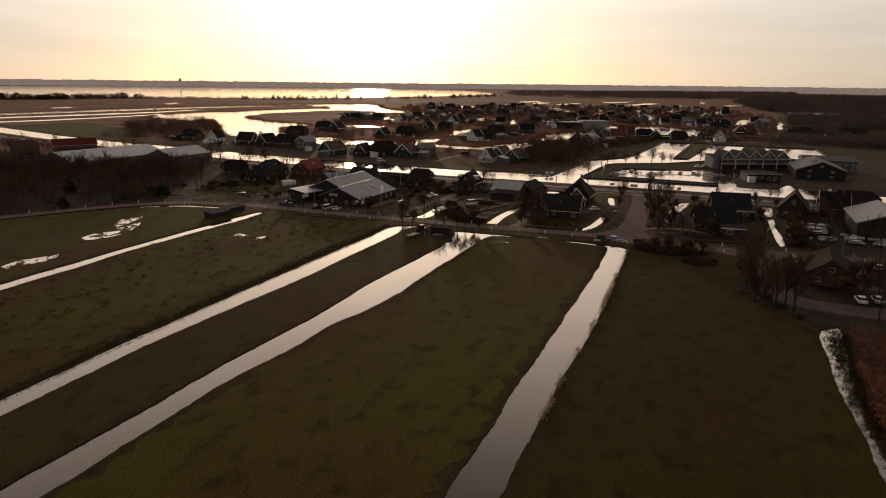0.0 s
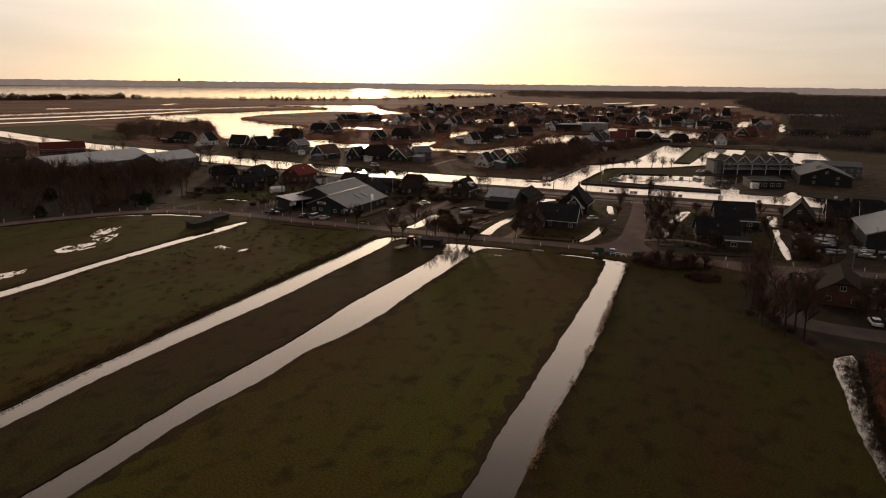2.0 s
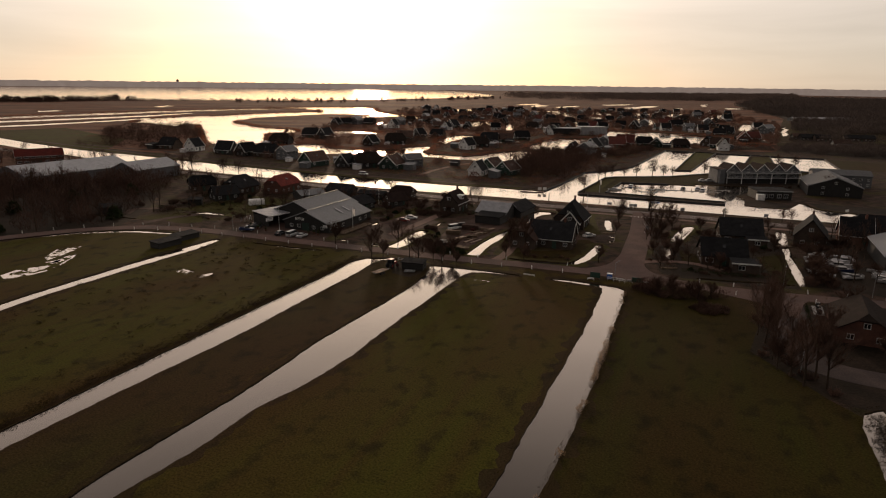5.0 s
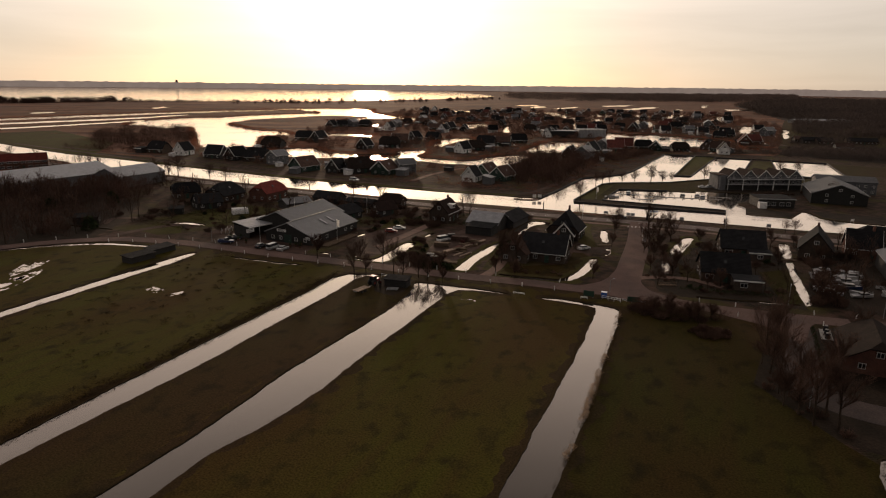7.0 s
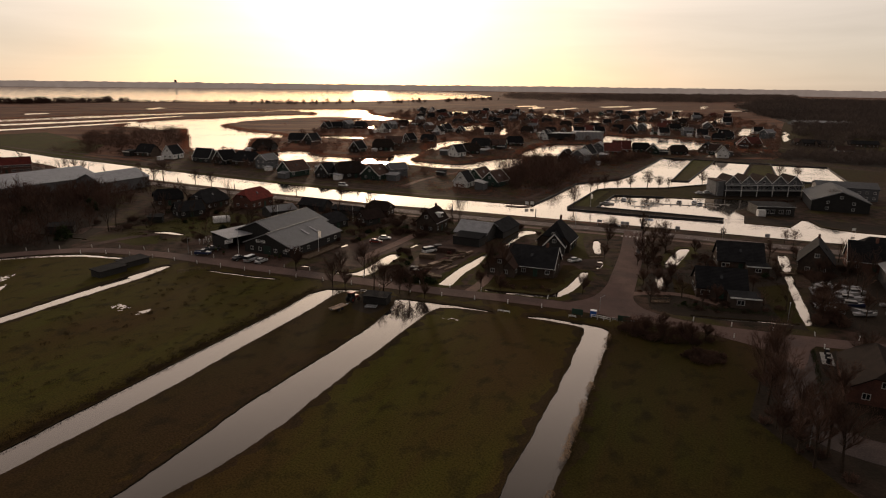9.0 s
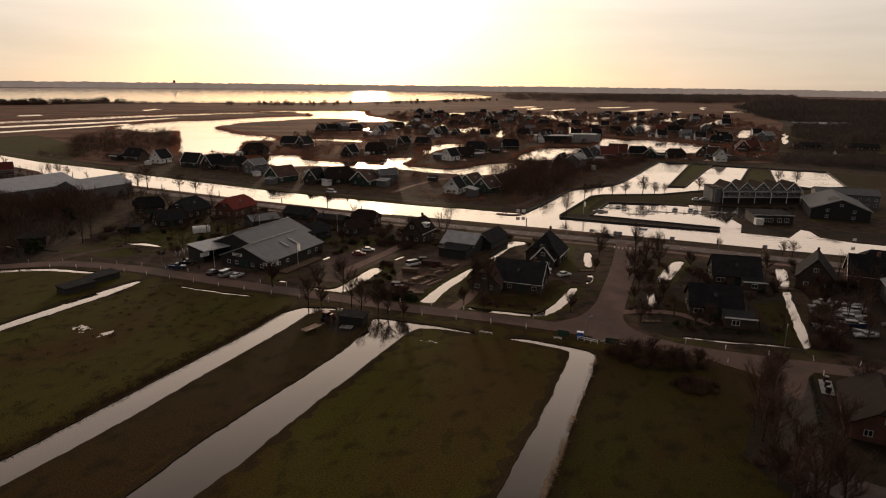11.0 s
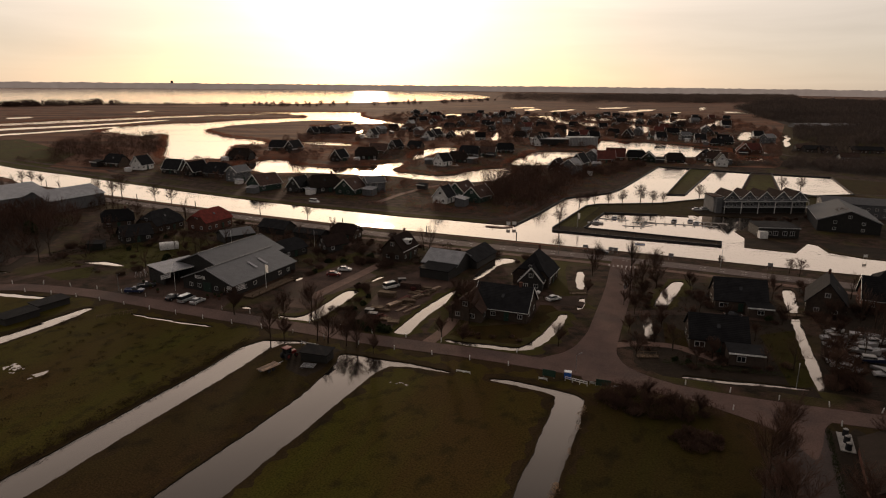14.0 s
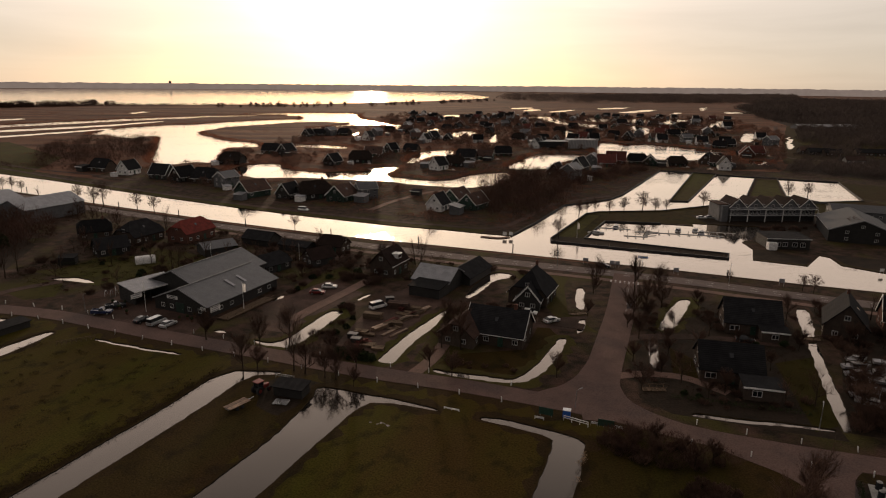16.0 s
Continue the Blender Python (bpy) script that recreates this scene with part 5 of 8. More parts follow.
# flat-roofed house on the canal
kiosk = shed("waterside_house", "low dark flat-roofed house with white window frames on the quay", (155.5, 310.5), -6, 15, 11, 3.8, 3.9, BOARD_BLACK, TILE_DARK, "house", PALE_GREY)
for x in (-6.0, -3.6, -1.2, 2.2, 5.0):
    window(kiosk, (x, -5.55, 1.7), 1.8, 1.7, -90)
c2 = bmesh.new()
box(c2, (-6.3, -6.9, 1.3), (3.0, 2.6, 2.6), 0, 0.03)
link("porch", c2, WHITE, kiosk, "white boxed porch")

# ---- the town on the islands ----
rng = random.Random(11)
STYLES = [
    (11, 8.0, 3.0, 7.8, BOARD_BLACK, TILE_DARK, 0.0, WHITE, "black boarded house with a steep dark roof and white trim"),
    (12, 8.5, 2.8, 7.4, BRICK_BROWN, TILE_DARK, 0.3, WHITE, "brown brick house with a dark half-hipped roof"),
    (10, 7.5, 3.2, 7.9, WHITE, TILE_DARK, 0.0, WHITE, "white house with a dark tiled gable roof"),
    (12, 9.0, 2.9, 7.0, BOARD_GREEN, TILE_BROWN, 0.0, WHITE, "dark green boarded house with a brown roof and white trim"),
    (11, 9.0, 2.8, 7.6, BRICK, TILE_MAROON, 0.0, WHITE, "brick house with a dark red roof and white trim"),
    (13, 9.0, 2.6, 7.2, BOARD_BLACK, THATCH, 0.5, None, "black boarded house with a thatched half-hipped roof"),
    (10, 8.0, 5.4, 8.2, BOARD_GREY, SHEET, 0.0, WHITE, "pale grey modern house with a gable roof"),
    (12, 9.0, 2.8, 6.6, WHITE, SHEET_PALE, 0.0, WHITE, "white holiday house with a pale sheet roof"),
]
TOWN = [  # place, style, turn
    ((-193, 491), 1, -20), ((-171, 480), 2, 70), ((-142, 462), 0, -20), ((-126, 454), 0, 66), ((-110, 448), 1, -20), ((-94, 435), 6, 66), ((-71, 406), 3, 60), ((-51, 401), 0, 66),
    ((-38.2, 401.6), 5, 20), ((-22.8, 396.0), 3, 66), ((-11.6, 403.1), 6, 30), ((26.0, 373.4), 2, 66), ((42.8, 378.4), 3, 60), ((34.9, 389.7), 3, 66), ((-123, 535), 5, -10), ((-113, 604), 1, -10), ((-99, 597), 0, 66),
]
TOWN2 = [
    ((-51, 535), 0, 66), ((-33, 549), 5, 0), ((-27, 587), 3, -10), ((-16, 621), 0, 60), ((1, 623), 1, -20), ((25, 516), 2, 50), ((36, 535), 5, -10), ((46, 570), 1, -20), ((61, 579), 3, -10),
    ((77, 604), 1, 0), ((-118, 772), 0, 66), ((-97, 790), 6, 66), ((-108, 781), 1, 0), ((-82, 792), 1, -20), ((-49, 738), 2, 66), ((-46, 796), 6, 60), ((-36, 847), 5, 0), ((-3, 786), 6, 66),
]
TOWN3 = [
    ((10, 719), 2, 66), ((17, 752), 0, 60), ((53, 808), 1, 0), ((114, 673), 2, 70), ((122, 684), 0, 70), ((102, 494), 0, 66), ((109, 479), 6, 50), ((122, 517), 0, 60), ((138, 549), 6, 70),
    ((147, 544), 4, -10), ((158, 558), 4, -10), ((174, 559), 1, -6), ((182, 553), 3, 70), ((200, 548), 5, 0), ((229, 563), 1, 60), ((233, 550), 3, -20), ((228, 531), 2, 76), ((294, 623), 4, 5),
]
TOWN4 = [
    ((282, 613), 4, 70), ((377, 786), 2, 0), ((355, 719), 6, 20), ((318, 824), 3, -10), ((341, 843), 6, 70), ((420, 969), 2, 0), ((293, 821), 1, 0), ((258, 773), 3, 0), ((227, 769), 0, 66),
    ((250, 808), 6, 70), ((316, 1025), 0, 66), ((337, 1028), 3, 0), ((402, 1038), 6, 0), ((170, 865), 5, 0), ((288, 1021), 1, 0), ((255, 746), 2, 0), ((282, 749), 6, 0), ((288, 724), 2, 0),
]
styles = {}


def town_house(k, c, turn, size=1.0):
    L, W, ev, rg, wall, roof, hip, trim, label = STYLES[k]
    if k not in styles:
        styles[k] = house("house", label, c, turn, L, W, ev, rg, wall, roof, hip, trim, "SW", k in (1, 4, 5), group="houses of the island town", skylights=k % 2)
        styles[k].scale = (size, size, size)
        return styles[k]
    o = copy_thing(styles[k], at(c, turn))
    o.scale = (size, size, size)
    return o


taken = []
for rows in (TOWN, TOWN2, TOWN3, TOWN4):
    for c, k, turn in rows:
        if in_water([c[0]], [c[1]])[0]:
            continue
        town_house(k, c, turn + rng.uniform(-6, 6), rng.uniform(1.0, 1.25))
        taken.append(c)
tries = 0
while len(taken) < 71 + 100 and tries < 6000:
    tries += 1
    a, dist = rng.uniform(-0.06, 0.42), rng.uniform(640, 1220)
    c = (28 + dist * math.sin(a), 80 + dist * math.cos(a))
    ring = [(c[0] + 9 * math.cos(q), c[1] + 9 * math.sin(q)) for q in (0, 1.05, 2.1, 3.14, 4.2, 5.2)]
    behind = [(c[0] + k * math.sin(a), c[1] + k * math.cos(a)) for k in (12, 24, 36, 50)]
    if min(math.dist(c, o) for o in taken) > 15 and not in_water([q[0] for q in ring + behind], [q[1] for q in ring + behind]).any():
        town_house(rng.choice((0, 0, 1, 5, 3, 4, 1, 2, 0, 6)), c, rng.choice((66, -24, 0, 66)) + rng.uniform(-10, 10))
        taken.append(c)

# the modern house with pale upright slats
slat = thing("apartment_block", "low modern block with pale upright slats on the water", "apartments", at((154, 677), 2))
b = bmesh.new()
box(b, (2.6, 0, 4.0), (27, 16, 8.0))
link("wall", b, GREY, slat)
for k in range(20):
    p = bmesh.new()
    box(p, (-10.6 + 26.4 * k / 19, -8.3, 4.3), (0.7, 0.5, 8.2 + 0.6 * (k % 3)))
    link("slat", p, PALE_GREY, slat)
b = bmesh.new()
box(b, (-28, 2, 3.4), (34, 18, 5.0))
link("low_wing", b, BOARD_BLACK, slat)
b = bmesh.new()
box(b, (-28, 2, 6.1), (35, 19, 0.5))
link("flat_roof", b, SHEET, slat)

# low buildings among the far fields
for c, turn, L, W, wall, roof in (((584, 992), 4, 120, 22, BOARD_GREY, SHEET), ((399, 632), -12, 26, 10, BRICK_BROWN, TILE_DARK), ((356, 637), -6, 18, 9, BOARD_BLACK, TILE_DARK), ((363, 629), -6, 14, 9, BRICK_BROWN, TILE_DARK),
                                  ((350, 646), -6, 12, 8, BOARD_BLACK, TILE_BROWN), ((347, 573), -6, 14, 7, BOARD_GREY, TILE_BROWN)):
    house("barn", "low dark building among far fields", c, turn, L, W, 3.2, 6.0, wall, roof, 0, None, "S" if L < 30 else "", False, "barn")

# ---- bare trees ----
def tube(V, F, a, b, r0, r1, n):
    d = (b - a)
    ax = d.normalized()
    u = ax.orthogonal().normalized()
    w = ax.cross(u)
    k = len(V)
    for p, r in ((a, r0), (b, r1)):
        for i in range(n):
            t = 2 * math.pi * i / n
            V.append(tuple(p + u * (r * math.cos(t)) + w * (r * math.sin(t))))
    for i in range(n):
        j = (i + 1) % n
        F.append((k + i, k + j, k + n + j, k + n + i))


def spike(V, F, a, b, r):
    """A twig: three thin faces that run to a point."""
    d = (b - a).normalized()
    u = d.orthogonal().normalized() * r
    w = d.cross(u)
    k = len(V)
    V += [tuple(a + u), tuple(a - 0.5 * u + 0.87 * w), tuple(a - 0.5 * u - 0.87 * w), tuple(b)]
    F += [(k, k + 1, k + 3), (k + 1, k + 2, k + 3), (k + 2, k, k + 3)]


def grow(rng, h, spread, low, limbs, dense, fat):
    """Trunk and rising limbs, and a wide crown of fine bare twigs."""
    TV, TF, CV, CF = [], [], [], []

    def away(d, s):
        side = Vector((rng.gauss(0, 1), rng.gauss(0, 1), rng.gauss(0.1, 0.5))).normalized()
        return (d + side * s + Vector((0, 0, 0.12))).normalized()

    def limb(p, d, ln, r, level):
        steps = 3 if level == 1 else 2
        for s in range(steps):
            d = away(d, 0.18)
            q = p + d * (ln / steps)
            r1 = r * 0.74
            tube(TV if level == 1 else CV, TF if level == 1 else CF, p, q, r, r1, 4 if level == 1 else 3)
            for _ in range(dense):
                f = p.lerp(q, rng.uniform(0.2, 1.0))
                if level == 1:
                    limb(f, away(d, spread), ln * rng.uniform(0.4, 0.6), max(r1 * 0.5, 0.03), 2)
                else:
                    e = away(d, spread)
                    tip = f + e * ln * rng.uniform(0.35, 0.6)
                    spike(CV, CF, f, tip, 0.022 * fat)
                    for _ in range(2):
                        g = f.lerp(tip, rng.uniform(0.25, 0.8))
                        spike(CV, CF, g, g + away(e, 0.8) * ln * rng.uniform(0.2, 0.4), 0.015 * fat)
            p, r = q, r1

    p, r, d = Vector((0, 0, -0.1)), h * 0.018 + 0.05, Vector((0, 0, 1))
    parts = 5
    for s in range(parts):
        d = away(d, 0.05)
        q = p + d * (h * 0.7 / parts)
        tube(TV, TF, p, q, r, r * 0.82, 6)
        if (s + 1) / parts >= low:
            for _ in range(limbs):
                a = rng.uniform(0, 6.283)
                up = 0.55 + 0.5 * s / parts
                limb(p.lerp(q, rng.random()), Vector((math.cos(a) * spread, math.sin(a) * spread, up)).normalized(), h * rng.uniform(0.32, 0.5) * (1.15 - 0.4 * s / parts), r * 0.5, 1)
        p, r = q, r * 0.82
    return TV, TF, CV, CF


def grow_round(rng, h, fat):
    """A short trunk and a ball of fine branches that spread from its top."""
    TV, TF, CV, CF = [], [], [], []
    top = Vector((rng.gauss(0, 0.1), rng.gauss(0, 0.1), h * 0.34))
    tube(TV, TF, Vector((0, 0, -0.1)), top, h * 0.016 + 0.06, h * 0.013 + 0.04, 6)
    mid = Vector((0, 0, h * 0.62))
    for k in range(13):
        a, e = k * 2.399, -0.35 + 1.75 * ((k + 0.5) / 13) + rng.gauss(0, 0.06)
        end = mid + Vector((math.cos(a) * math.cos(e), math.sin(a) * math.cos(e), math.sin(e))) * h * rng.uniform(0.24, 0.32)
        start = top + Vector((0, 0, h * 0.16 * (k / 13)))
        knee = start.lerp(end, 0.45) + Vector((0, 0, h * 0.05))
        tube(CV, CF, start, knee, 0.07, 0.045, 4)
        tube(CV, CF, knee, end, 0.045, 0.025, 3)
        for _ in range(14):
            t = rng.uniform(0.15, 1.0)
            f = start.lerp(knee, t * 2) if t < 0.5 else knee.lerp(end, t * 2 - 1)
            out = (f - mid * 0.85).normalized()
            d = (out + Vector((rng.gauss(0, 0.6), rng.gauss(0, 0.6), rng.gauss(0.15, 0.5)))).normalized()
            tip = f + d * h * rng.uniform(0.10, 0.17)
            spike(CV, CF, f, tip, 0.045 * fat)
            for _ in range(5):
                g = f.lerp(tip, rng.uniform(0.2, 0.95))
                spike(CV, CF, g, g + (d + Vector((rng.gauss(0, 0.8), rng.gauss(0, 0.8), rng.gauss(0.1, 0.6)))).normalized() * h * rng.uniform(0.06, 0.11), 0.035 * fat)
    return TV, TF, CV, CF


def tree(name, label, rng, h, spread, low=0.4, limbs=2, dense=3, fat=1.0, category="tree", ball=False):
    e = thing(name, label, category)
    TV, TF, CV, CF = grow_round(rng, h, fat) if ball else grow(rng, h, spread, low, limbs, dense, fat)
    raw("trunk", TV, TF, BARK, e)
    raw("crown", CV, CF, TWIG, e)
    return e


def shrub(name, label, rng, h, r, n, mat, category="shrub"):
    """A thicket of many thin stems that fan out from the ground."""
    e = thing(name, label, category)
    V, F = [], []
    for _ in range(n):
        a, q = rng.uniform(0, 6.283), math.sqrt(rng.random()) * r
        p = Vector((q * math.cos(a) * 0.55, q * math.sin(a) * 0.55, 0))
        d = Vector((math.cos(a) * q / r * 0.7 + rng.gauss(0, 0.25), math.sin(a) * q / r * 0.7 + rng.gauss(0, 0.25), 1)).normalized()
        ln = h * rng.uniform(0.55, 1.0) * (1 - 0.35 * q / r)
        m = p + d * ln * 0.55
        tube(V, F, p, m, 0.035, 0.028, 3)
        for _ in range(6):
            q = p.lerp(m, rng.uniform(0.4, 1.0))
            spike(V, F, q, q + (d + Vector((rng.gauss(0, 0.5), rng.gauss(0, 0.5), rng.gauss(0, 0.3)))).normalized() * ln * 0.5, 0.032)
    raw("branchwork", V, F, mat, e)
    return e


def evergreen(name, label, rng, h, r, n, category="shrub"):
    """A dense bush or conifer of small leaf clumps."""
    e = thing(name, label, category)
    V, F = [], []
    for _ in range(n):
        z = rng.random()
        rr = r * math.sqrt(max(0.02, 1 - z ** 1.6)) * (0.75 + 0.3 * rng.random())
        a = rng.uniform(0, 6.283)
        c = Vector((rr * math.cos(a), rr * math.sin(a), z * h + 0.1))
        k = len(V)
        for _ in range(4):
            V.append(tuple(c + Vector((rng.gauss(0, 0.22), rng.gauss(0, 0.22), rng.gauss(0, 0.2)))))
        F += [(k, k + 1, k + 2), (k, k + 2, k + 3), (k + 1, k + 3, k + 2)]
    raw("leaves", V, F, EVERGREEN, e)
    t = bmesh.new()
    rod(t, (0, 0, -0.05), (0, 0, h * 0.8), 0.1, 0.04)
    link("trunk", t, BARK, e)
    return e


rt = random.Random(5)
BARE = [tree("bare_tree", "tall bare winter tree with fine brown twigs", random.Random(21 + k), h, s, low, 3, 4)
        for k, (h, s, low) in enumerate(((11, 0.75, 0.4), (9, 0.9, 0.4), (12.5, 0.55, 0.5), (8, 1.0, 0.5), (6.5, 0.8, 0.4)))]
FAR_TREES = [tree("bare_tree", "round-crowned bare tree beside the water", random.Random(71 + k), h, s, low, 3, 4, 1.0, ball=True) for k, (h, s, low) in enumerate(((9.5, 0.95, 0.4), (8.5, 0.85, 0.4)))]
THIN = [tree("bare_tree", "bare tree of a dense dark wood", random.Random(81 + k), h, s, low, 2, 2, 1.6) for k, (h, s, low) in enumerate(((11, 0.6, 0.5), (13, 0.5, 0.5), (9, 0.75, 0.4)))]
SHRUBS = [shrub("bare_shrub", "leafless reddish brown garden shrub", random.Random(41 + k), h, r, n, TWIG) for k, (h, r, n) in enumerate(((2.6, 1.8, 52), (3.4, 2.4, 66), (1.6, 1.5, 46)))]
DARK = [evergreen("evergreen_bush", "dark evergreen garden bush", random.Random(61 + k), h, r, n) for k, (h, r, n) in enumerate(((1.8, 1.3, 220), (2.6, 1.5, 300), (1.2, 1.1, 150)))]
first = {}


def plant(ob, c, scale=1.0, label="", group=""):
    """Puts a plant at c: the model itself the first time, then copies."""
    m = pose(c[0], c[1], 0, 0, 0, rt.uniform(0, 360)) @ Matrix.Diagonal((scale, scale, scale * rt.uniform(0.9, 1.1), 1))
    if ob.name not in first:
        first[ob.name] = True
        ob.matrix_basis = m
        o = ob
    else:
        o = copy_thing(ob, Matrix())
        o.matrix_basis = m
    return tagged(o, label, group=group)


def dry(c, r=1.0):
    return not in_water([c[0], c[0] + r, c[0] - r, c[0], c[0]], [c[1], c[1], c[1], c[1] + r, c[1] - r]).any()


FOOT = []          # footprints to keep clear: every building's place and radius
for ob in list(scene.objects):
    if ob.parent is None and ob.type == "EMPTY" and ob.get("category") in ("house", "barn", "shed", "hall", "hut", "extension", "apartments"):
        w = [c for c in ob.children if c.name.startswith("wall")]
        rad = max((max(v.co.xy.length for v in c.data.vertices) for c in w), default=5)
        FOOT.append((ob.matrix_basis.translation.x, ob.matrix_basis.translation.y, rad * 0.85))
LINES = [(smooth(l, False, 1), w) for l, w in ((ROAD, 4.0), (SIDE, 5.0), (CANAL_ROAD, 5.0), (BIKE, 2.5), (NORTH_LANE, 2.5))]


def clear(c, pad=1.0):
    if any(math.dist(c, f[:2]) < f[2] + pad for f in FOOT):
        return False
    for pts, w in LINES:
        for a, b in zip(pts, pts[1:]):
            d = Vector((b[0] - a[0], b[1] - a[1]))
            t = max(0, min(1, (Vector(c) - Vector(a)).dot(d) / max(d.length_squared, 1e-6)))
            if (Vector(a) + d * t - Vector(c)).length < w:
                return False
    return dry(c)


def scatter(poly, n, models, lo, hi, gap, label="", group="", pad=0.6):
    x0, x1 = min(p[0] for p in poly), max(p[0] for p in poly)
    y0, y1 = min(p[1] for p in poly), max(p[1] for p in poly)
    put, tries = [], 0
    while len(put) < n and tries < n * 40:
        tries += 1
        c = (rt.uniform(x0, x1), rt.uniform(y0, y1))
        if inside(poly, np.array([c[0]]), np.array([c[1]]))[0] and all(math.dist(c, q) > gap for q in put) and clear(c, pad):
            put.append(c)
            plant(rt.choice(models), c, rt.uniform(lo, hi), label, group)


# single trees by the road and ditches
for c, k, s in (((10.3, 200.8), 4, 0.95), ((-6.7, 214.2), 0, 0.75), ((-13.0, 212.8), 1, 0.7), ((-26.2, 215.7), 4, 1.1), ((51.5, 198.2), 4, 0.8), ((30.2, 198.1), 4, 0.9), ((25.5, 202.5), 4, 0.8), ((-13.3, 201.1), 0, 0.7),
                ((-9.9, 200.1), 4, 0.9), ((-2.4, 200.0), 2, 0.65), ((0.2, 198.7), 0, 0.75), ((4.5, 197.3), 1, 0.8), ((6.9, 196.3), 0, 0.7), ((10.9, 193.2), 4, 0.6)):
    plant(BARE[k], c, s, group="roadside trees")
for c, k, s in (((73.9, 259.6), 0, 0.95), ((65.6, 233.5), 4, 0.8), ((71.2, 251.7), 1, 0.7), ((90.8, 254.8), 1, 0.95), ((79.8, 229.9), 4, 1.0), ((74.4, 218.8), 1, 0.8), ((73.1, 206.3), 4, 1.0),
                ((69.4, 206.2), 4, 0.9), ((67.3, 193.2), 1, 0.8), ((73.7, 200.8), 4, 0.8), ((73.7, 225.9), 4, 0.7), ((79.9, 215.6), 4, 0.8), ((83.0, 252.0), 2, 1.0), ((81.1, 235.5), 2, 0.95), ((76.8, 231.7), 1, 1.15), ((86.9, 240.4), 1, 1.1)):
    plant(BARE[k], c, s * 0.85, group="trees along the side road")
for c, s in (((89.3, 359.5), 0.75), ((94, 364), 0.6), ((98, 366), 0.6), ((105, 367), 0.55), ((112, 368), 0.7), ((121, 370), 0.95), ((127, 370), 0.7), ((133, 372), 0.5), ((155, 384), 0.75), ((72.7, 317.3), 0.7),
             ((211, 412), 0.7), ((222, 413), 0.8)):
    plant(rt.choice(FAR_TREES), c, s * 1.4, group="trees along the harbour")
for c, s in (((-208, 416), 0.6), ((-201, 413), 0.7), ((-194, 410), 0.6), ((-149, 383), 0.8), ((-139, 378), 0.8), ((-131, 372), 1.0), ((-111, 363), 0.75), ((-101, 358), 0.75), ((-31.2, 327.3), 0.6), ((115.2, 263.6), 0.35),
             ((135.3, 253.6), 0.5), ((133.4, 256.1), 0.5)):
    plant(rt.choice(FAR_TREES), c, s * 1.25, group="trees along the canal")
# the woods beside the road, and round the parking place
WOOD_WEST = [(-205, 150), (-178, 184), (-150, 207), (-136, 219), (-122, 231), (-108, 238), (-108, 262), (-120, 300), (-150, 328), (-215, 320)]
scatter(WOOD_WEST, 84, THIN, 0.75, 1.05, 2.8, "bare tree in a dense dark wood", "trees of the west wood")
scatter(WOOD_WEST, 30, SHRUBS + DARK[1:2], 1.0, 1.7, 2.5, "brown undergrowth in a wood")
WOOD_EAST = [(84, 160), (76, 150), (69, 137), (73, 118), (110, 103), (170, 118), (170, 138), (118, 152)]
scatter([(82, 163), (74, 151), (67, 136), (66, 128), (70, 118), (73, 117), (70.5, 134), (76, 146), (83, 160)], 15, BARE, 0.6, 0.95, 2.6, "", "trees round the parking place")
scatter([(82, 163), (74, 151), (67, 136), (66, 124), (69, 118), (72, 118), (71, 134), (78, 148), (86, 161)], 13, SHRUBS, 0.5, 0.9, 1.6, "reddish brown bramble thicket")
scatter([(82, 140), (90, 156), (100, 158), (104, 140), (92, 128), (84, 130)], 9, BARE, 0.6, 0.9, 3, "", "trees round the parking place")
scatter([(80, 112), (100, 104), (170, 118), (170, 126), (110, 112), (86, 118)], 36, THIN, 0.7, 1.05, 3, "bare tree in a dark belt", "trees round the parking place")
scatter([(104, 166), (108, 156), (150, 145), (170, 140), (170, 148), (120, 163)], 14, THIN, 0.6, 0.9, 3, "", "trees round the parking place")
# thicket at the junction and shrubs on the ditch sides
HEAP = (67.6, 160.0)
scatter([(52, 175), (60, 177), (70, 171), (74, 167), (66, 166), (54, 170)], 20, SHRUBS, 0.6, 1.05, 1.2, "dense bare thicket beside the road")
scatter([(54, 173), (62, 177), (78, 166), (66, 166)], 6, BARE[4:], 0.6, 0.8, 3, "", "roadside trees")
for k in range(22):
    a, q = k * 2.4, 3.9 * math.sqrt((k + 0.5) / 22)
    plant(SHRUBS[2], (HEAP[0] + q * math.cos(a), HEAP[1] + 0.9 * q * math.sin(a)), rt.uniform(0.8, 1.15), "low dark bramble heap on the field")
scatter([(64, 203), (70, 222), (80, 250), (92, 250), (84, 224), (80, 204), (70, 196)], 18, SHRUBS, 0.4, 0.8, 2.2, "brown garden shrub along the road")
scatter([(72, 189), (80, 196), (98, 190), (96, 184), (80, 186)], 14, SHRUBS * 2 + DARK[2:], 0.4, 0.7, 1.8, "hedge shrub in front of a house")
scatter([(95, 210), (112, 214), (122, 240), (112, 244), (94, 236), (92, 218)], 26, SHRUBS * 2 + DARK[2:], 0.6, 1.1, 1.6, "garden shrub between houses")
scatter([(100, 178), (118, 212), (128, 240), (131, 236), (118, 205), (106, 178)], 24, SHRUBS, 0.8, 1.3, 1.4, "brown thicket along a ditch")
scatter([(116, 222), (124, 214), (136, 220), (140, 236), (128, 244)], 18, SHRUBS * 2 + DARK[2:], 0.8, 1.3, 1.8, "garden shrub by a house")
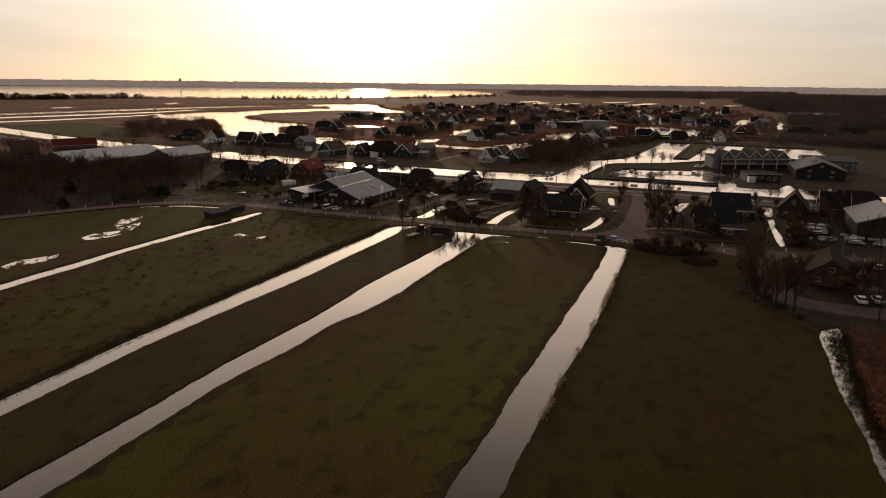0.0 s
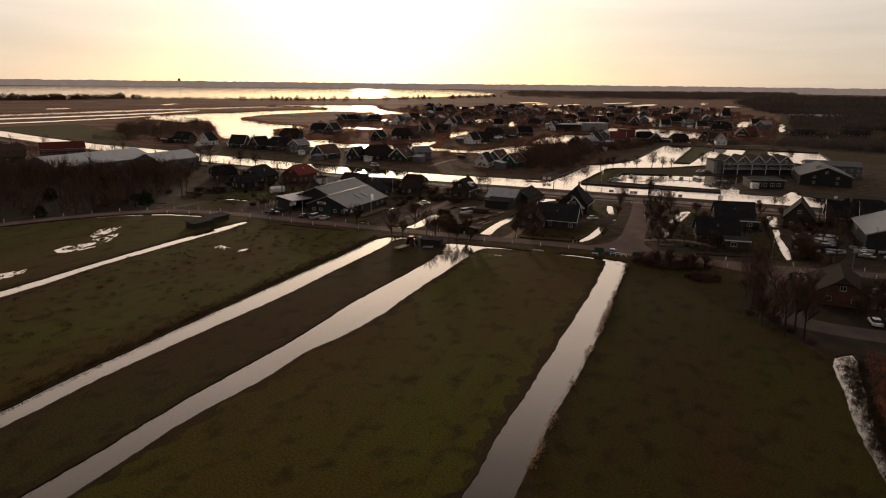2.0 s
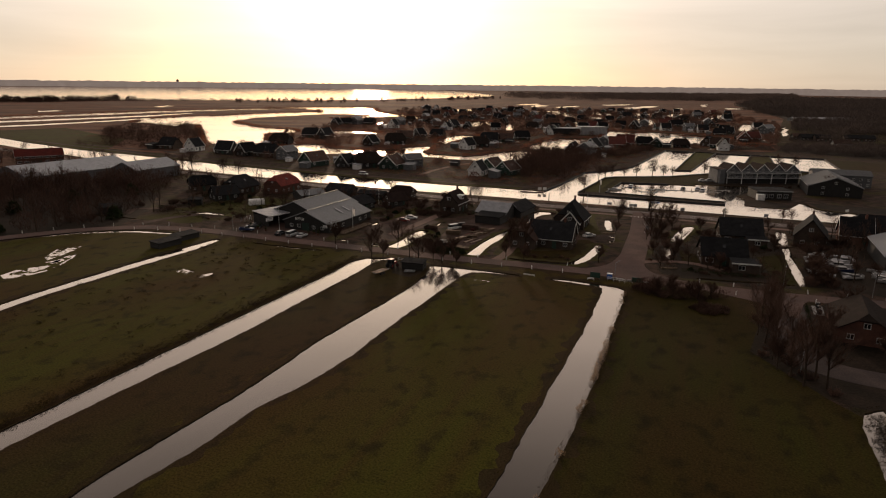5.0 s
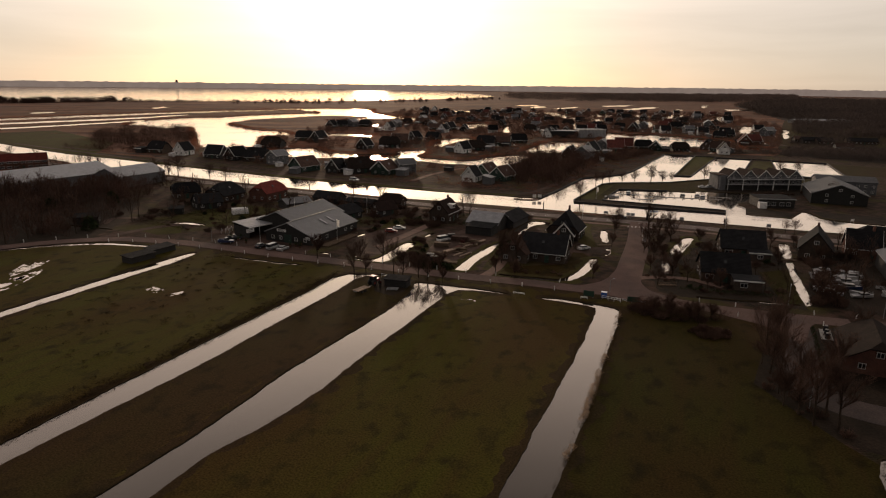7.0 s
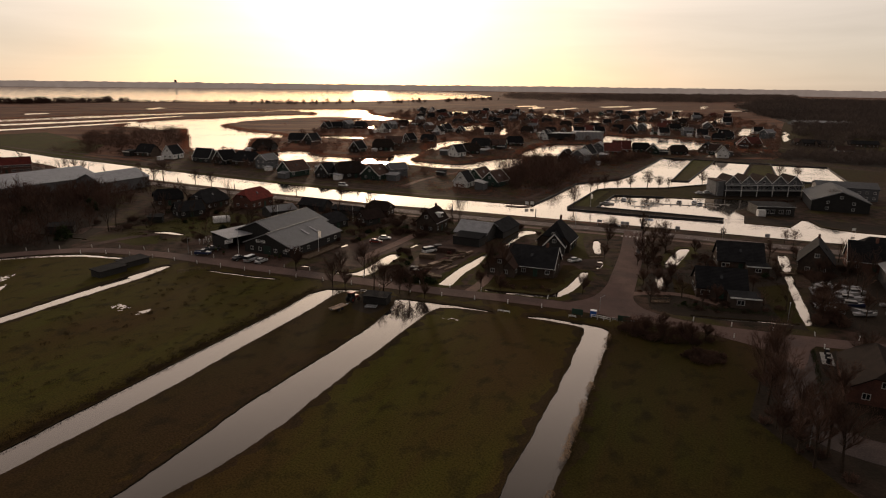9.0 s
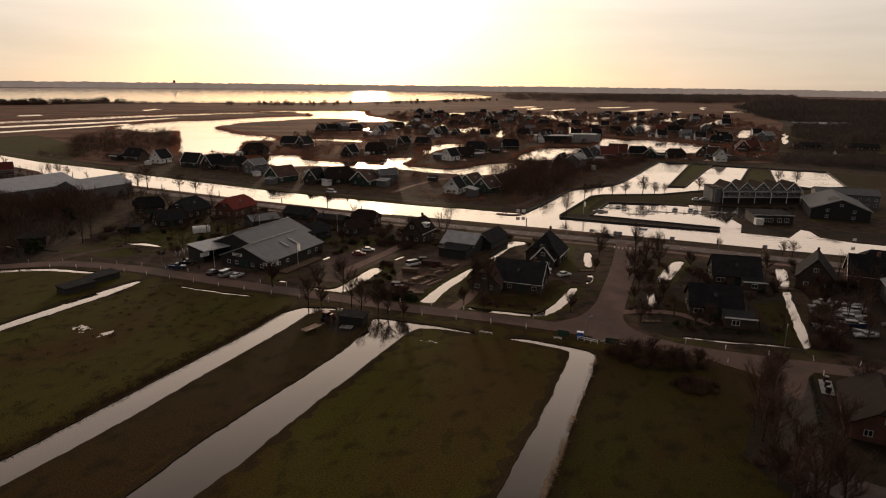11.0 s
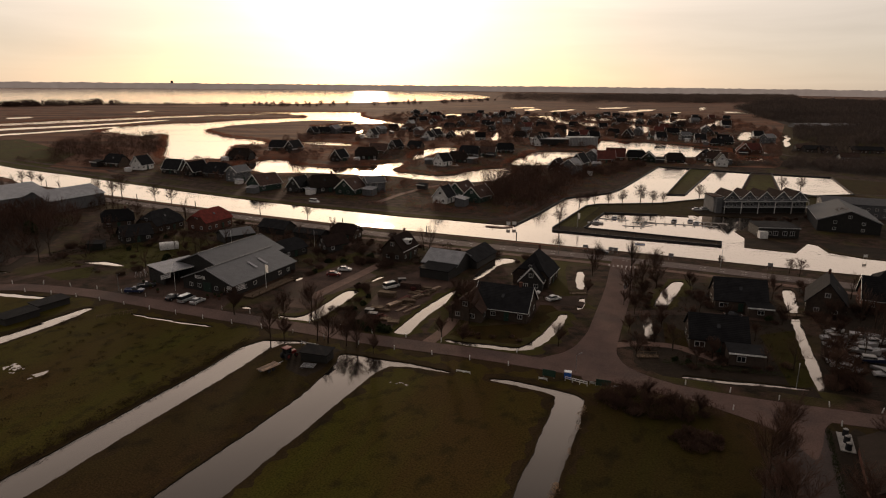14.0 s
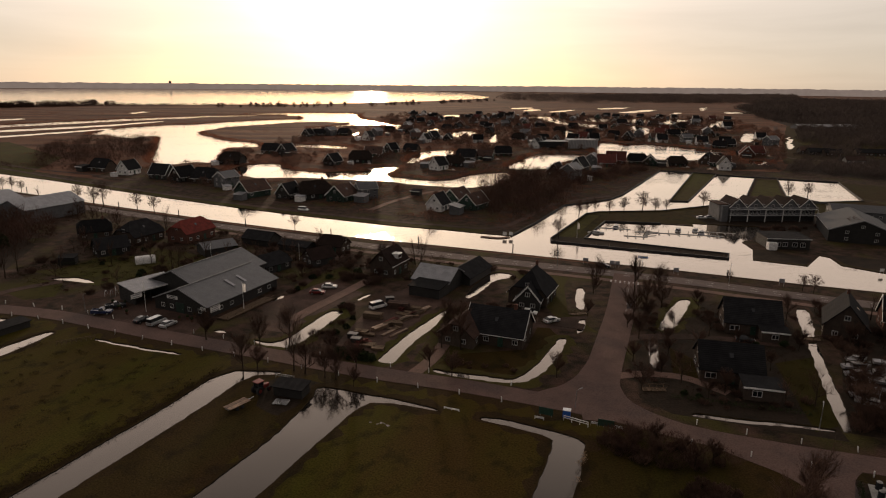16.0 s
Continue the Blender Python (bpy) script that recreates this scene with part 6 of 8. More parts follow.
scatter([(100, 178), (118, 212), (128, 240), (131, 236), (118, 205), (106, 178)], 9, BARE[3:], 0.6, 0.9, 3)
scatter([(100, 182), (132, 172), (150, 176), (150, 240), (128, 244), (120, 214)], 26, BARE[3:] + THIN, 0.5, 0.8, 3.0, "bare tree beside the boat yard", "trees round the boat yard")
scatter([(68, 192), (98, 182), (116, 220), (118, 242), (94, 246), (74, 214)], 16, BARE[3:] + THIN[2:], 0.5, 0.8, 3.4, "bare garden tree between two houses", "trees along the side road")
# gardens of the village
VILLAGE = [(-105, 262), (-100, 330), (-63, 330), (-12, 306), (28, 290), (36, 272), (20, 262), (4, 262), (-18, 262), (-24, 264), (-45, 268), (-62, 262), (-70, 245)]
scatter(VILLAGE, 46, THIN + BARE[4:], 0.5, 0.8, 4, "bare fruit tree in a garden", "garden trees")
scatter(VILLAGE, 90, SHRUBS * 3 + DARK[:1], 0.6, 1.2, 2.4, "shrub in a winter garden")
scatter([(-20, 240), (-6, 262), (6, 256), (10, 262), (2, 270), (-16, 268), (-22, 252)], 22, SHRUBS * 2 + DARK[2:], 0.7, 1.2, 2.0, "shrub in a winter garden")
scatter([(-8, 218), (-2, 236), (8, 246), (6, 232), (4, 212)], 16, SHRUBS * 2 + DARK[2:], 0.6, 1.0, 1.6, "shrub beside a ditch")
scatter([(4, 206), (13, 205), (13, 208), (5, 210)], 14, DARK[2:], 0.8, 1.1, 0.9, "clipped dark hedge bush")
scatter([(27, 203), (44, 200), (46, 203), (30, 206)], 7, SHRUBS[2:], 0.5, 0.8, 1.0, "low bush along a moat")
scatter([(26, 210), (30, 226), (38, 232), (50, 230), (54, 236), (46, 240), (30, 236)], 20, SHRUBS * 2 + DARK[2:], 0.6, 1.0, 1.8, "shrub round a farmhouse")
scatter([(28, 208), (34, 212), (36, 226), (28, 226)], 4, BARE, 0.7, 0.85, 3.5)
scatter([(36, 268), (50, 280), (70, 272), (56, 262)], 6, SHRUBS, 0.6, 0.9, 3)
scatter([(144, 336), (150, 344), (205, 344), (205, 338), (160, 332)], 12, SHRUBS * 2 + DARK[2:], 0.7, 1.1, 2.5, "shrub on the quay")
plant(BARE[1], (188, 320), 0.95)
scatter([(-330, 500), (-230, 440), (-130, 378), (-100, 362), (-100, 330), (-130, 330), (-220, 395), (-300, 450)], 22, THIN, 0.5, 0.85, 4, "bare tree near the canal road", "trees near the canal road")

def hedge(a, b, h, w, mat, label):
    """A clipped hedge: a rough core set with many small twigs or leaves."""
    d = math.dist(a, b)
    e = thing("hedge", label, "hedge", at(a, math.degrees(math.atan2(b[1] - a[1], b[0] - a[0]))), "garden hedges")
    V, F = [], []
    n = int(d * h * 26)
    for _ in range(n):
        x, y, z = rt.uniform(0, d), rt.uniform(-w / 2, w / 2), rt.uniform(0, h)
        p = Vector((x, y, z))
        spike(V, F, p, p + Vector((rt.gauss(0, 0.22), rt.gauss(0, 0.18), rt.uniform(0.05, 0.35))), 0.07)
    raw("foliage", V, F, mat, e)


for a, b, h, m, lab in (((-62, 262), (-54, 280), 1.4, TWIG, "clipped brown beech hedge in a garden"), ((-44, 270), (-34, 292), 1.5, TWIG, "clipped brown beech hedge in a garden"), ((-14, 262), (-2, 290), 1.4, TWIG, "clipped brown beech hedge in a garden"),
                        ((-104, 268), (-76, 282), 1.2, EVERGREEN, "dark evergreen garden hedge"), ((-96, 292), (-90, 306), 1.6, EVERGREEN, "dark evergreen garden hedge"), ((18, 262), (24, 276), 1.5, EVERGREEN, "dark evergreen garden hedge"),
                        ((5, 207.5), (13.5, 204.6), 1.0, EVERGREEN, "low dark hedge beside the road"), ((5, 208), (9, 222), 1.0, TWIG, "low brown hedge beside a yard"), ((80, 232), (92, 236), 1.3, TWIG, "brown hedge along a drive"),
                        ((72, 190), (96, 183.5), 0.8, EVERGREEN, "dark evergreen hedge before a house"), ((94, 214), (110, 210), 1.3, EVERGREEN, "dark evergreen hedge between houses"), ((92, 244), (116, 234), 1.4, TWIG, "brown hedge beside the cycle path"),
                        ((91.0, 163.2), (79.4, 138.4), 0.8, EVERGREEN, "low dark hedge along the parking lane"), ((28, 232), (36, 246), 1.3, TWIG, "brown hedge behind a farmhouse"), ((56, 228), (46, 230), 1.2, EVERGREEN, "dark hedge beside a drive"), ((-20, 262), (-30, 268), 1.4, EVERGREEN, "dark evergreen garden hedge"),
                        ((-56, 296), (-46, 318), 1.4, TWIG, "clipped brown beech hedge in a garden"), ((-28, 296), (-22, 310), 1.4, TWIG, "clipped brown beech hedge in a garden"), ((18, 280), (34, 272), 1.2, EVERGREEN, "dark evergreen garden hedge")):
    if dry(a) and dry(b):
        hedge(a, b, h, 0.8, m, lab)

# ---- far trees, scrub and reed, past counting ----
def tufts(name, label, spots, height, radius, per, width, mat, lean=0.5, category="scrub"):
    """Many fine blades or twigs round each spot, in one mesh."""
    g = np.random.default_rng(len(spots) * 7 + per)
    S = np.repeat(np.array(spots, float), per, axis=0)
    n = len(S)
    hh = np.repeat(height * g.uniform(0.6, 1.15, len(spots)), per)
    a, q = g.uniform(0, 2 * np.pi, n), np.sqrt(g.random(n))
    z = g.random(n)
    prof = np.sqrt(np.clip(1 - (2 * z - 0.85) ** 2, 0.08, 1))
    rr = q * radius * prof * hh / height
    base = np.stack([S[:, 0] + rr * np.cos(a), S[:, 1] + rr * np.sin(a), z * hh * 0.8], 1)
    d = np.stack([np.cos(a) * lean + g.normal(0, 0.35, n), np.sin(a) * lean + g.normal(0, 0.35, n), g.uniform(0.5, 1.2, n)], 1)
    d /= np.linalg.norm(d, axis=1)[:, None]
    ln = (hh * g.uniform(0.15, 0.4, n))[:, None]
    side = np.stack([g.normal(0, 1, n), g.normal(0, 1, n), g.normal(0, 0.3, n)], 1)
    side *= (width / np.linalg.norm(side, axis=1))[:, None]
    V = np.concatenate([base - side, base + side, base + d * ln], 0)
    F = [(i, i + n, i + 2 * n) for i in range(n)]
    me = bpy.data.meshes.new(name)
    me.from_pydata(V.tolist(), [], F)
    me.materials.append(mat)
    return tagged(new(name, me), label, category, kind="stuff")


def spots_in(poly, n, seed, keep=True):
    g = np.random.default_rng(seed)
    x0, x1 = min(p[0] for p in poly), max(p[0] for p in poly)
    y0, y1 = min(p[1] for p in poly), max(p[1] for p in poly)
    p = np.stack([g.uniform(x0, x1, n * 6), g.uniform(y0, y1, n * 6)], 1)
    ok = inside(poly, p[:, 0], p[:, 1])
    p = p[ok]
    if keep:
        p = p[~in_water(p[:, 0], p[:, 1])]
    return p[:n]


def low_shore(p, height, most=18.0, keep=0.15):
    """Thins out growth on the southern shores, where the water is kept open before the houses."""
    g = np.random.default_rng(len(p))
    d = p - np.array((28.0, 80.0))
    far = np.hypot(d[:, 0], d[:, 1])
    d = d / far[:, None]
    reach = np.minimum(most, height * far / 58.0)
    wet = np.zeros(len(p), bool)
    for f in (0.15, 0.4, 0.7, 1.0):
        q = p + d * (reach * f)[:, None]
        wet |= in_water(q[:, 0], q[:, 1])
    return p[~wet | (g.random(len(p)) < keep)]


def off_houses(p, pad=0.0):
    for x, y, r in FOOT:
        p = p[np.hypot(p[:, 0] - x, p[:, 1] - y) > r * 0.8 + pad]
    return p


TOWN_AREA = [(-209, 498), (-15.1, 369.9), (54.7, 329.0), (88, 385), (176, 521), (270, 534), (442, 856), (538, 1210), (256, 1291), (-69, 1248), (-125, 854), (-131, 649), (-174, 548)]
tufts("garden_scrub", "low brown winter shrubs between the town houses", low_shore(off_houses(spots_in(TOWN_AREA, 4200, 3), 0.5), 1.6), 1.5, 5.0, 60, 0.2, RUSSET)
tufts("garden_trees", "bare brown trees between the town houses", low_shore(off_houses(spots_in(TOWN_AREA, 700, 4), 1.0), 4.0, 26), 6.0, 3.8, 220, 0.13, TOWN_TWIG)
tufts("town_trees", "bare brown trees in the far part of the town", off_houses(spots_in([(-55, 1075), (-20, 728), (104, 672), (247, 758), (398, 895), (527, 1208), (252, 1270)], 420, 8), 0.5), 6.5, 5.0, 150, 0.24, TOWN_TWIG)
tufts("grove", "dense bare grove between canal and lagoon", off_houses(spots_in([(50, 440), (60, 480), (101, 488), (112, 462), (94, 418), (73, 362), (58, 346), (47, 362), (46.7, 390)], 190, 5), 0), 9, 4, 150, 0.07, SCRUB)
tufts("grove", "dense brown scrub along the canal bank", off_houses(spots_in([(97, 437), (168, 516), (171, 530), (150, 520), (112, 478)], 120, 15), 1.0), 4.5, 3.2, 90, 0.09, SCRUB)
tufts("grove", "dense bare scrub on a lagoon shore", spots_in([(-280, 557), (-311, 631), (-317, 696), (-276, 700), (-271, 754), (-205, 595), (-194, 536), (-218, 522), (-241, 502)], 260, 6), 8, 5, 90, 0.09, SCRUB)
tufts("grove", "dark trees by the canal track", spots_in([(-278, 517), (-212, 504), (-183, 484), (-202, 485), (-268, 503)], 40, 16), 4, 3, 60, 0.09, SCRUB)
tufts("far_wood", "dark bare woods in the distance", spots_in([(266, 516), (301, 562), (359, 553), (408, 544), (342, 462), (315, 488), (287, 501)], 260, 7), 6, 4.5, 80, 0.16, FAR_HAZED)
tufts("far_wood", "scattered bare trees round far fields", spots_in([(309, 588), (547, 1022), (653, 1076), (368, 593)], 150, 17), 9, 4, 120, 0.14, FAR_HAZED)
tufts("far_wood", "dark tree belts and gardens round far fields", spots_in([(376, 700), (470, 690), (700, 1000), (801, 1207), (650, 1181), (480, 900)], 330, 18), 9, 5.5, 110, 0.22, FAR_HAZED)
tufts("far_wood", "dark gardens beyond the harbour", off_houses(spots_in([(296, 569), (376, 700), (470, 691), (372, 540), (240, 517), (236, 532)], 420, 19), 0.5), 3.2, 4.0, 70, 0.14, FAR_HAZED)
tufts("far_wood", "hazy belt of distant woods", spots_in([(1040, 3420), (2080, 3900), (1250, 2300), (700, 2150), (560, 2750)], 1000, 20), 17, 26, 70, 1.1, DISTANT_HAZED)
tufts("far_wood", "dark bare woods in the distance", spots_in([(581, 1218), (827, 1646), (1135, 1464), (487, 644), (435, 705), (658, 1077), (574, 1091)], 1100, 9), 12, 9, 110, 0.32, FAR_HAZED)
tufts("far_wood", "dark bare woods in the distance", spots_in([(760, 1700), (1384, 2749), (1884, 2412), (998, 1291), (600, 1229)], 1100, 10), 16, 15, 90, 0.6, FAR_HAZED)
tufts("far_wood", "hazy wooded shore of the lake", spots_in([(226, 2479), (363, 3444), (1717, 3527), (1235, 2538), (390, 2017)], 520, 12), 15, 24, 60, 0.9, DISTANT_HAZED)
tufts("far_wood", "wooded near shore of the lake", spots_in([(-1300, 1300), (-894, 1412), (-773, 1575), (-720, 1590), (-860, 1380), (-1300, 1240)], 260, 13), 13, 8, 160, 0.4, SCRUB)
tufts("far_wood", "low dark scrub along the near shore of the lake", spots_in([(-1300, 1290), (-900, 1400), (-770, 1560), (-560, 1630), (-360, 1690), (-360, 1660), (-560, 1590), (-760, 1500), (-880, 1350), (-1300, 1230)], 420, 23), 6, 9, 60, 0.4, SCRUB)
tufts("far_wood", "scattered trees on the lake shore", spots_in([(-515, 1543), (-183, 1751), (198, 2390), (201, 2184), (-165, 1602), (-482, 1455)], 90, 14), 11, 4, 150, 0.3, SCRUB)


tufts("wood_interior", "dense bare undergrowth and branches of the west wood", off_houses(spots_in(WOOD_WEST, 420, 51), 0.5), 7.5, 3.0, 90, 0.07, SCRUB)
tufts("wood_interior", "dense bare belt of trees along the canal road", off_houses(spots_in([(-330, 470), (-235, 410), (-150, 362), (-110, 345), (-104, 330), (-140, 335), (-225, 385), (-320, 440)], 150, 52), 1.0), 5.5, 3.0, 80, 0.10, SCRUB)
tufts("wood_interior", "dense bare belt of trees behind the parking place", spots_in([(84, 116), (110, 103), (180, 118), (180, 140), (130, 124)], 160, 53), 7.0, 3.0, 90, 0.06, SCRUB)
tufts("wood_interior", "tall bare trees before the large hall", spots_in([(-250, 290), (-118, 300), (-118, 318), (-150, 336), (-175, 318), (-215, 330), (-250, 340)], 260, 57), 9.0, 3.2, 90, 0.09, SCRUB)
tufts("marsh_scrub", "patchy brown scrub on the marsh islands", off_houses(spots_in([(-263, 495), (79.6, 340.5), (176, 521), (270, 534), (789, 1520), (-73, 1438), (-789, 1271)], 5200, 54), 1), 0.9, 6.0, 22, 0.3, RUSSET)


def reeds(name, label, polys, every, height, per, width, mat, seed, side=0.6):
    """Reed along the shores."""
    g = np.random.default_rng(seed)
    out = []
    for p in polys:
        for a, b in zip(p, p[1:] + p[:1]):
            d = math.dist(a, b)
            for k in range(max(1, int(d / every))):
                t = g.random()
                c = (a[0] + (b[0] - a[0]) * t, a[1] + (b[1] - a[1]) * t)
                nx, ny = (b[1] - a[1]) / max(d, 1e-6), -(b[0] - a[0]) / max(d, 1e-6)
                o = g.uniform(0.2, side)
                for s in (o, -o):
                    q = (c[0] + nx * s, c[1] + ny * s)
                    out.append(q)
    out = np.array(out)
    out = out[~in_water(out[:, 0], out[:, 1])]
    if side > 2:
        out = low_shore(out, 1.5, 14.0, 0.25)
    return tufts(name, label, out, height, 0.5 if side < 2 else side * 0.6, per, width, mat, 0.25, "reed")


n0 = 1 + len(DITCHES) + len(PONDS)
reeds("reed_fringe", "dry reddish reed along the lagoon shores", waters[n0:n0 + len(LAGOONS) - 1], 0.9, 2.3, 20, 0.16, REED, 31, 6.0)
reeds("reed_fringe", "dry reed and sedge along the ditches", waters[1:6], 0.6, 0.55, 5, 0.05, GRASS_BLADES, 32, 0.7)
reeds("reed_fringe", "dry sedge round the village ponds", waters[11:11 + len(PONDS)], 0.9, 0.5, 3, 0.045, GRASS_BLADES, 33, 0.8)
line = fine_line([(13.2, 77.9), (18.1, 90.6), (22.8, 101.3), (27.5, 111.7), (37.1, 135.2), (45.8, 158.2), (50.4, 170)], 0.35)
pale = np.array([(x + rt.uniform(0.2, 1.0), y + rt.uniform(-0.3, 0.3)) for x, y in line if noise.noise(Vector((x / 4, y / 4, 1))) + 0.25 * math.sin(y / 9) > -0.02])
tufts("reed_bed", "bleached pale reed in clumps on the ditch side", pale, 1.0, 0.55, 26, 0.06, PALE_REED, 0.6, "reed")
tufts("reed_bed", "low brown sedge on the ditch side", np.array([(x + rt.uniform(0.1, 1.6), y) for x, y in line for _ in range(2)]), 0.45, 0.5, 6, 0.04, SEDGE, 0.5, "reed")
far_side = fine_line(DITCHES[1][:9], 0.3)
tufts("reed_bed", "ragged dark sedge along the ditch edge", np.array([(x - abs(rt.gauss(0, 1.1)), y) for x, y in far_side for _ in range(3)]), 0.7, 0.55, 9, 0.05, SEDGE, 0.5, "reed")
edge_lines = [fine_line(waters[k], 0.7) for k in (1, 2, 3, 4)]
rim = np.array([(x + rt.gauss(0, 0.5), y) for l in edge_lines for x, y in l])
tufts("reed_bed", "short dark sedge along the ditches", rim[~in_water(rim[:, 0], rim[:, 1])], 0.4, 0.4, 7, 0.04, SEDGE, 0.5, "reed")
tufts("reed_bed", "reddish brown reed bed beside a ditch", spots_in([(78.5, 115), (71.0, 101), (64, 87), (60.6, 80), (54, 62), (75, 60), (104, 98)], 2400, 35), 1.7, 0.8, 16, 0.035, REED, 0.2, "reed")
# dead reed set three deep; the dark mass also stands in for reflections
weed = np.array([(x + rt.gauss(1.2, 1.0), y + rt.gauss(0, 0.5)) for x, y in fine_line([(53, 64), (56, 71), (60.5, 84), (64.5, 93), (73, 112)], 0.22)])
tufts("water_weed", "dead reed and weed standing in a ditch, thickened to darken its water", np.concatenate([weed, weed + (0.6, 0.1), weed - (0.5, 0.15)]), 1.1, 0.55, 26, 0.04, SEDGE, 0.5, "reed")
tufts("thicket", "dense bare thicket beside the road junction", spots_in([(53, 175.5), (61, 178.5), (73, 172.5), (76, 168), (66, 167), (54, 170)], 75, 36), 2.6, 1.6, 90, 0.035, SCRUB, 0.5)
tufts("grass_tufts", "dark tussocks of rough grass on the fields", spots_in([(-150, 60), (-100, 140), (-66, 214), (-20, 203), (-18, 190), (-62, 90), (-95, 10)], 520, 36), 0.6, 1.1, 44, 0.08, SEDGE, 0.5, "grass")
tufts("grass_tufts", "rough grass along the ditch edge", spots_in([(-60, 96), (-55.4, 108), (-46.6, 131), (-33, 163.4), (-20, 195), (-23, 195), (-36, 163), (-49.5, 131), (-59, 108), (-64, 96)], 700, 37), 0.6, 0.7, 16, 0.06, SEDGE, 0.5, "grass")
tufts("grass_tufts", "fine uneven grass on the meadows", spots_in([(-40, 60), (0, 170), (30, 184), (46, 174), (10, 92), (-10, 40), (-60, 0)], 2200, 38), 0.22, 0.4, 5, 0.04, GRASS_BLADES, 0.5, "grass")
tufts("grass_tufts", "fine uneven grass on the meadows", spots_in([(15, 60), (54, 168), (74, 150), (66, 137), (70, 112), (40, 40), (10, 30)], 2000, 39), 0.22, 0.4, 5, 0.04, GRASS_BLADES, 0.5, "grass")
tufts("grass_tufts", "verge grass along the road", spots_in([(-140, 203), (-103, 226), (-57, 214), (-9, 201), (33, 187), (50, 181), (48, 178), (33, 184), (-9, 197), (-57, 210), (-103, 222), (-138, 199)], 900, 40), 0.35, 0.4, 6, 0.045, GRASS_BLADES, 0.5, "grass")


# ---- vehicles ----
def car(label, c, rz, paint, kind="car", group=""):
    """A parked car: body, glasshouse, wheels and lamps; it faces its own +x."""
    e = thing("car" if kind != "van" else "van", label, "car" if kind != "van" else "van", at(c, rz), group)
    L, W = (4.3, 1.76) if kind == "car" else (4.9, 1.9)
    H = 1.45 if kind == "car" else 1.95
    b = bmesh.new()
    if kind == "car":
        side = [(-L / 2, 0.3), (L / 2, 0.3), (L / 2, 0.62), (L / 2 - 0.25, 0.78), (L * 0.22, 0.92), (-L / 2 + 0.2, 0.95), (-L / 2, 0.8)]
    elif kind == "van":
        side = [(-L / 2, 0.3), (L / 2, 0.3), (L / 2, 0.8), (L * 0.3, 1.1), (-L / 2, 1.1)]
    else:
        side = [(-L / 2, 0.4), (L / 2, 0.4), (L / 2, 0.95), (L * 0.15, 1.05), (-L / 2, 1.0)]
    prism(b, side, -W / 2, W / 2)
    bmesh.ops.recalc_face_normals(b, faces=b.faces)
    bmesh.ops.bevel(b, geom=b.edges[:], offset=0.06, segments=1, affect="EDGES")
    body = link("body", b, paint, e)
    g = bmesh.new()
    lo, hi = (0.9, H) if kind == "car" else (1.05, H if kind == "van" else 1.75)
    xa, xb, ta, tb = {"car": (-L / 2 + 0.35, L * 0.26, -L * 0.26, L * 0.06), "van": (-L / 2 + 0.02, L * 0.34, -L / 2 + 0.15, L * 0.2), "pickup": (-0.5, L * 0.2, -0.35, L * 0.08)}[kind]
    lov = [g.verts.new((x, s * (W / 2 - 0.05), lo)) for x, s in ((xa, -1), (xb, -1), (xb, 1), (xa, 1))]
    hiv = [g.verts.new((x, s * (W / 2 - 0.24), hi - 0.06)) for x, s in ((ta, -1), (tb, -1), (tb, 1), (ta, 1))]
    g.faces.new(hiv)
    for i in range(4):
        j = (i + 1) % 4
        g.faces.new((lov[i], lov[j], hiv[j], hiv[i]))
    bmesh.ops.recalc_face_normals(g, faces=g.faces)
    link("glasshouse", g, GLASS, body)
    r = bmesh.new()
    box(r, ((ta + tb) / 2, 0, hi - 0.03), (tb - ta + 0.08, W - 0.44, 0.07), 0, 0.02)
    link("roof", r, paint, body)
    for x in (-L * 0.31, L * 0.31):
        for s in (-1, 1):
            w = bmesh.new()
            rod(w, (x, s * (W / 2 - 0.2), 0.33), (x, s * (W / 2 + 0.01), 0.33), 0.33, 0.33, 12)
            t = link("wheel", w, BLACK, e)
            h = bmesh.new()
            rod(h, (x, s * (W / 2), 0.33), (x, s * (W / 2 + 0.03), 0.33), 0.19, 0.17, 10)
            link("rim", h, STEEL, t)
    for s in (-1, 1):
        l = bmesh.new()
        box(l, (L / 2 - 0.04, s * (W / 2 - 0.3), 0.68), (0.1, 0.36, 0.14))
        link("headlight", l, WHITE, e)
        l = bmesh.new()
        box(l, (-L / 2 + 0.02, s * (W / 2 - 0.25), 0.78), (0.08, 0.2, 0.22))
        link("tail_light", l, RED, e)
    if kind == "pickup":
        k = bmesh.new()
        for s in (-1, 1):
            box(k, (-1.5, s * (W / 2 - 0.06), 1.1), (1.8, 0.08, 0.3))
        box(k, (-L / 2 + 0.05, 0, 1.1), (0.08, W - 0.1, 0.3))
        link("load_bed", k, paint, e)
    return e


SILVER = plain("silver_car_paint", (0.45, 0.46, 0.47), 0.3, 0.4)
CAR_DARK = plain("dark_car_paint", (0.03, 0.032, 0.036), 0.25, 0.2)
car("silver van parked before the barn", (-41.9, 225.5), 66, SILVER, "van", "cars at the barn")
car("dark car parked before the barn", (-46.1, 226.9), 66, CAR_DARK, "car", "cars at the barn")
car("silver car parked before the barn", (-38.5, 224.1), 66, SILVER, "car", "cars at the barn")
car("dark blue pickup beside the road", (-58.6, 231.8), 8, HULL_BLUE, "pickup")
car("dark pickup in the barn yard", (-57.4, 236.4), 30, CAR_DARK, "pickup")
car("white car beside a garden path", (55.6, 229.2), 30, WHITE)
car("white car half hidden behind a farmhouse", (50.6, 234.7), -20, WHITE)
car("red car in a back garden", (-7.1, 249.4), 0, RED)
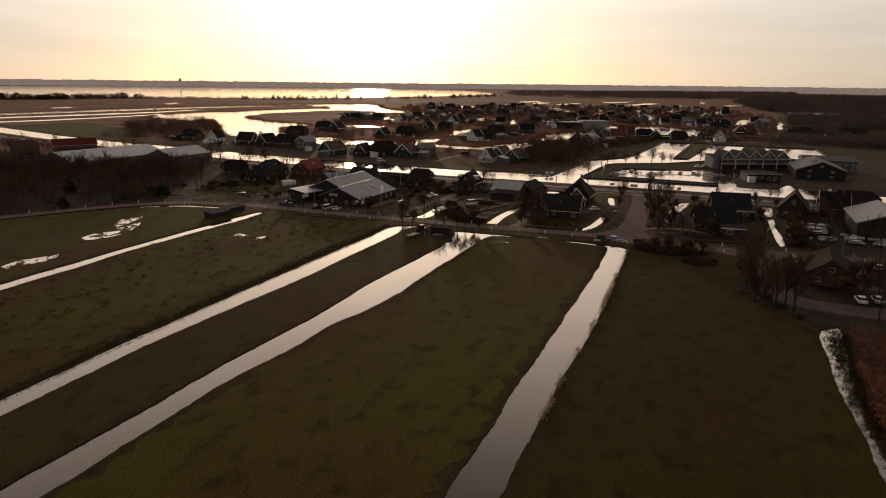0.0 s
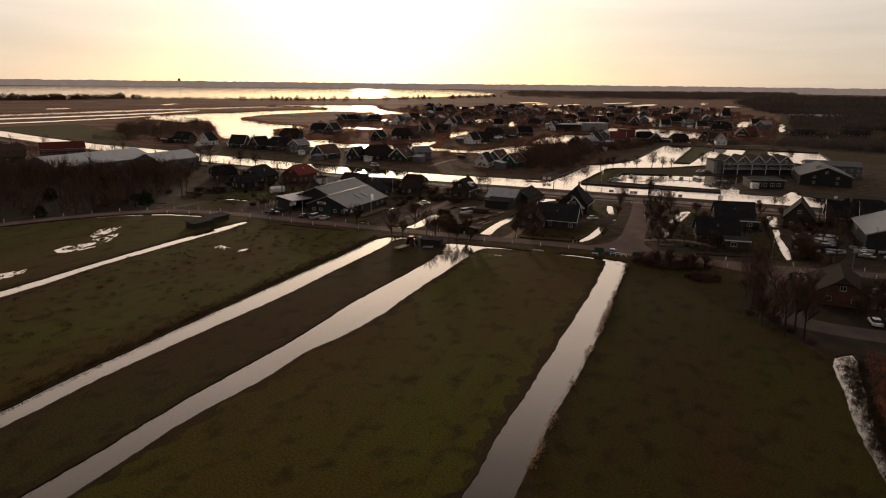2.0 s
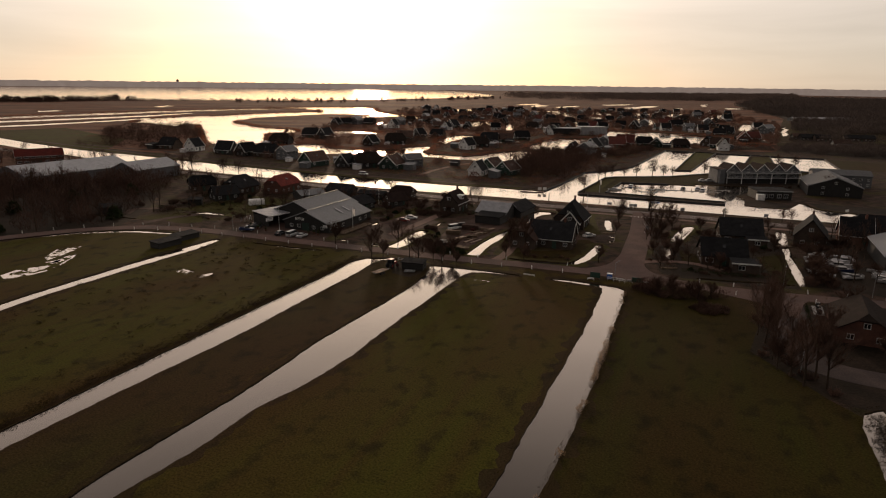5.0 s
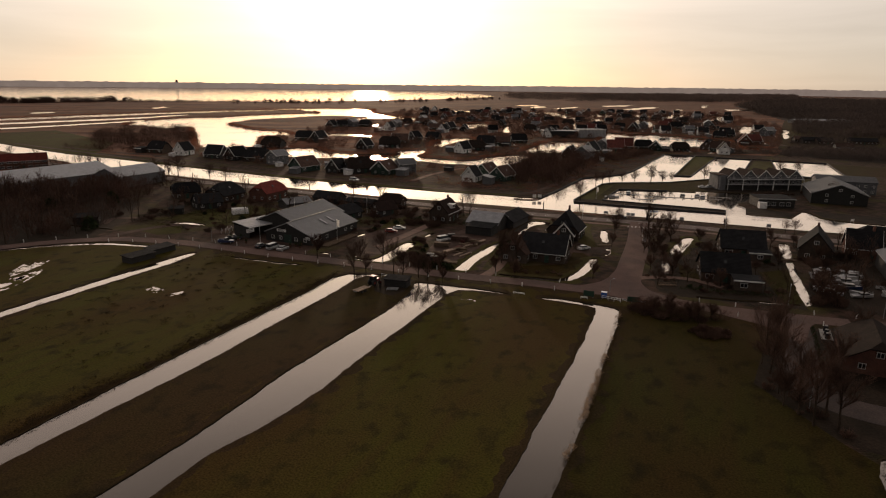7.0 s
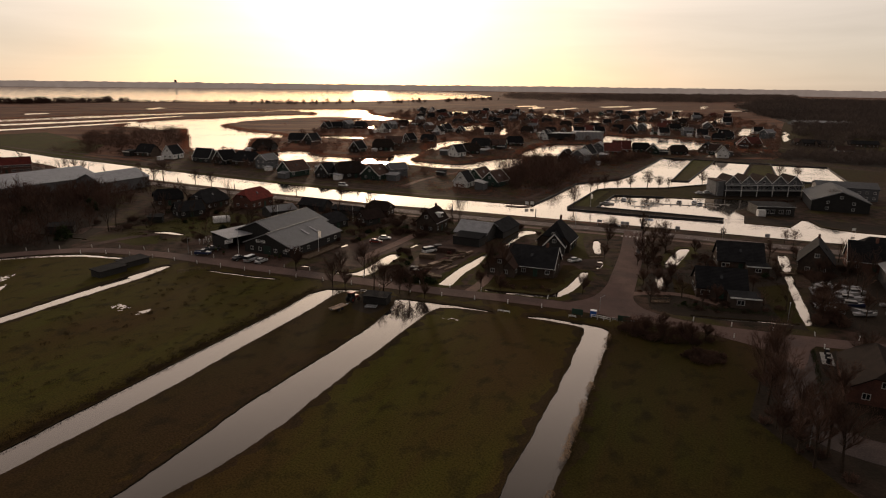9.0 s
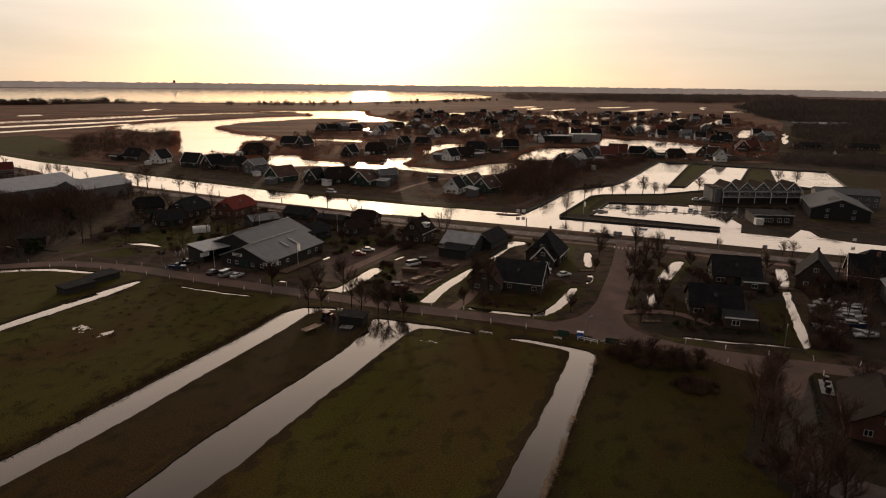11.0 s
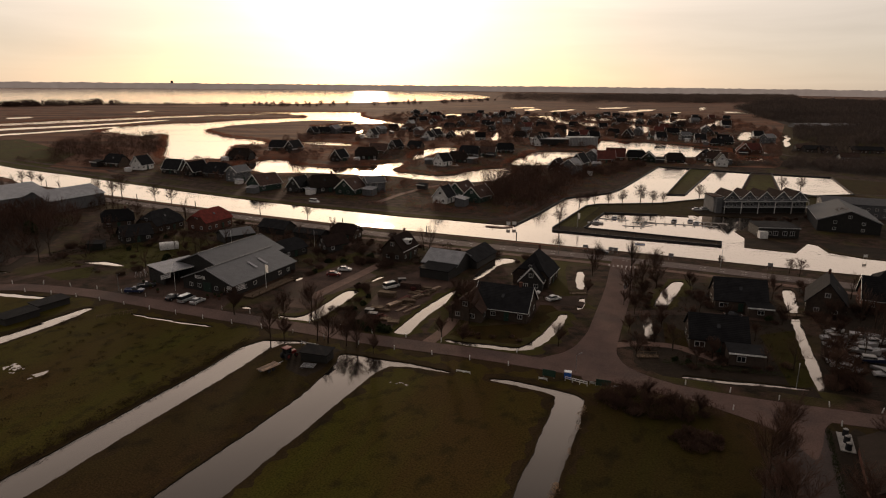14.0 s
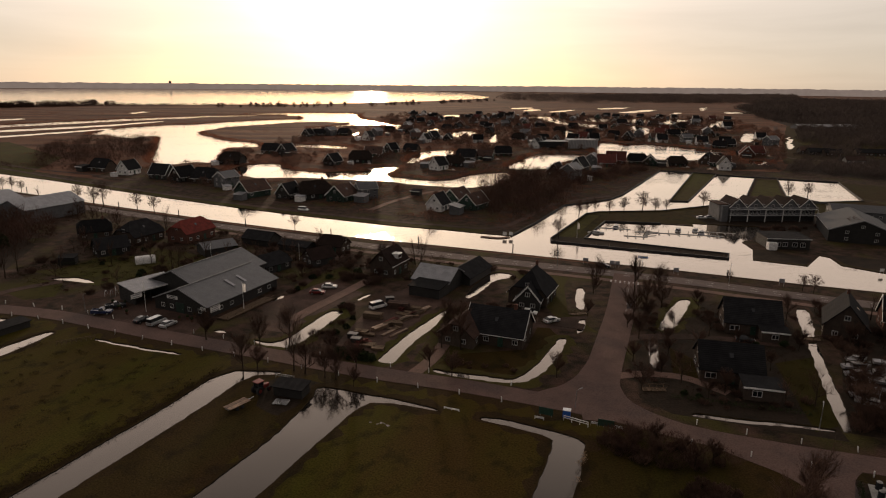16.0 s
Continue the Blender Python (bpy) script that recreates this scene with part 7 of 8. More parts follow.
car("white car in a back garden", (-4.6, 254.5), 0, WHITE)
car("dark car under a carport between houses", (98.9, 217.7), -14, CAR_DARK)
car("dark car on the canal road", (80.8, 278.9), -22, CAR_DARK)
car("white car on the quay", (144, 358), 0, WHITE)
car("grey car on the quay", (148, 359), 0, SILVER)
car("white van on the far canal lane", (-36.4, 367.5), -22, WHITE, "van")
for k, (c, r) in enumerate((((90.4, 129.6), 70), ((94.1, 129.7), 70), ((103.4, 148.6), 20), ((111.7, 154.7), 20), ((104.2, 141.9), 20))):
    car(("white car on the parking place", "silver car on the parking place", "dark car on the parking place")[k % 3], c, r, (WHITE, SILVER, CAR_DARK)[k % 3], "car", "cars on the parking place")
car("dark car on the far quay", (202, 366), 10, CAR_DARK)


def tractor(c, rz):
    e = thing("tractor", "small red tractor with a cab beside the ditch", "tractor", at(c, rz))
    b = bmesh.new()
    box(b, (0.9, 0, 1.05), (1.8, 0.8, 0.7), 0, 0.08)
    link("bonnet", b, RED, e)
    b = bmesh.new()
    for x in (-1.1, 0.1):
        for s in (-0.65, 0.65):
            box(b, (x, s, 1.75), (0.09, 0.09, 1.3))
    box(b, (-0.5, 0, 0.95), (1.5, 1.2, 0.4), 0, 0.04)
    link("cab", b, BLACK, e)
    b = bmesh.new()
    box(b, (-0.5, 0, 1.75), (1.1, 1.2, 1.0))
    link("cab_glass", b, GLASS, e)
    b = bmesh.new()
    box(b, (-0.5, 0, 2.45), (1.7, 1.6, 0.16), 0, 0.05)
    link("cab_roof", b, RED, e, "red cab roof")
    for x, r, w in ((-0.9, 0.75, 0.42), (1.3, 0.48, 0.3)):
        for s in (-1, 1):
            t = bmesh.new()
            rod(t, (x, s * 0.75 - w / 2, r), (x, s * 0.75 + w / 2, r), r, r, 14)
            ty = link("wheel", t, BLACK, e)
            h = bmesh.new()
            rod(h, (x, s * (0.76 + w / 2) - 0.02, r), (x, s * (0.76 + w / 2) + 0.02, r), r * 0.5, r * 0.45, 10)
            link("rim", h, RED, ty)
    return e


tractor((-6.6, 190.8), 55)
tr = thing("trailer", "flat farm trailer with a weathered plank bed", "trailer", at((-9.2, 184.6), 55))
for k in range(8):
    b = bmesh.new()
    box(b, (0, -0.88 + k * 0.25, 0.85), (4.6, 0.23, 0.07))
    link("plank", b, PALE_WOOD, tr)
b = bmesh.new()
box(b, (0, 0, 0.72), (4.6, 0.9, 0.16))
box(b, (2.9, 0, 0.65), (1.6, 0.12, 0.12))
link("chassis", b, STEEL, tr)
for x in (-0.7, 0.4):
    for s in (-1, 1):
        w = bmesh.new()
        rod(w, (x, s * 0.8, 0.34), (x, s * 1.0, 0.34), 0.34, 0.34, 12)
        link("wheel", w, BLACK, tr)
hv = thing("harrow", "rusty farm harrow lying on the grass", "farm tool", at((-1.6, 186.2), -10))
b = bmesh.new()
for k in range(6):
    box(b, (0, -0.9 + 0.36 * k, 0.45), (2.8, 0.08, 0.08))
for x in (-1.3, 0, 1.3):
    box(b, (x, 0, 0.4), (0.1, 2.0, 0.1))
link("frame", b, STEEL, hv)
for k in range(10):
    t = bmesh.new()
    rod(t, (-1.2 + 0.27 * k, -0.8 + 0.18 * k, 0.4), (-1.25 + 0.27 * k, -0.8 + 0.18 * k, 0.0), 0.03, 0.012, 4)
    link("tine", t, STEEL, hv)


# ---- boats ----
def boat(label, c, rz, L, W, hull, cabin=True, z=0.0, group="", cover=None):
    e = thing("boat", label, "boat", at(c, rz, z), group)
    b = bmesh.new()
    rows = []
    for k in range(9):
        t = k / 8
        w = W / 2 * (1 - max(0, (t - 0.45) / 0.55) ** 2.2) * (0.86 + 0.14 * min(1, t * 4))
        sh = 0.95 + 0.35 * t * t
        x = -L / 2 + t * L
        rows.append([b.verts.new(p) for p in ((x, -w, sh), (x, -w * 0.85, 0.45), (x * 0.96, 0, 0.02 + 0.5 * max(0, t - 0.75)), (x, w * 0.85, 0.45), (x, w, sh))])
    for r, q in zip(rows, rows[1:]):
        for i in range(4):
            b.faces.new((r[i], r[i + 1], q[i + 1], q[i]))
    b.faces.new(rows[0])
    bmesh.ops.remove_doubles(b, verts=b.verts, dist=0.01)
    bmesh.ops.recalc_face_normals(b, faces=b.faces)
    link("hull", b, hull, e)
    d = bmesh.new()
    dv = []
    for k in range(9):
        t = k / 8
        w = (W / 2 * (1 - max(0, (t - 0.45) / 0.55) ** 2.2) * (0.86 + 0.14 * min(1, t * 4))) * 0.97
        dv.append([d.verts.new((-L / 2 + t * L, s * w, 0.88 + 0.35 * t * t)) for s in (-1, 1)])
    for r, q in zip(dv, dv[1:]):
        d.faces.new((r[0], r[1], q[1], q[0]))
    bmesh.ops.remove_doubles(d, verts=d.verts, dist=0.01)
    link("deck", d, GREY if cover is None else cover, e)
    if cabin:
        k = bmesh.new()
        box(k, (L * 0.02, 0, 1.25), (L * 0.38, W * 0.68, 0.75), 0, 0.1)
        cb = link("cabin", k, BOAT_WHITE, e)
        p = bmesh.new()
        box(p, (L * 0.02, 0, 1.32), (L * 0.385, W * 0.7, 0.26))
        link("window", p, GLASS, cb)
        rl = bmesh.new()
        rod(rl, (L * 0.25, -W * 0.3, 1.6), (L * 0.46, 0, 1.8), 0.025, 0.025, 4)
        rod(rl, (L * 0.25, W * 0.3, 1.6), (L * 0.46, 0, 1.8), 0.025, 0.025, 4)
        for x, y in ((0.25, -0.3), (0.25, 0.3), (0.36, -0.15), (0.36, 0.15)):
            rod(rl, (x * L, y * W, 1.0), (x * L, y * W, 1.7), 0.02, 0.02, 4)
        link("railing", rl, STEEL, e)
    return e


BOATS = [boat("white motor boat stored on land", (118, 196), -24, 6.5, 2.4, BOAT_WHITE, group="boats in the yard"), boat("open white boat stored on land", (120.5, 200), -24, 5.6, 2.1, BOAT_WHITE, False, group="boats in the yard"),
         boat("navy boat with a white deck stored on land", (116, 191.5), -20, 6.8, 2.4, HULL_BLUE, group="boats in the yard"), boat("covered boat with a grey tarpaulin stored on land", (124, 205), -24, 6.0, 2.2, BOAT_WHITE, False, group="boats in the yard", cover=GREY)]
rb = random.Random(9)
spots = [(118 + 0.914 * a * 7.2 + 0.407 * b, 190 - 0.407 * a * 7.2 + 0.914 * b) for a in range(-1, 4) for b in (-6, -2.6, 0.8, 4.4, 8, 12, 16.5)]
for x, y in spots:
    x, y = x + rb.uniform(-0.8, 0.8), y + rb.uniform(-0.4, 0.4)
    if all(math.dist((x, y), q) > 3.0 for q in ((118, 196), (120.5, 200), (116, 191.5), (124, 205))) and rb.random() < 0.8 and x - 0.42 * (y - 180) > 104 and not any(math.dist((x, y), f[:2]) < f[2] + 2 for f in FOOT) and dry((x, y), 2.5):
        o = copy_thing(rb.choice(BOATS), at((x, y), -24 + rb.uniform(-30, 30) + rb.choice((0, 180))))
        o.scale = [rb.uniform(0.7, 0.95)] * 3
for c, r in (((125, 334), 66), ((132, 334), 66), ((133, 330), 66), ((100.7, 339.3), 70), ((89.9, 328.5), -20)):
    copy_thing(BOATS[rb.randrange(3)], at(c, r, -0.85))

# ---- marina jetties ----
def jetty(c, rz, L, W, posts):
    e = thing("jetty", "narrow wooden jetty with mooring posts", "jetty", at(c, rz), "jetties of the marina")
    b = bmesh.new()
    box(b, (0, 0, -0.12), (L, W, 0.09), 0, 0.01)
    link("deck", b, CONCRETE, e)
    for k in range(posts):
        p = bmesh.new()
        x = -L / 2 + (k + 0.5) * L / posts
        rod(p, (x, W / 2 + 0.1, -1.4), (x, W / 2 + 0.1, 1.0), 0.11, 0.10, 6)
        link("post", p, WOOD, e)
    for k in range(posts):
        f = bmesh.new()
        box(f, (-L / 2 + (k + 0.5) * L / posts, -W / 2 - 1.6, -0.14), (0.4, 3.2, 0.08))
        link("finger", f, CONCRETE, e)
    return e


jetty((123, 328), -12, 34, 1.3, 9)
jetty((110.4, 328.3), 66, 12, 1.2, 4)
jetty((99.0, 337.0), -14, 14, 1.2, 5)
jetty((104.3, 323.2), -14, 9, 1.2, 3)
jetty((141, 331), -14, 12, 1.2, 4)
jetty((256, 656), -25, 60, 2, 12)
for k in range(13):
    c = (71.5 + 4.6 * k, 313.6 - 1.62 * k)
    p = bmesh.new()
    rod(p, (0, 0, -1.4), (0, 0, 0.9), 0.11, 0.09, 6)
    o = link("mooring_post", p, WOOD)
    o.location = (*c, 0)
    tagged(o, "short dark timber mooring post on the harbour dam", "post", "mooring posts on the dam")

# mooring posts, boards and marks along the canal
for k, c in enumerate(((-190, 407), (-156, 384), (-122, 367), (-87.3, 349.9), (-53.2, 333.5), (-15.0, 316.4), (19.2, 303.9), (52.9, 294.9), (116.7, 267.1))):
    p = bmesh.new()
    h = 3.0 if k < 8 else 2.4
    rod(p, (0, 0, -1.4), (0, 0, h), 0.2, 0.18, 8)
    rod(p, (0, 0, h), (0, 0, h + 0.12), 0.23, 0.2, 8)
    o = link("mooring_post", p, BOARD_BLACK)
    o.location = (c[0], c[1] + 1.2, 0)
    tagged(o, "tall black mooring post in the canal edge", "post", "mooring posts along the canal")


def board(name, label, c, rz, w, h, z, mat, legs=2, category="sign"):
    e = thing(name, label, category, at(c, rz))
    b = bmesh.new()
    box(b, (0, 0, z + h / 2), (w, 0.06, h), 0, 0.01)
    link("panel", b, mat, e)
    for k in range(legs):
        p = bmesh.new()
        x = 0 if legs == 1 else (k / (legs - 1) - 0.5) * w * 0.8
        rod(p, (x, 0.06, 0), (x, 0.06, z + h), 0.04, 0.04, 6)
        link("post", p, STEEL, e)
    return e


board("canal_sign", "white square canal sign", (52.2, 319.2), -20, 1.6, 1.3, 0.8, WHITE)
board("canal_sign", "white square canal sign", (54.6, 319.3), -20, 1.6, 1.3, 0.8, WHITE)
board("canal_sign", "dark canal sign seen from behind", (83.6, 279.0), -20, 1.5, 1.2, 1.0, GREY)
board("canal_sign", "dark canal sign seen from behind", (85.1, 278.4), -20, 1.5, 1.2, 1.0, GREY)
board("canal_sign", "dark canal sign seen from behind", (101.8, 271.4), -20, 1.6, 1.2, 1.0, GREY)
board("canal_sign", "dark canal sign seen from behind", (129.7, 260.8), -20, 1.5, 1.2, 1.0, GREY)
board("canal_sign", "dark canal sign seen from behind", (75.7, 282.7), -20, 1.8, 1.0, 1.0, GREY)
board("information_board", "dark green notice board on the dam", (46.9, 182.6), -22, 2.6, 1.4, 0.3, DKGREEN)
board("information_board", "dark green notice board by the road", (56.8, 178.9), -18, 2.8, 1.3, 0.2, DKGREEN)
board("warning_board", "white triangle board seen from behind", (77.5, 238.0), 20, 1.3, 1.5, 0.6, GREY)
board("sale_board", "small white sign board on a lawn", (168.3, 273.6), 5, 1.5, 0.9, 1.0, WHITE)
ns = thing("bridge_sign", "white and blue banded boards on the canal", "sign", at((95.6, 285.5), -22))
for z, m in ((1.3, WHITE), (1.65, BLUE), (2.0, WHITE)):
    b = bmesh.new()
    box(b, (0, 0, z), (3.4, 0.08, 0.3))
    link("plank", b, m, ns)
b = bmesh.new()
rod(b, (0, 0.1, -1.2), (0, 0.1, 3.2), 0.07)
link("post", b, STEEL, ns)

# a ladder mast beside the junction
mast = thing("signal_mast", "dark signal mast on the canal bank", "mast", at((90.1, 276.0), -22))
b = bmesh.new()
box(b, (0, 0, 1.4), (0.7, 0.5, 2.8), 0, 0.04)
link("cabinet", b, CAR_DARK, mast)
b = bmesh.new()
rod(b, (0, 0, 2.7), (0, 0, 4.2), 0.08)
link("pole", b, STEEL, mast)


def street_lamp(c, rz, h=5.6, label="slim grey street lamp beside the road"):
    e = thing("street_lamp", label, "street lamp", at(c, rz), "street lamps")
    b = bmesh.new()
    rod(b, (0, 0, 0), (0, 0, h), 0.075, 0.05, 8)
    rod(b, (0, 0, h), (0.7, 0, h + 0.35), 0.04, 0.035, 6)
    link("pole", b, STEEL, e)
    b = bmesh.new()
    box(b, (0.95, 0, h + 0.4), (0.6, 0.2, 0.12), 0, 0.03, -12)
    link("lamp_head", b, GREY, e)


street_lamp((70.8, 128.1), 25, 5.0)
street_lamp((-63.7, 233.3), -30, 4.6, "slim pale street lamp beside the barn yard")
street_lamp((94.1, 179.0), 60, 4.4)
street_lamp((52.9, 185.8), 20, 3.4, "slim lamp post at the junction")
street_lamp((110.9, 170.0), 120, 5.0)
street_lamp((65.3, 277.1), -110, 6.0, "slim lamp post on the canal road")
street_lamp((114.7, 262.5), -110, 6.0, "slim lamp post on the canal road")


def flagpole(c, h, label, flag=True, rz=0.0):
    e = thing("flagpole", label, "flagpole", at(c, rz))
    b = bmesh.new()
    rod(b, (0, 0, 0), (0, 0, h), 0.07, 0.04, 8)
    rod(b, (0, 0, h), (0, 0, h + 0.1), 0.08, 0.05, 8)
    link("pole", b, WHITE, e)
    if flag:
        b = bmesh.new()
        prev = None
        for k in range(6):
            x, y = 0.05 + 0.16 * k, 0.06 * math.sin(k * 1.9)
            cur = [b.verts.new((x, y, z - 0.05 * k)) for z in (h - 0.1, h - 2.3)]
            if prev:
                b.faces.new((prev[0], cur[0], cur[1], prev[1]))
            prev = cur
        bmesh.ops.solidify(b, geom=b.faces[:], thickness=0.012)
        link("flag", b, WHITE, e)


flagpole((-23.6, 235.6), 7.4, "white flagpole with a hanging white banner by the barn")
flagpole((-48.2, 233.7), 8.2, "bare white flagpole beside the barn", False)
flagpole((-47.4, 279.1), 6.5, "white flagpole in a garden", False)
flagpole((80.3, 319.4), 6.0, "flagpole with a white pennant on the harbour dam")
flagpole((-19.5, 282.8), 6.0, "bare pole between houses", False)

# bins, rails, crates at the junction
bb = thing("waste_container", "blue waste container beside the road", "container", at((50.6, 182.4), -18))
b = bmesh.new()
box(b, (0, 0, 0.75), (1.35, 1.0, 1.3), 0, 0.05)
link("body", b, BLUE, bb)
b = bmesh.new()
box(b, (0, 0.02, 1.45), (1.45, 1.1, 0.12), 0, 0.03)
link("lid", b, SILVER, bb, "pale lid")
for x in (-0.5, 0.5):
    w = bmesh.new()
    rod(w, (x, -0.3, 0.1), (x, 0.3, 0.1), 0.1, 0.1, 8)
    link("wheel", w, BLACK, bb)


def rail_fence(c0, c1, h, n, label, mat):
    e = thing("rail_fence", label, "fence", at(c0, math.degrees(math.atan2(c1[1] - c0[1], c1[0] - c0[0]))))
    d = math.dist(c0, c1)
    for k in range(n + 1):
        p = bmesh.new()
        box(p, (k * d / n, 0, h / 2), (0.1, 0.1, h))
        link("post", p, mat, e)
    for z in (h - 0.06, h * 0.55):
        r = bmesh.new()
        box(r, (d / 2, 0, z), (d, 0.07, 0.12))
        link("rail", r, mat, e)


rail_fence((49.9, 181.3), (53.7, 179.0), 1.0, 3, "white railing on a culvert", WHITE)
rail_fence((54.4, 179.8), (59.5, 178.0), 0.7, 5, "pale railing beside the road", STEEL)
rail_fence((28.6, 184.9), (31.3, 183.9), 0.5, 2, "low white rail beside a ditch", WHITE)
rail_fence((-5.4, 197.1), (-1.4, 195.6), 1.0, 3, "steel gate rail over a ditch", STEEL)
rail_fence((-58.3, 211.7), (-51.6, 215.7), 1.0, 8, "weathered wooden field fence with two rails", WOOD)
rail_fence((44.8, 181.7), (46.3, 181.2), 0.6, 1, "short white rail beside a notice board", WHITE)
for c, r in (((93.2, 162.1), 30), ((92.1, 159.9), 30), ((91.1, 157.8), 30)):
    e = thing("underground_bin", "dark waste bin with a white lid on a concrete slab", "bin", at(c, r), "bins on the parking place")
    b = bmesh.new()
    rod(b, (0, 0, 0.02), (0, 0, 1.25), 0.5, 0.46, 12)
    link("body", b, CAR_DARK, e)
    b = bmesh.new()
    rod(b, (0, 0, 1.25), (0, 0, 1.4), 0.42, 0.25, 12)
    link("lid", b, CONCRETE, e)

b = bmesh.new()
box(b, (92.1, 160.0, 0.06), (2.2, 6.4, 0.1), -25, 0.02)
tagged(link("concrete_slab", b, CONCRETE), "pale concrete slab under the waste bins", "slab")

# white marker posts on both verges
road_s = smooth(ROAD, False, 2)
marks = []
for off in (3.5, -3.6):
    dist, nxt = 0.0, 2.0
    for a, b in zip(road_s, road_s[1:]):
        d = Vector((b[0] - a[0], b[1] - a[1]))
        while nxt < dist + d.length:
            m = Vector(a) + d.normalized() * (nxt - dist) + Vector((-d.y, d.x)).normalized() * off
            if -170 < m.x < 120 and not (46 < m.x < 66) and dry(m, 0.4):
                marks.append(m)
            nxt += 8.5
        dist += d.length
proto = None
for m in marks:
    if proto is None:
        b = bmesh.new()
        box(b, (0, 0, 0.5), (0.16, 0.16, 1.0), 0, 0.02)
        box(b, (0, 0, 1.02), (0.17, 0.17, 0.05))
        proto = tagged(link("marker_post", b, WHITE), "short white wooden marker post on the verge", "post", "marker posts along the road")
        proto.location = (m.x, m.y, 0)
    else:
        o = copy_thing(proto, at((m.x, m.y), 15))
        o.rotation_euler = (radians(rt.gauss(0, 4)), radians(rt.gauss(0, 4)), 0.3)

# the timber yard
def stack(label, c, rz, L, W, n, mat):
    e = thing("timber_stack", label, "timber", at(c, rz), "stacks in the timber yard")
    for k in range(n):
        for j in range(3):
            b = bmesh.new()
            box(b, (rt.uniform(-0.15, 0.15), (j - 1) * W / 3, 0.15 + 0.28 * k), (L * rt.uniform(0.9, 1.0), W / 3 - 0.05, 0.22), rt.uniform(-1.5, 1.5))
            link("beam", b, mat, e)


for c, r, L, W, n, m in (((13.0, 223.6), 50, 4.5, 1.6, 3, PALE_WOOD), ((15.6, 221.5), 55, 6, 0.9, 1, PALE_WOOD), ((17.7, 220.9), 55, 7, 0.6, 1, PALE_WOOD), ((10.6, 230.8), -15, 5, 2, 5, WOOD), ((16.5, 238.4), -15, 6, 2.2, 6, TILE_BROWN),
                         ((19.8, 231.4), 50, 6, 1.4, 2, PALE_WOOD), ((18.1, 229.0), 50, 5.5, 1.0, 2, WOOD), ((21.9, 233.9), 50, 5, 1.2, 2, WOOD), ((11.2, 213.3), -10, 4, 2, 2, WOOD), ((13.7, 211.5), -10, 3, 2, 2, WOOD),
                         ((15.2, 226.3), 40, 4, 1.4, 3, WOOD), ((23.6, 237.3), 50, 4, 1.2, 2, PALE_WOOD), ((9.0, 220.6), -15, 3.5, 2, 3, WOOD)):
    stack("weathered stack of beams in a timber yard", c, r, L, W, n, m)
ry = random.Random(33)
for k in range(16):
    u, v = ry.uniform(0, 1), ry.uniform(-1, 1)
    c = (9.5 + 12 * u + 3.4 * v, 211 + 27 * u - 1.4 * v)
    if dry(c, 1.2):
        stack(*ry.choice((("low stack of reddish planks in a timber yard", c, 50 + ry.uniform(-20, 20), ry.uniform(2.5, 5), ry.uniform(0.8, 1.6), ry.randrange(1, 4), TILE_MAROON),
                          ("low stack of grey planks in a timber yard", c, -20 + ry.uniform(-20, 20), ry.uniform(2, 4), ry.uniform(0.8, 1.6), ry.randrange(1, 4), WOOD))))
car("pale delivery van in the timber yard", (11.2, 238.3), 40, WHITE, "van")
for c, r, lab in (((7.3, 217.9), -15, "dark crate with a pale lid in the yard"), ((8.4, 215.2), -15, "dark crate with a pale lid in the yard"), ((13.8, 243.8), 10, "pale crate in the yard")):
    e = thing("crate", lab, "crate", at(c, r))
    b = bmesh.new()
    box(b, (0, 0, 0.55), (2.2, 1.5, 1.1), 0, 0.03)
    link("body", b, BOARD_BLACK, e)
    b = bmesh.new()
    box(b, (0, 0, 1.16), (2.3, 1.6, 0.1), 0, 0.02)
    link("lid", b, CONCRETE, e)

# the pale round-topped garden tent and scrap beside the barn
e = thing("storage_tent", "white round-topped storage tent on a lawn", "tent", at((-69.0, 279.0), 28))
b = bmesh.new()
pr = [(-1.6, 0)] + [(-1.6 * math.cos(math.pi * k / 8), 1.2 + 1.2 * math.sin(math.pi * k / 8)) for k in range(9)] + [(1.6, 0)]
prism(b, pr, -3, 3)
bmesh.ops.recalc_face_normals(b, faces=b.faces)
bmesh.ops.rotate(b, verts=b.verts, cent=(0, 0, 0), matrix=Matrix.Rotation(radians(-90), 3, "Z"))
link("cover", b, WHITE, e)
b = bmesh.new()
box(b, (3.03, 0, 1.0), (0.05, 1.8, 2.0))
link("entrance", b, CAR_DARK, e)


def arches(c, rz, label):
    e = thing("hoop_frame", label, "frame", at(c, rz))
    for k in range(3):
        b = bmesh.new()
        for i in range(8):
            a0, a1 = math.pi * i / 8, math.pi * (i + 1) / 8
            rod(b, (k * 1.4, -1.1 * math.cos(a0), 1.4 * math.sin(a0)), (k * 1.4, -1.1 * math.cos(a1), 1.4 * math.sin(a1)), 0.06, 0.06, 5)
        link("hoop", b, SILVER, e)


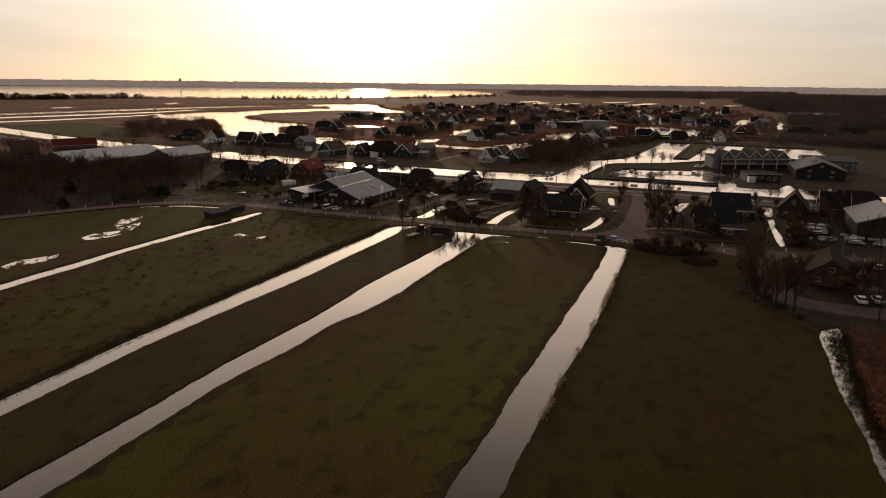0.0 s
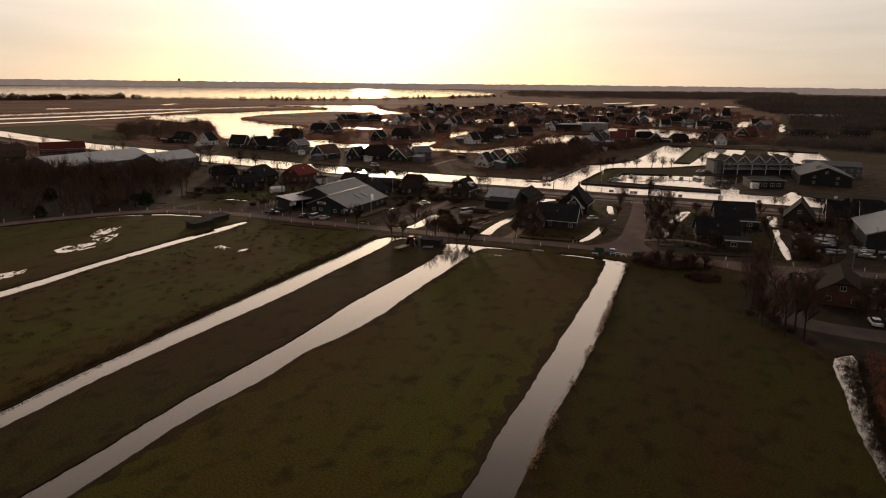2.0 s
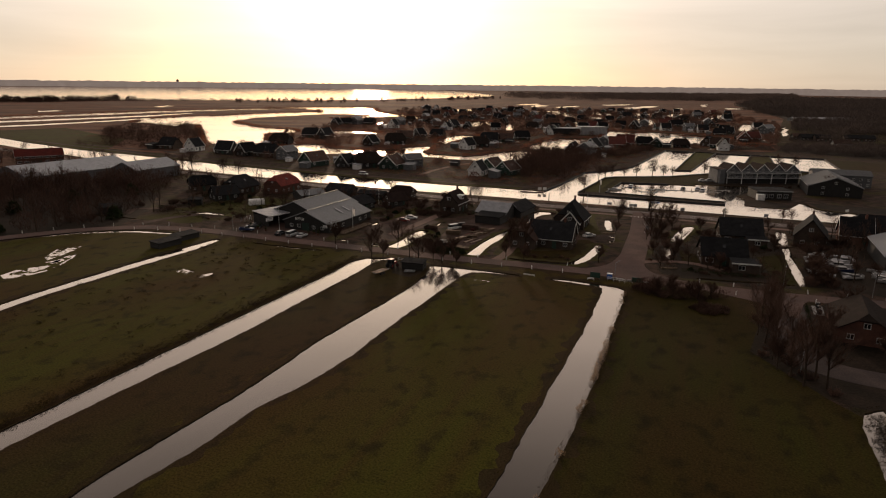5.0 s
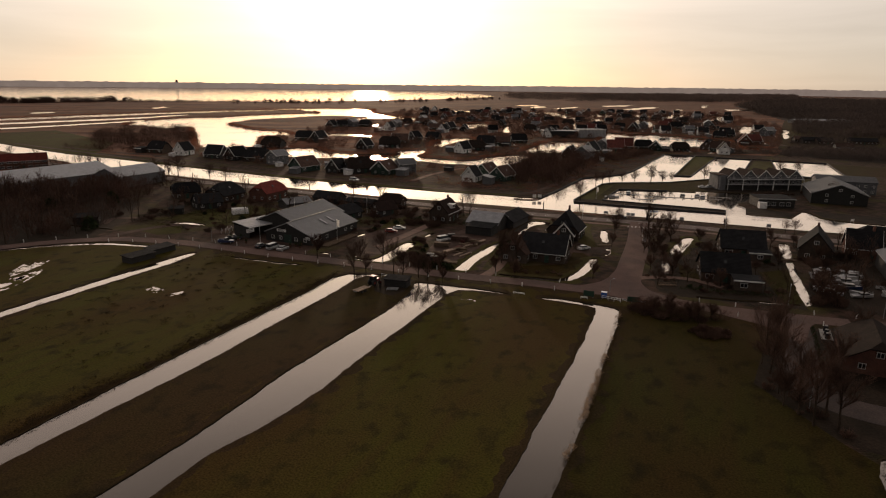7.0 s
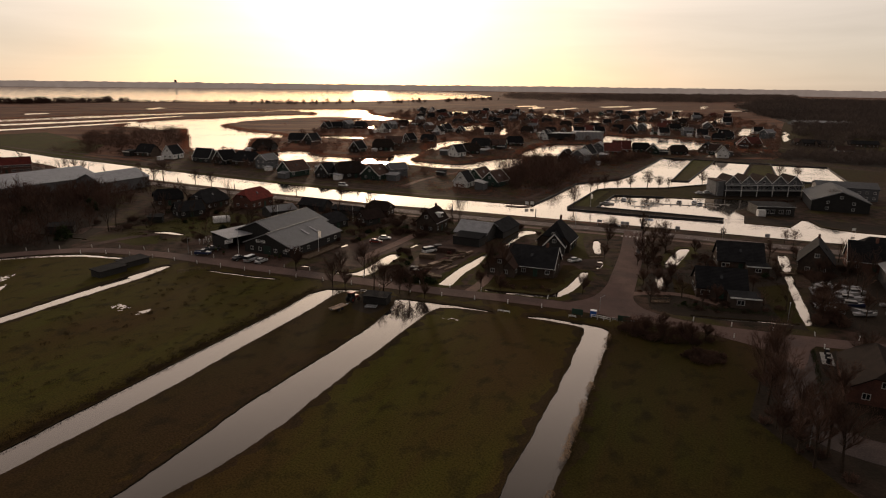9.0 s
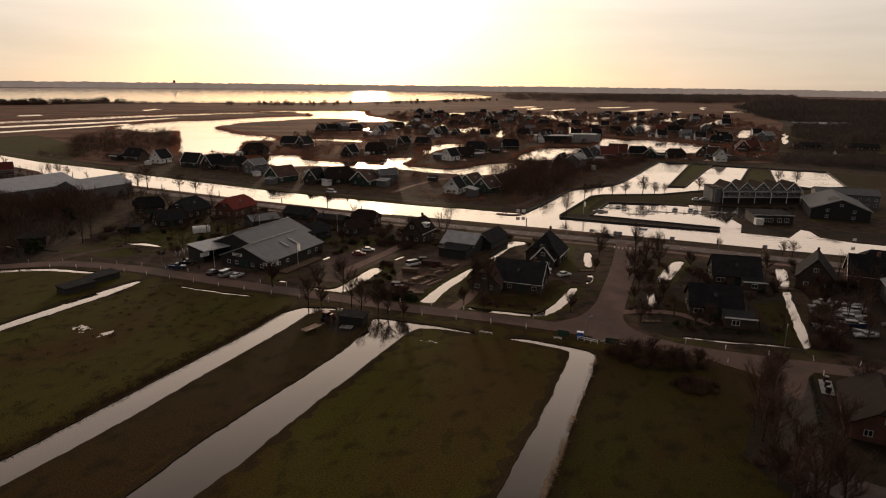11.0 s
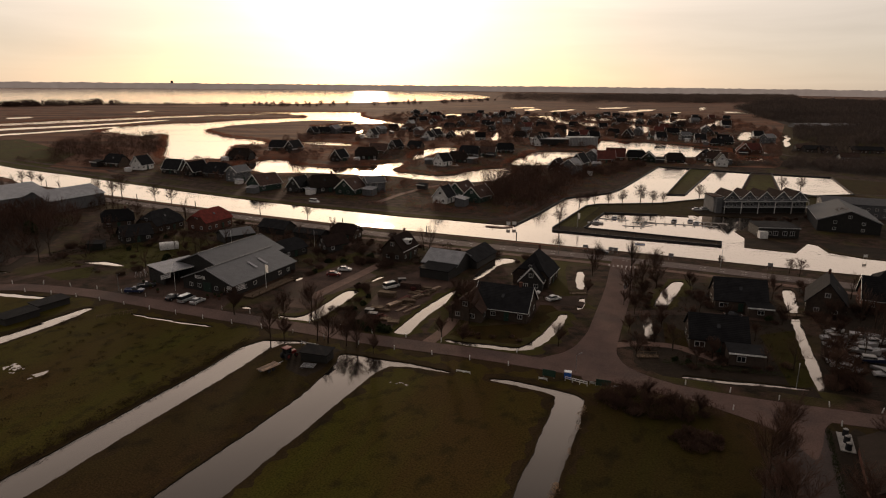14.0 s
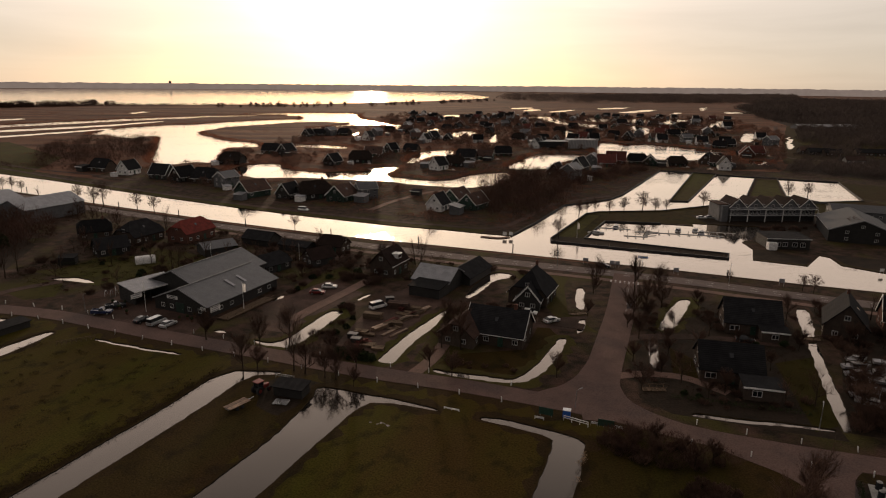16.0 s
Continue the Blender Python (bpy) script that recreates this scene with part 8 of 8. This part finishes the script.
arches((-65.0, 246.2), 10, "pale bent pipes stacked beside the barn")
arches((-64.1, 249.6), 30, "pale bent pipes stacked beside the barn")
arches((-47.5, 248.2), 60, "pale bent pipes before the barn")
for c in ((-55.8, 235.2), (-56.0, 238.6), (-59.7, 239.4), (-52.3, 231.9), (-35.5, 228.4), (-33.8, 226.9), (-37.1, 227.6), (-34.3, 230.0)):
    e = thing("garden_pot", "dark garden pot standing in the yard", "pot", at(c), "pots in the barn yard")
    b = bmesh.new()
    rod(b, (0, 0, 0), (0, 0, 0.7), 0.28, 0.42, 10)
    link("pot", b, BRICK, e)
    b = bmesh.new()
    bmesh.ops.create_icosphere(b, subdivisions=1, radius=0.45, matrix=pose(0, 0, 0.95))
    for v in b.verts:
        v.co += Vector((rt.gauss(0, 0.06), rt.gauss(0, 0.06), rt.gauss(0, 0.06)))
    link("plant", b, EVERGREEN, e)
# footbridges
def footbridge(c, rz, L):
    e = thing("footbridge", "small plank footbridge over a ditch", "bridge", at(c, rz))
    b = bmesh.new()
    for k in range(int(L / 0.3)):
        box(b, (-L / 2 + 0.15 + 0.3 * k, 0, 0.12), (0.26, 1.5, 0.08))
        link("plank", b, WOOD, e)
        b = bmesh.new()
    box(b, (0, 0, 0.03), (L, 0.2, 0.12))
    link("beam", b, WOOD, e)
    for s in (-0.7, 0.7):
        r = bmesh.new()
        box(r, (0, s, 0.9), (L, 0.07, 0.08))
        for k in range(4):
            box(r, (-L / 2 + 0.2 + k * (L - 0.4) / 3, s, 0.5), (0.08, 0.08, 0.9))
        link("railing", r, WOOD, e)


footbridge((114.8, 219.5), -10, 5.5)
footbridge((69.8, 193.2), 0, 4.5)
footbridge((63.5, 235), 10, 5)

# sheds, terraces and boats beside the town houses
rs = random.Random(17)
sheds = [shed("garden_shed", "small grey shed in a waterside garden", (-60, 425), 20, 4.5, 3.2, 2.2, 2.8, BOARD_GREY, SHEET, "shed", group="sheds of the island town"),
         shed("garden_shed", "small black shed in a waterside garden", (14, 412), -24, 5, 3.4, 2.3, 2.9, BOARD_BLACK, TILE_DARK, "shed", WHITE, group="sheds of the island town"),
         shed("garden_shed", "small white shed in a waterside garden", (-92, 440), 60, 4, 3, 2.2, 2.6, WHITE, SHEET_PALE, "shed", group="sheds of the island town")]
put = []
for hx, hy in taken[:120]:
    a = rs.uniform(0, 6.283)
    c = (hx + 12.5 * math.cos(a), hy + 12.5 * math.sin(a))
    if all(math.dist(c, q) > 9 for q in put + list(taken)) and dry(c, 3.5):
        o = copy_thing(rs.choice(sheds), at(c, rs.choice((66, -24)) + rs.uniform(-12, 12)))
        o.scale = [rs.uniform(0.9, 1.5)] * 3
        put.append(c)
decks = []
for hx, hy in taken[:110]:
    a = rs.uniform(0, 6.283)
    c = (hx + 9.5 * math.cos(a), hy + 9.5 * math.sin(a))
    if all(math.dist(c, q) > 6 for q in put) and dry(c, 2.5):
        if not decks:
            e = thing("terrace", "pale plank terrace beside a waterside house", "terrace", at(c, 66), "terraces of the island town")
            b = bmesh.new()
            box(b, (0, 0, 0.12), (6.5, 4.0, 0.22), 0, 0.02)
            link("deck", b, PALE_WOOD, e)
            b = bmesh.new()
            box(b, (1.2, 0.4, 0.55), (1.8, 0.9, 0.62), 0, 0.03)
            link("table", b, WHITE, e)
            decks.append(e)
        else:
            copy_thing(decks[0], at(c, rs.choice((66, -24)) + rs.uniform(-10, 10)))

# low growth between the houses of the village and on the town's islands
tufts("winter_growth", "low brown winter growth in the village gardens", off_houses(spots_in(VILLAGE, 1500, 91), 0.5), 0.7, 1.5, 34, 0.07, SEDGE, 0.6, "grass")
tufts("winter_growth", "low dark growth in the gardens by the side road", off_houses(spots_in([(66, 190), (98, 180), (130, 236), (118, 244), (92, 246), (72, 214)], 420, 92), 0.3), 0.5, 1.3, 34, 0.06, SEDGE, 0.6, "grass")
tufts("reed_land", "reddish dry reed on the town's islands", off_houses(spots_in(TOWN_AREA, 2600, 93), 2.0), 1.0, 6.0, 16, 0.22, REED, 0.4, "reed")
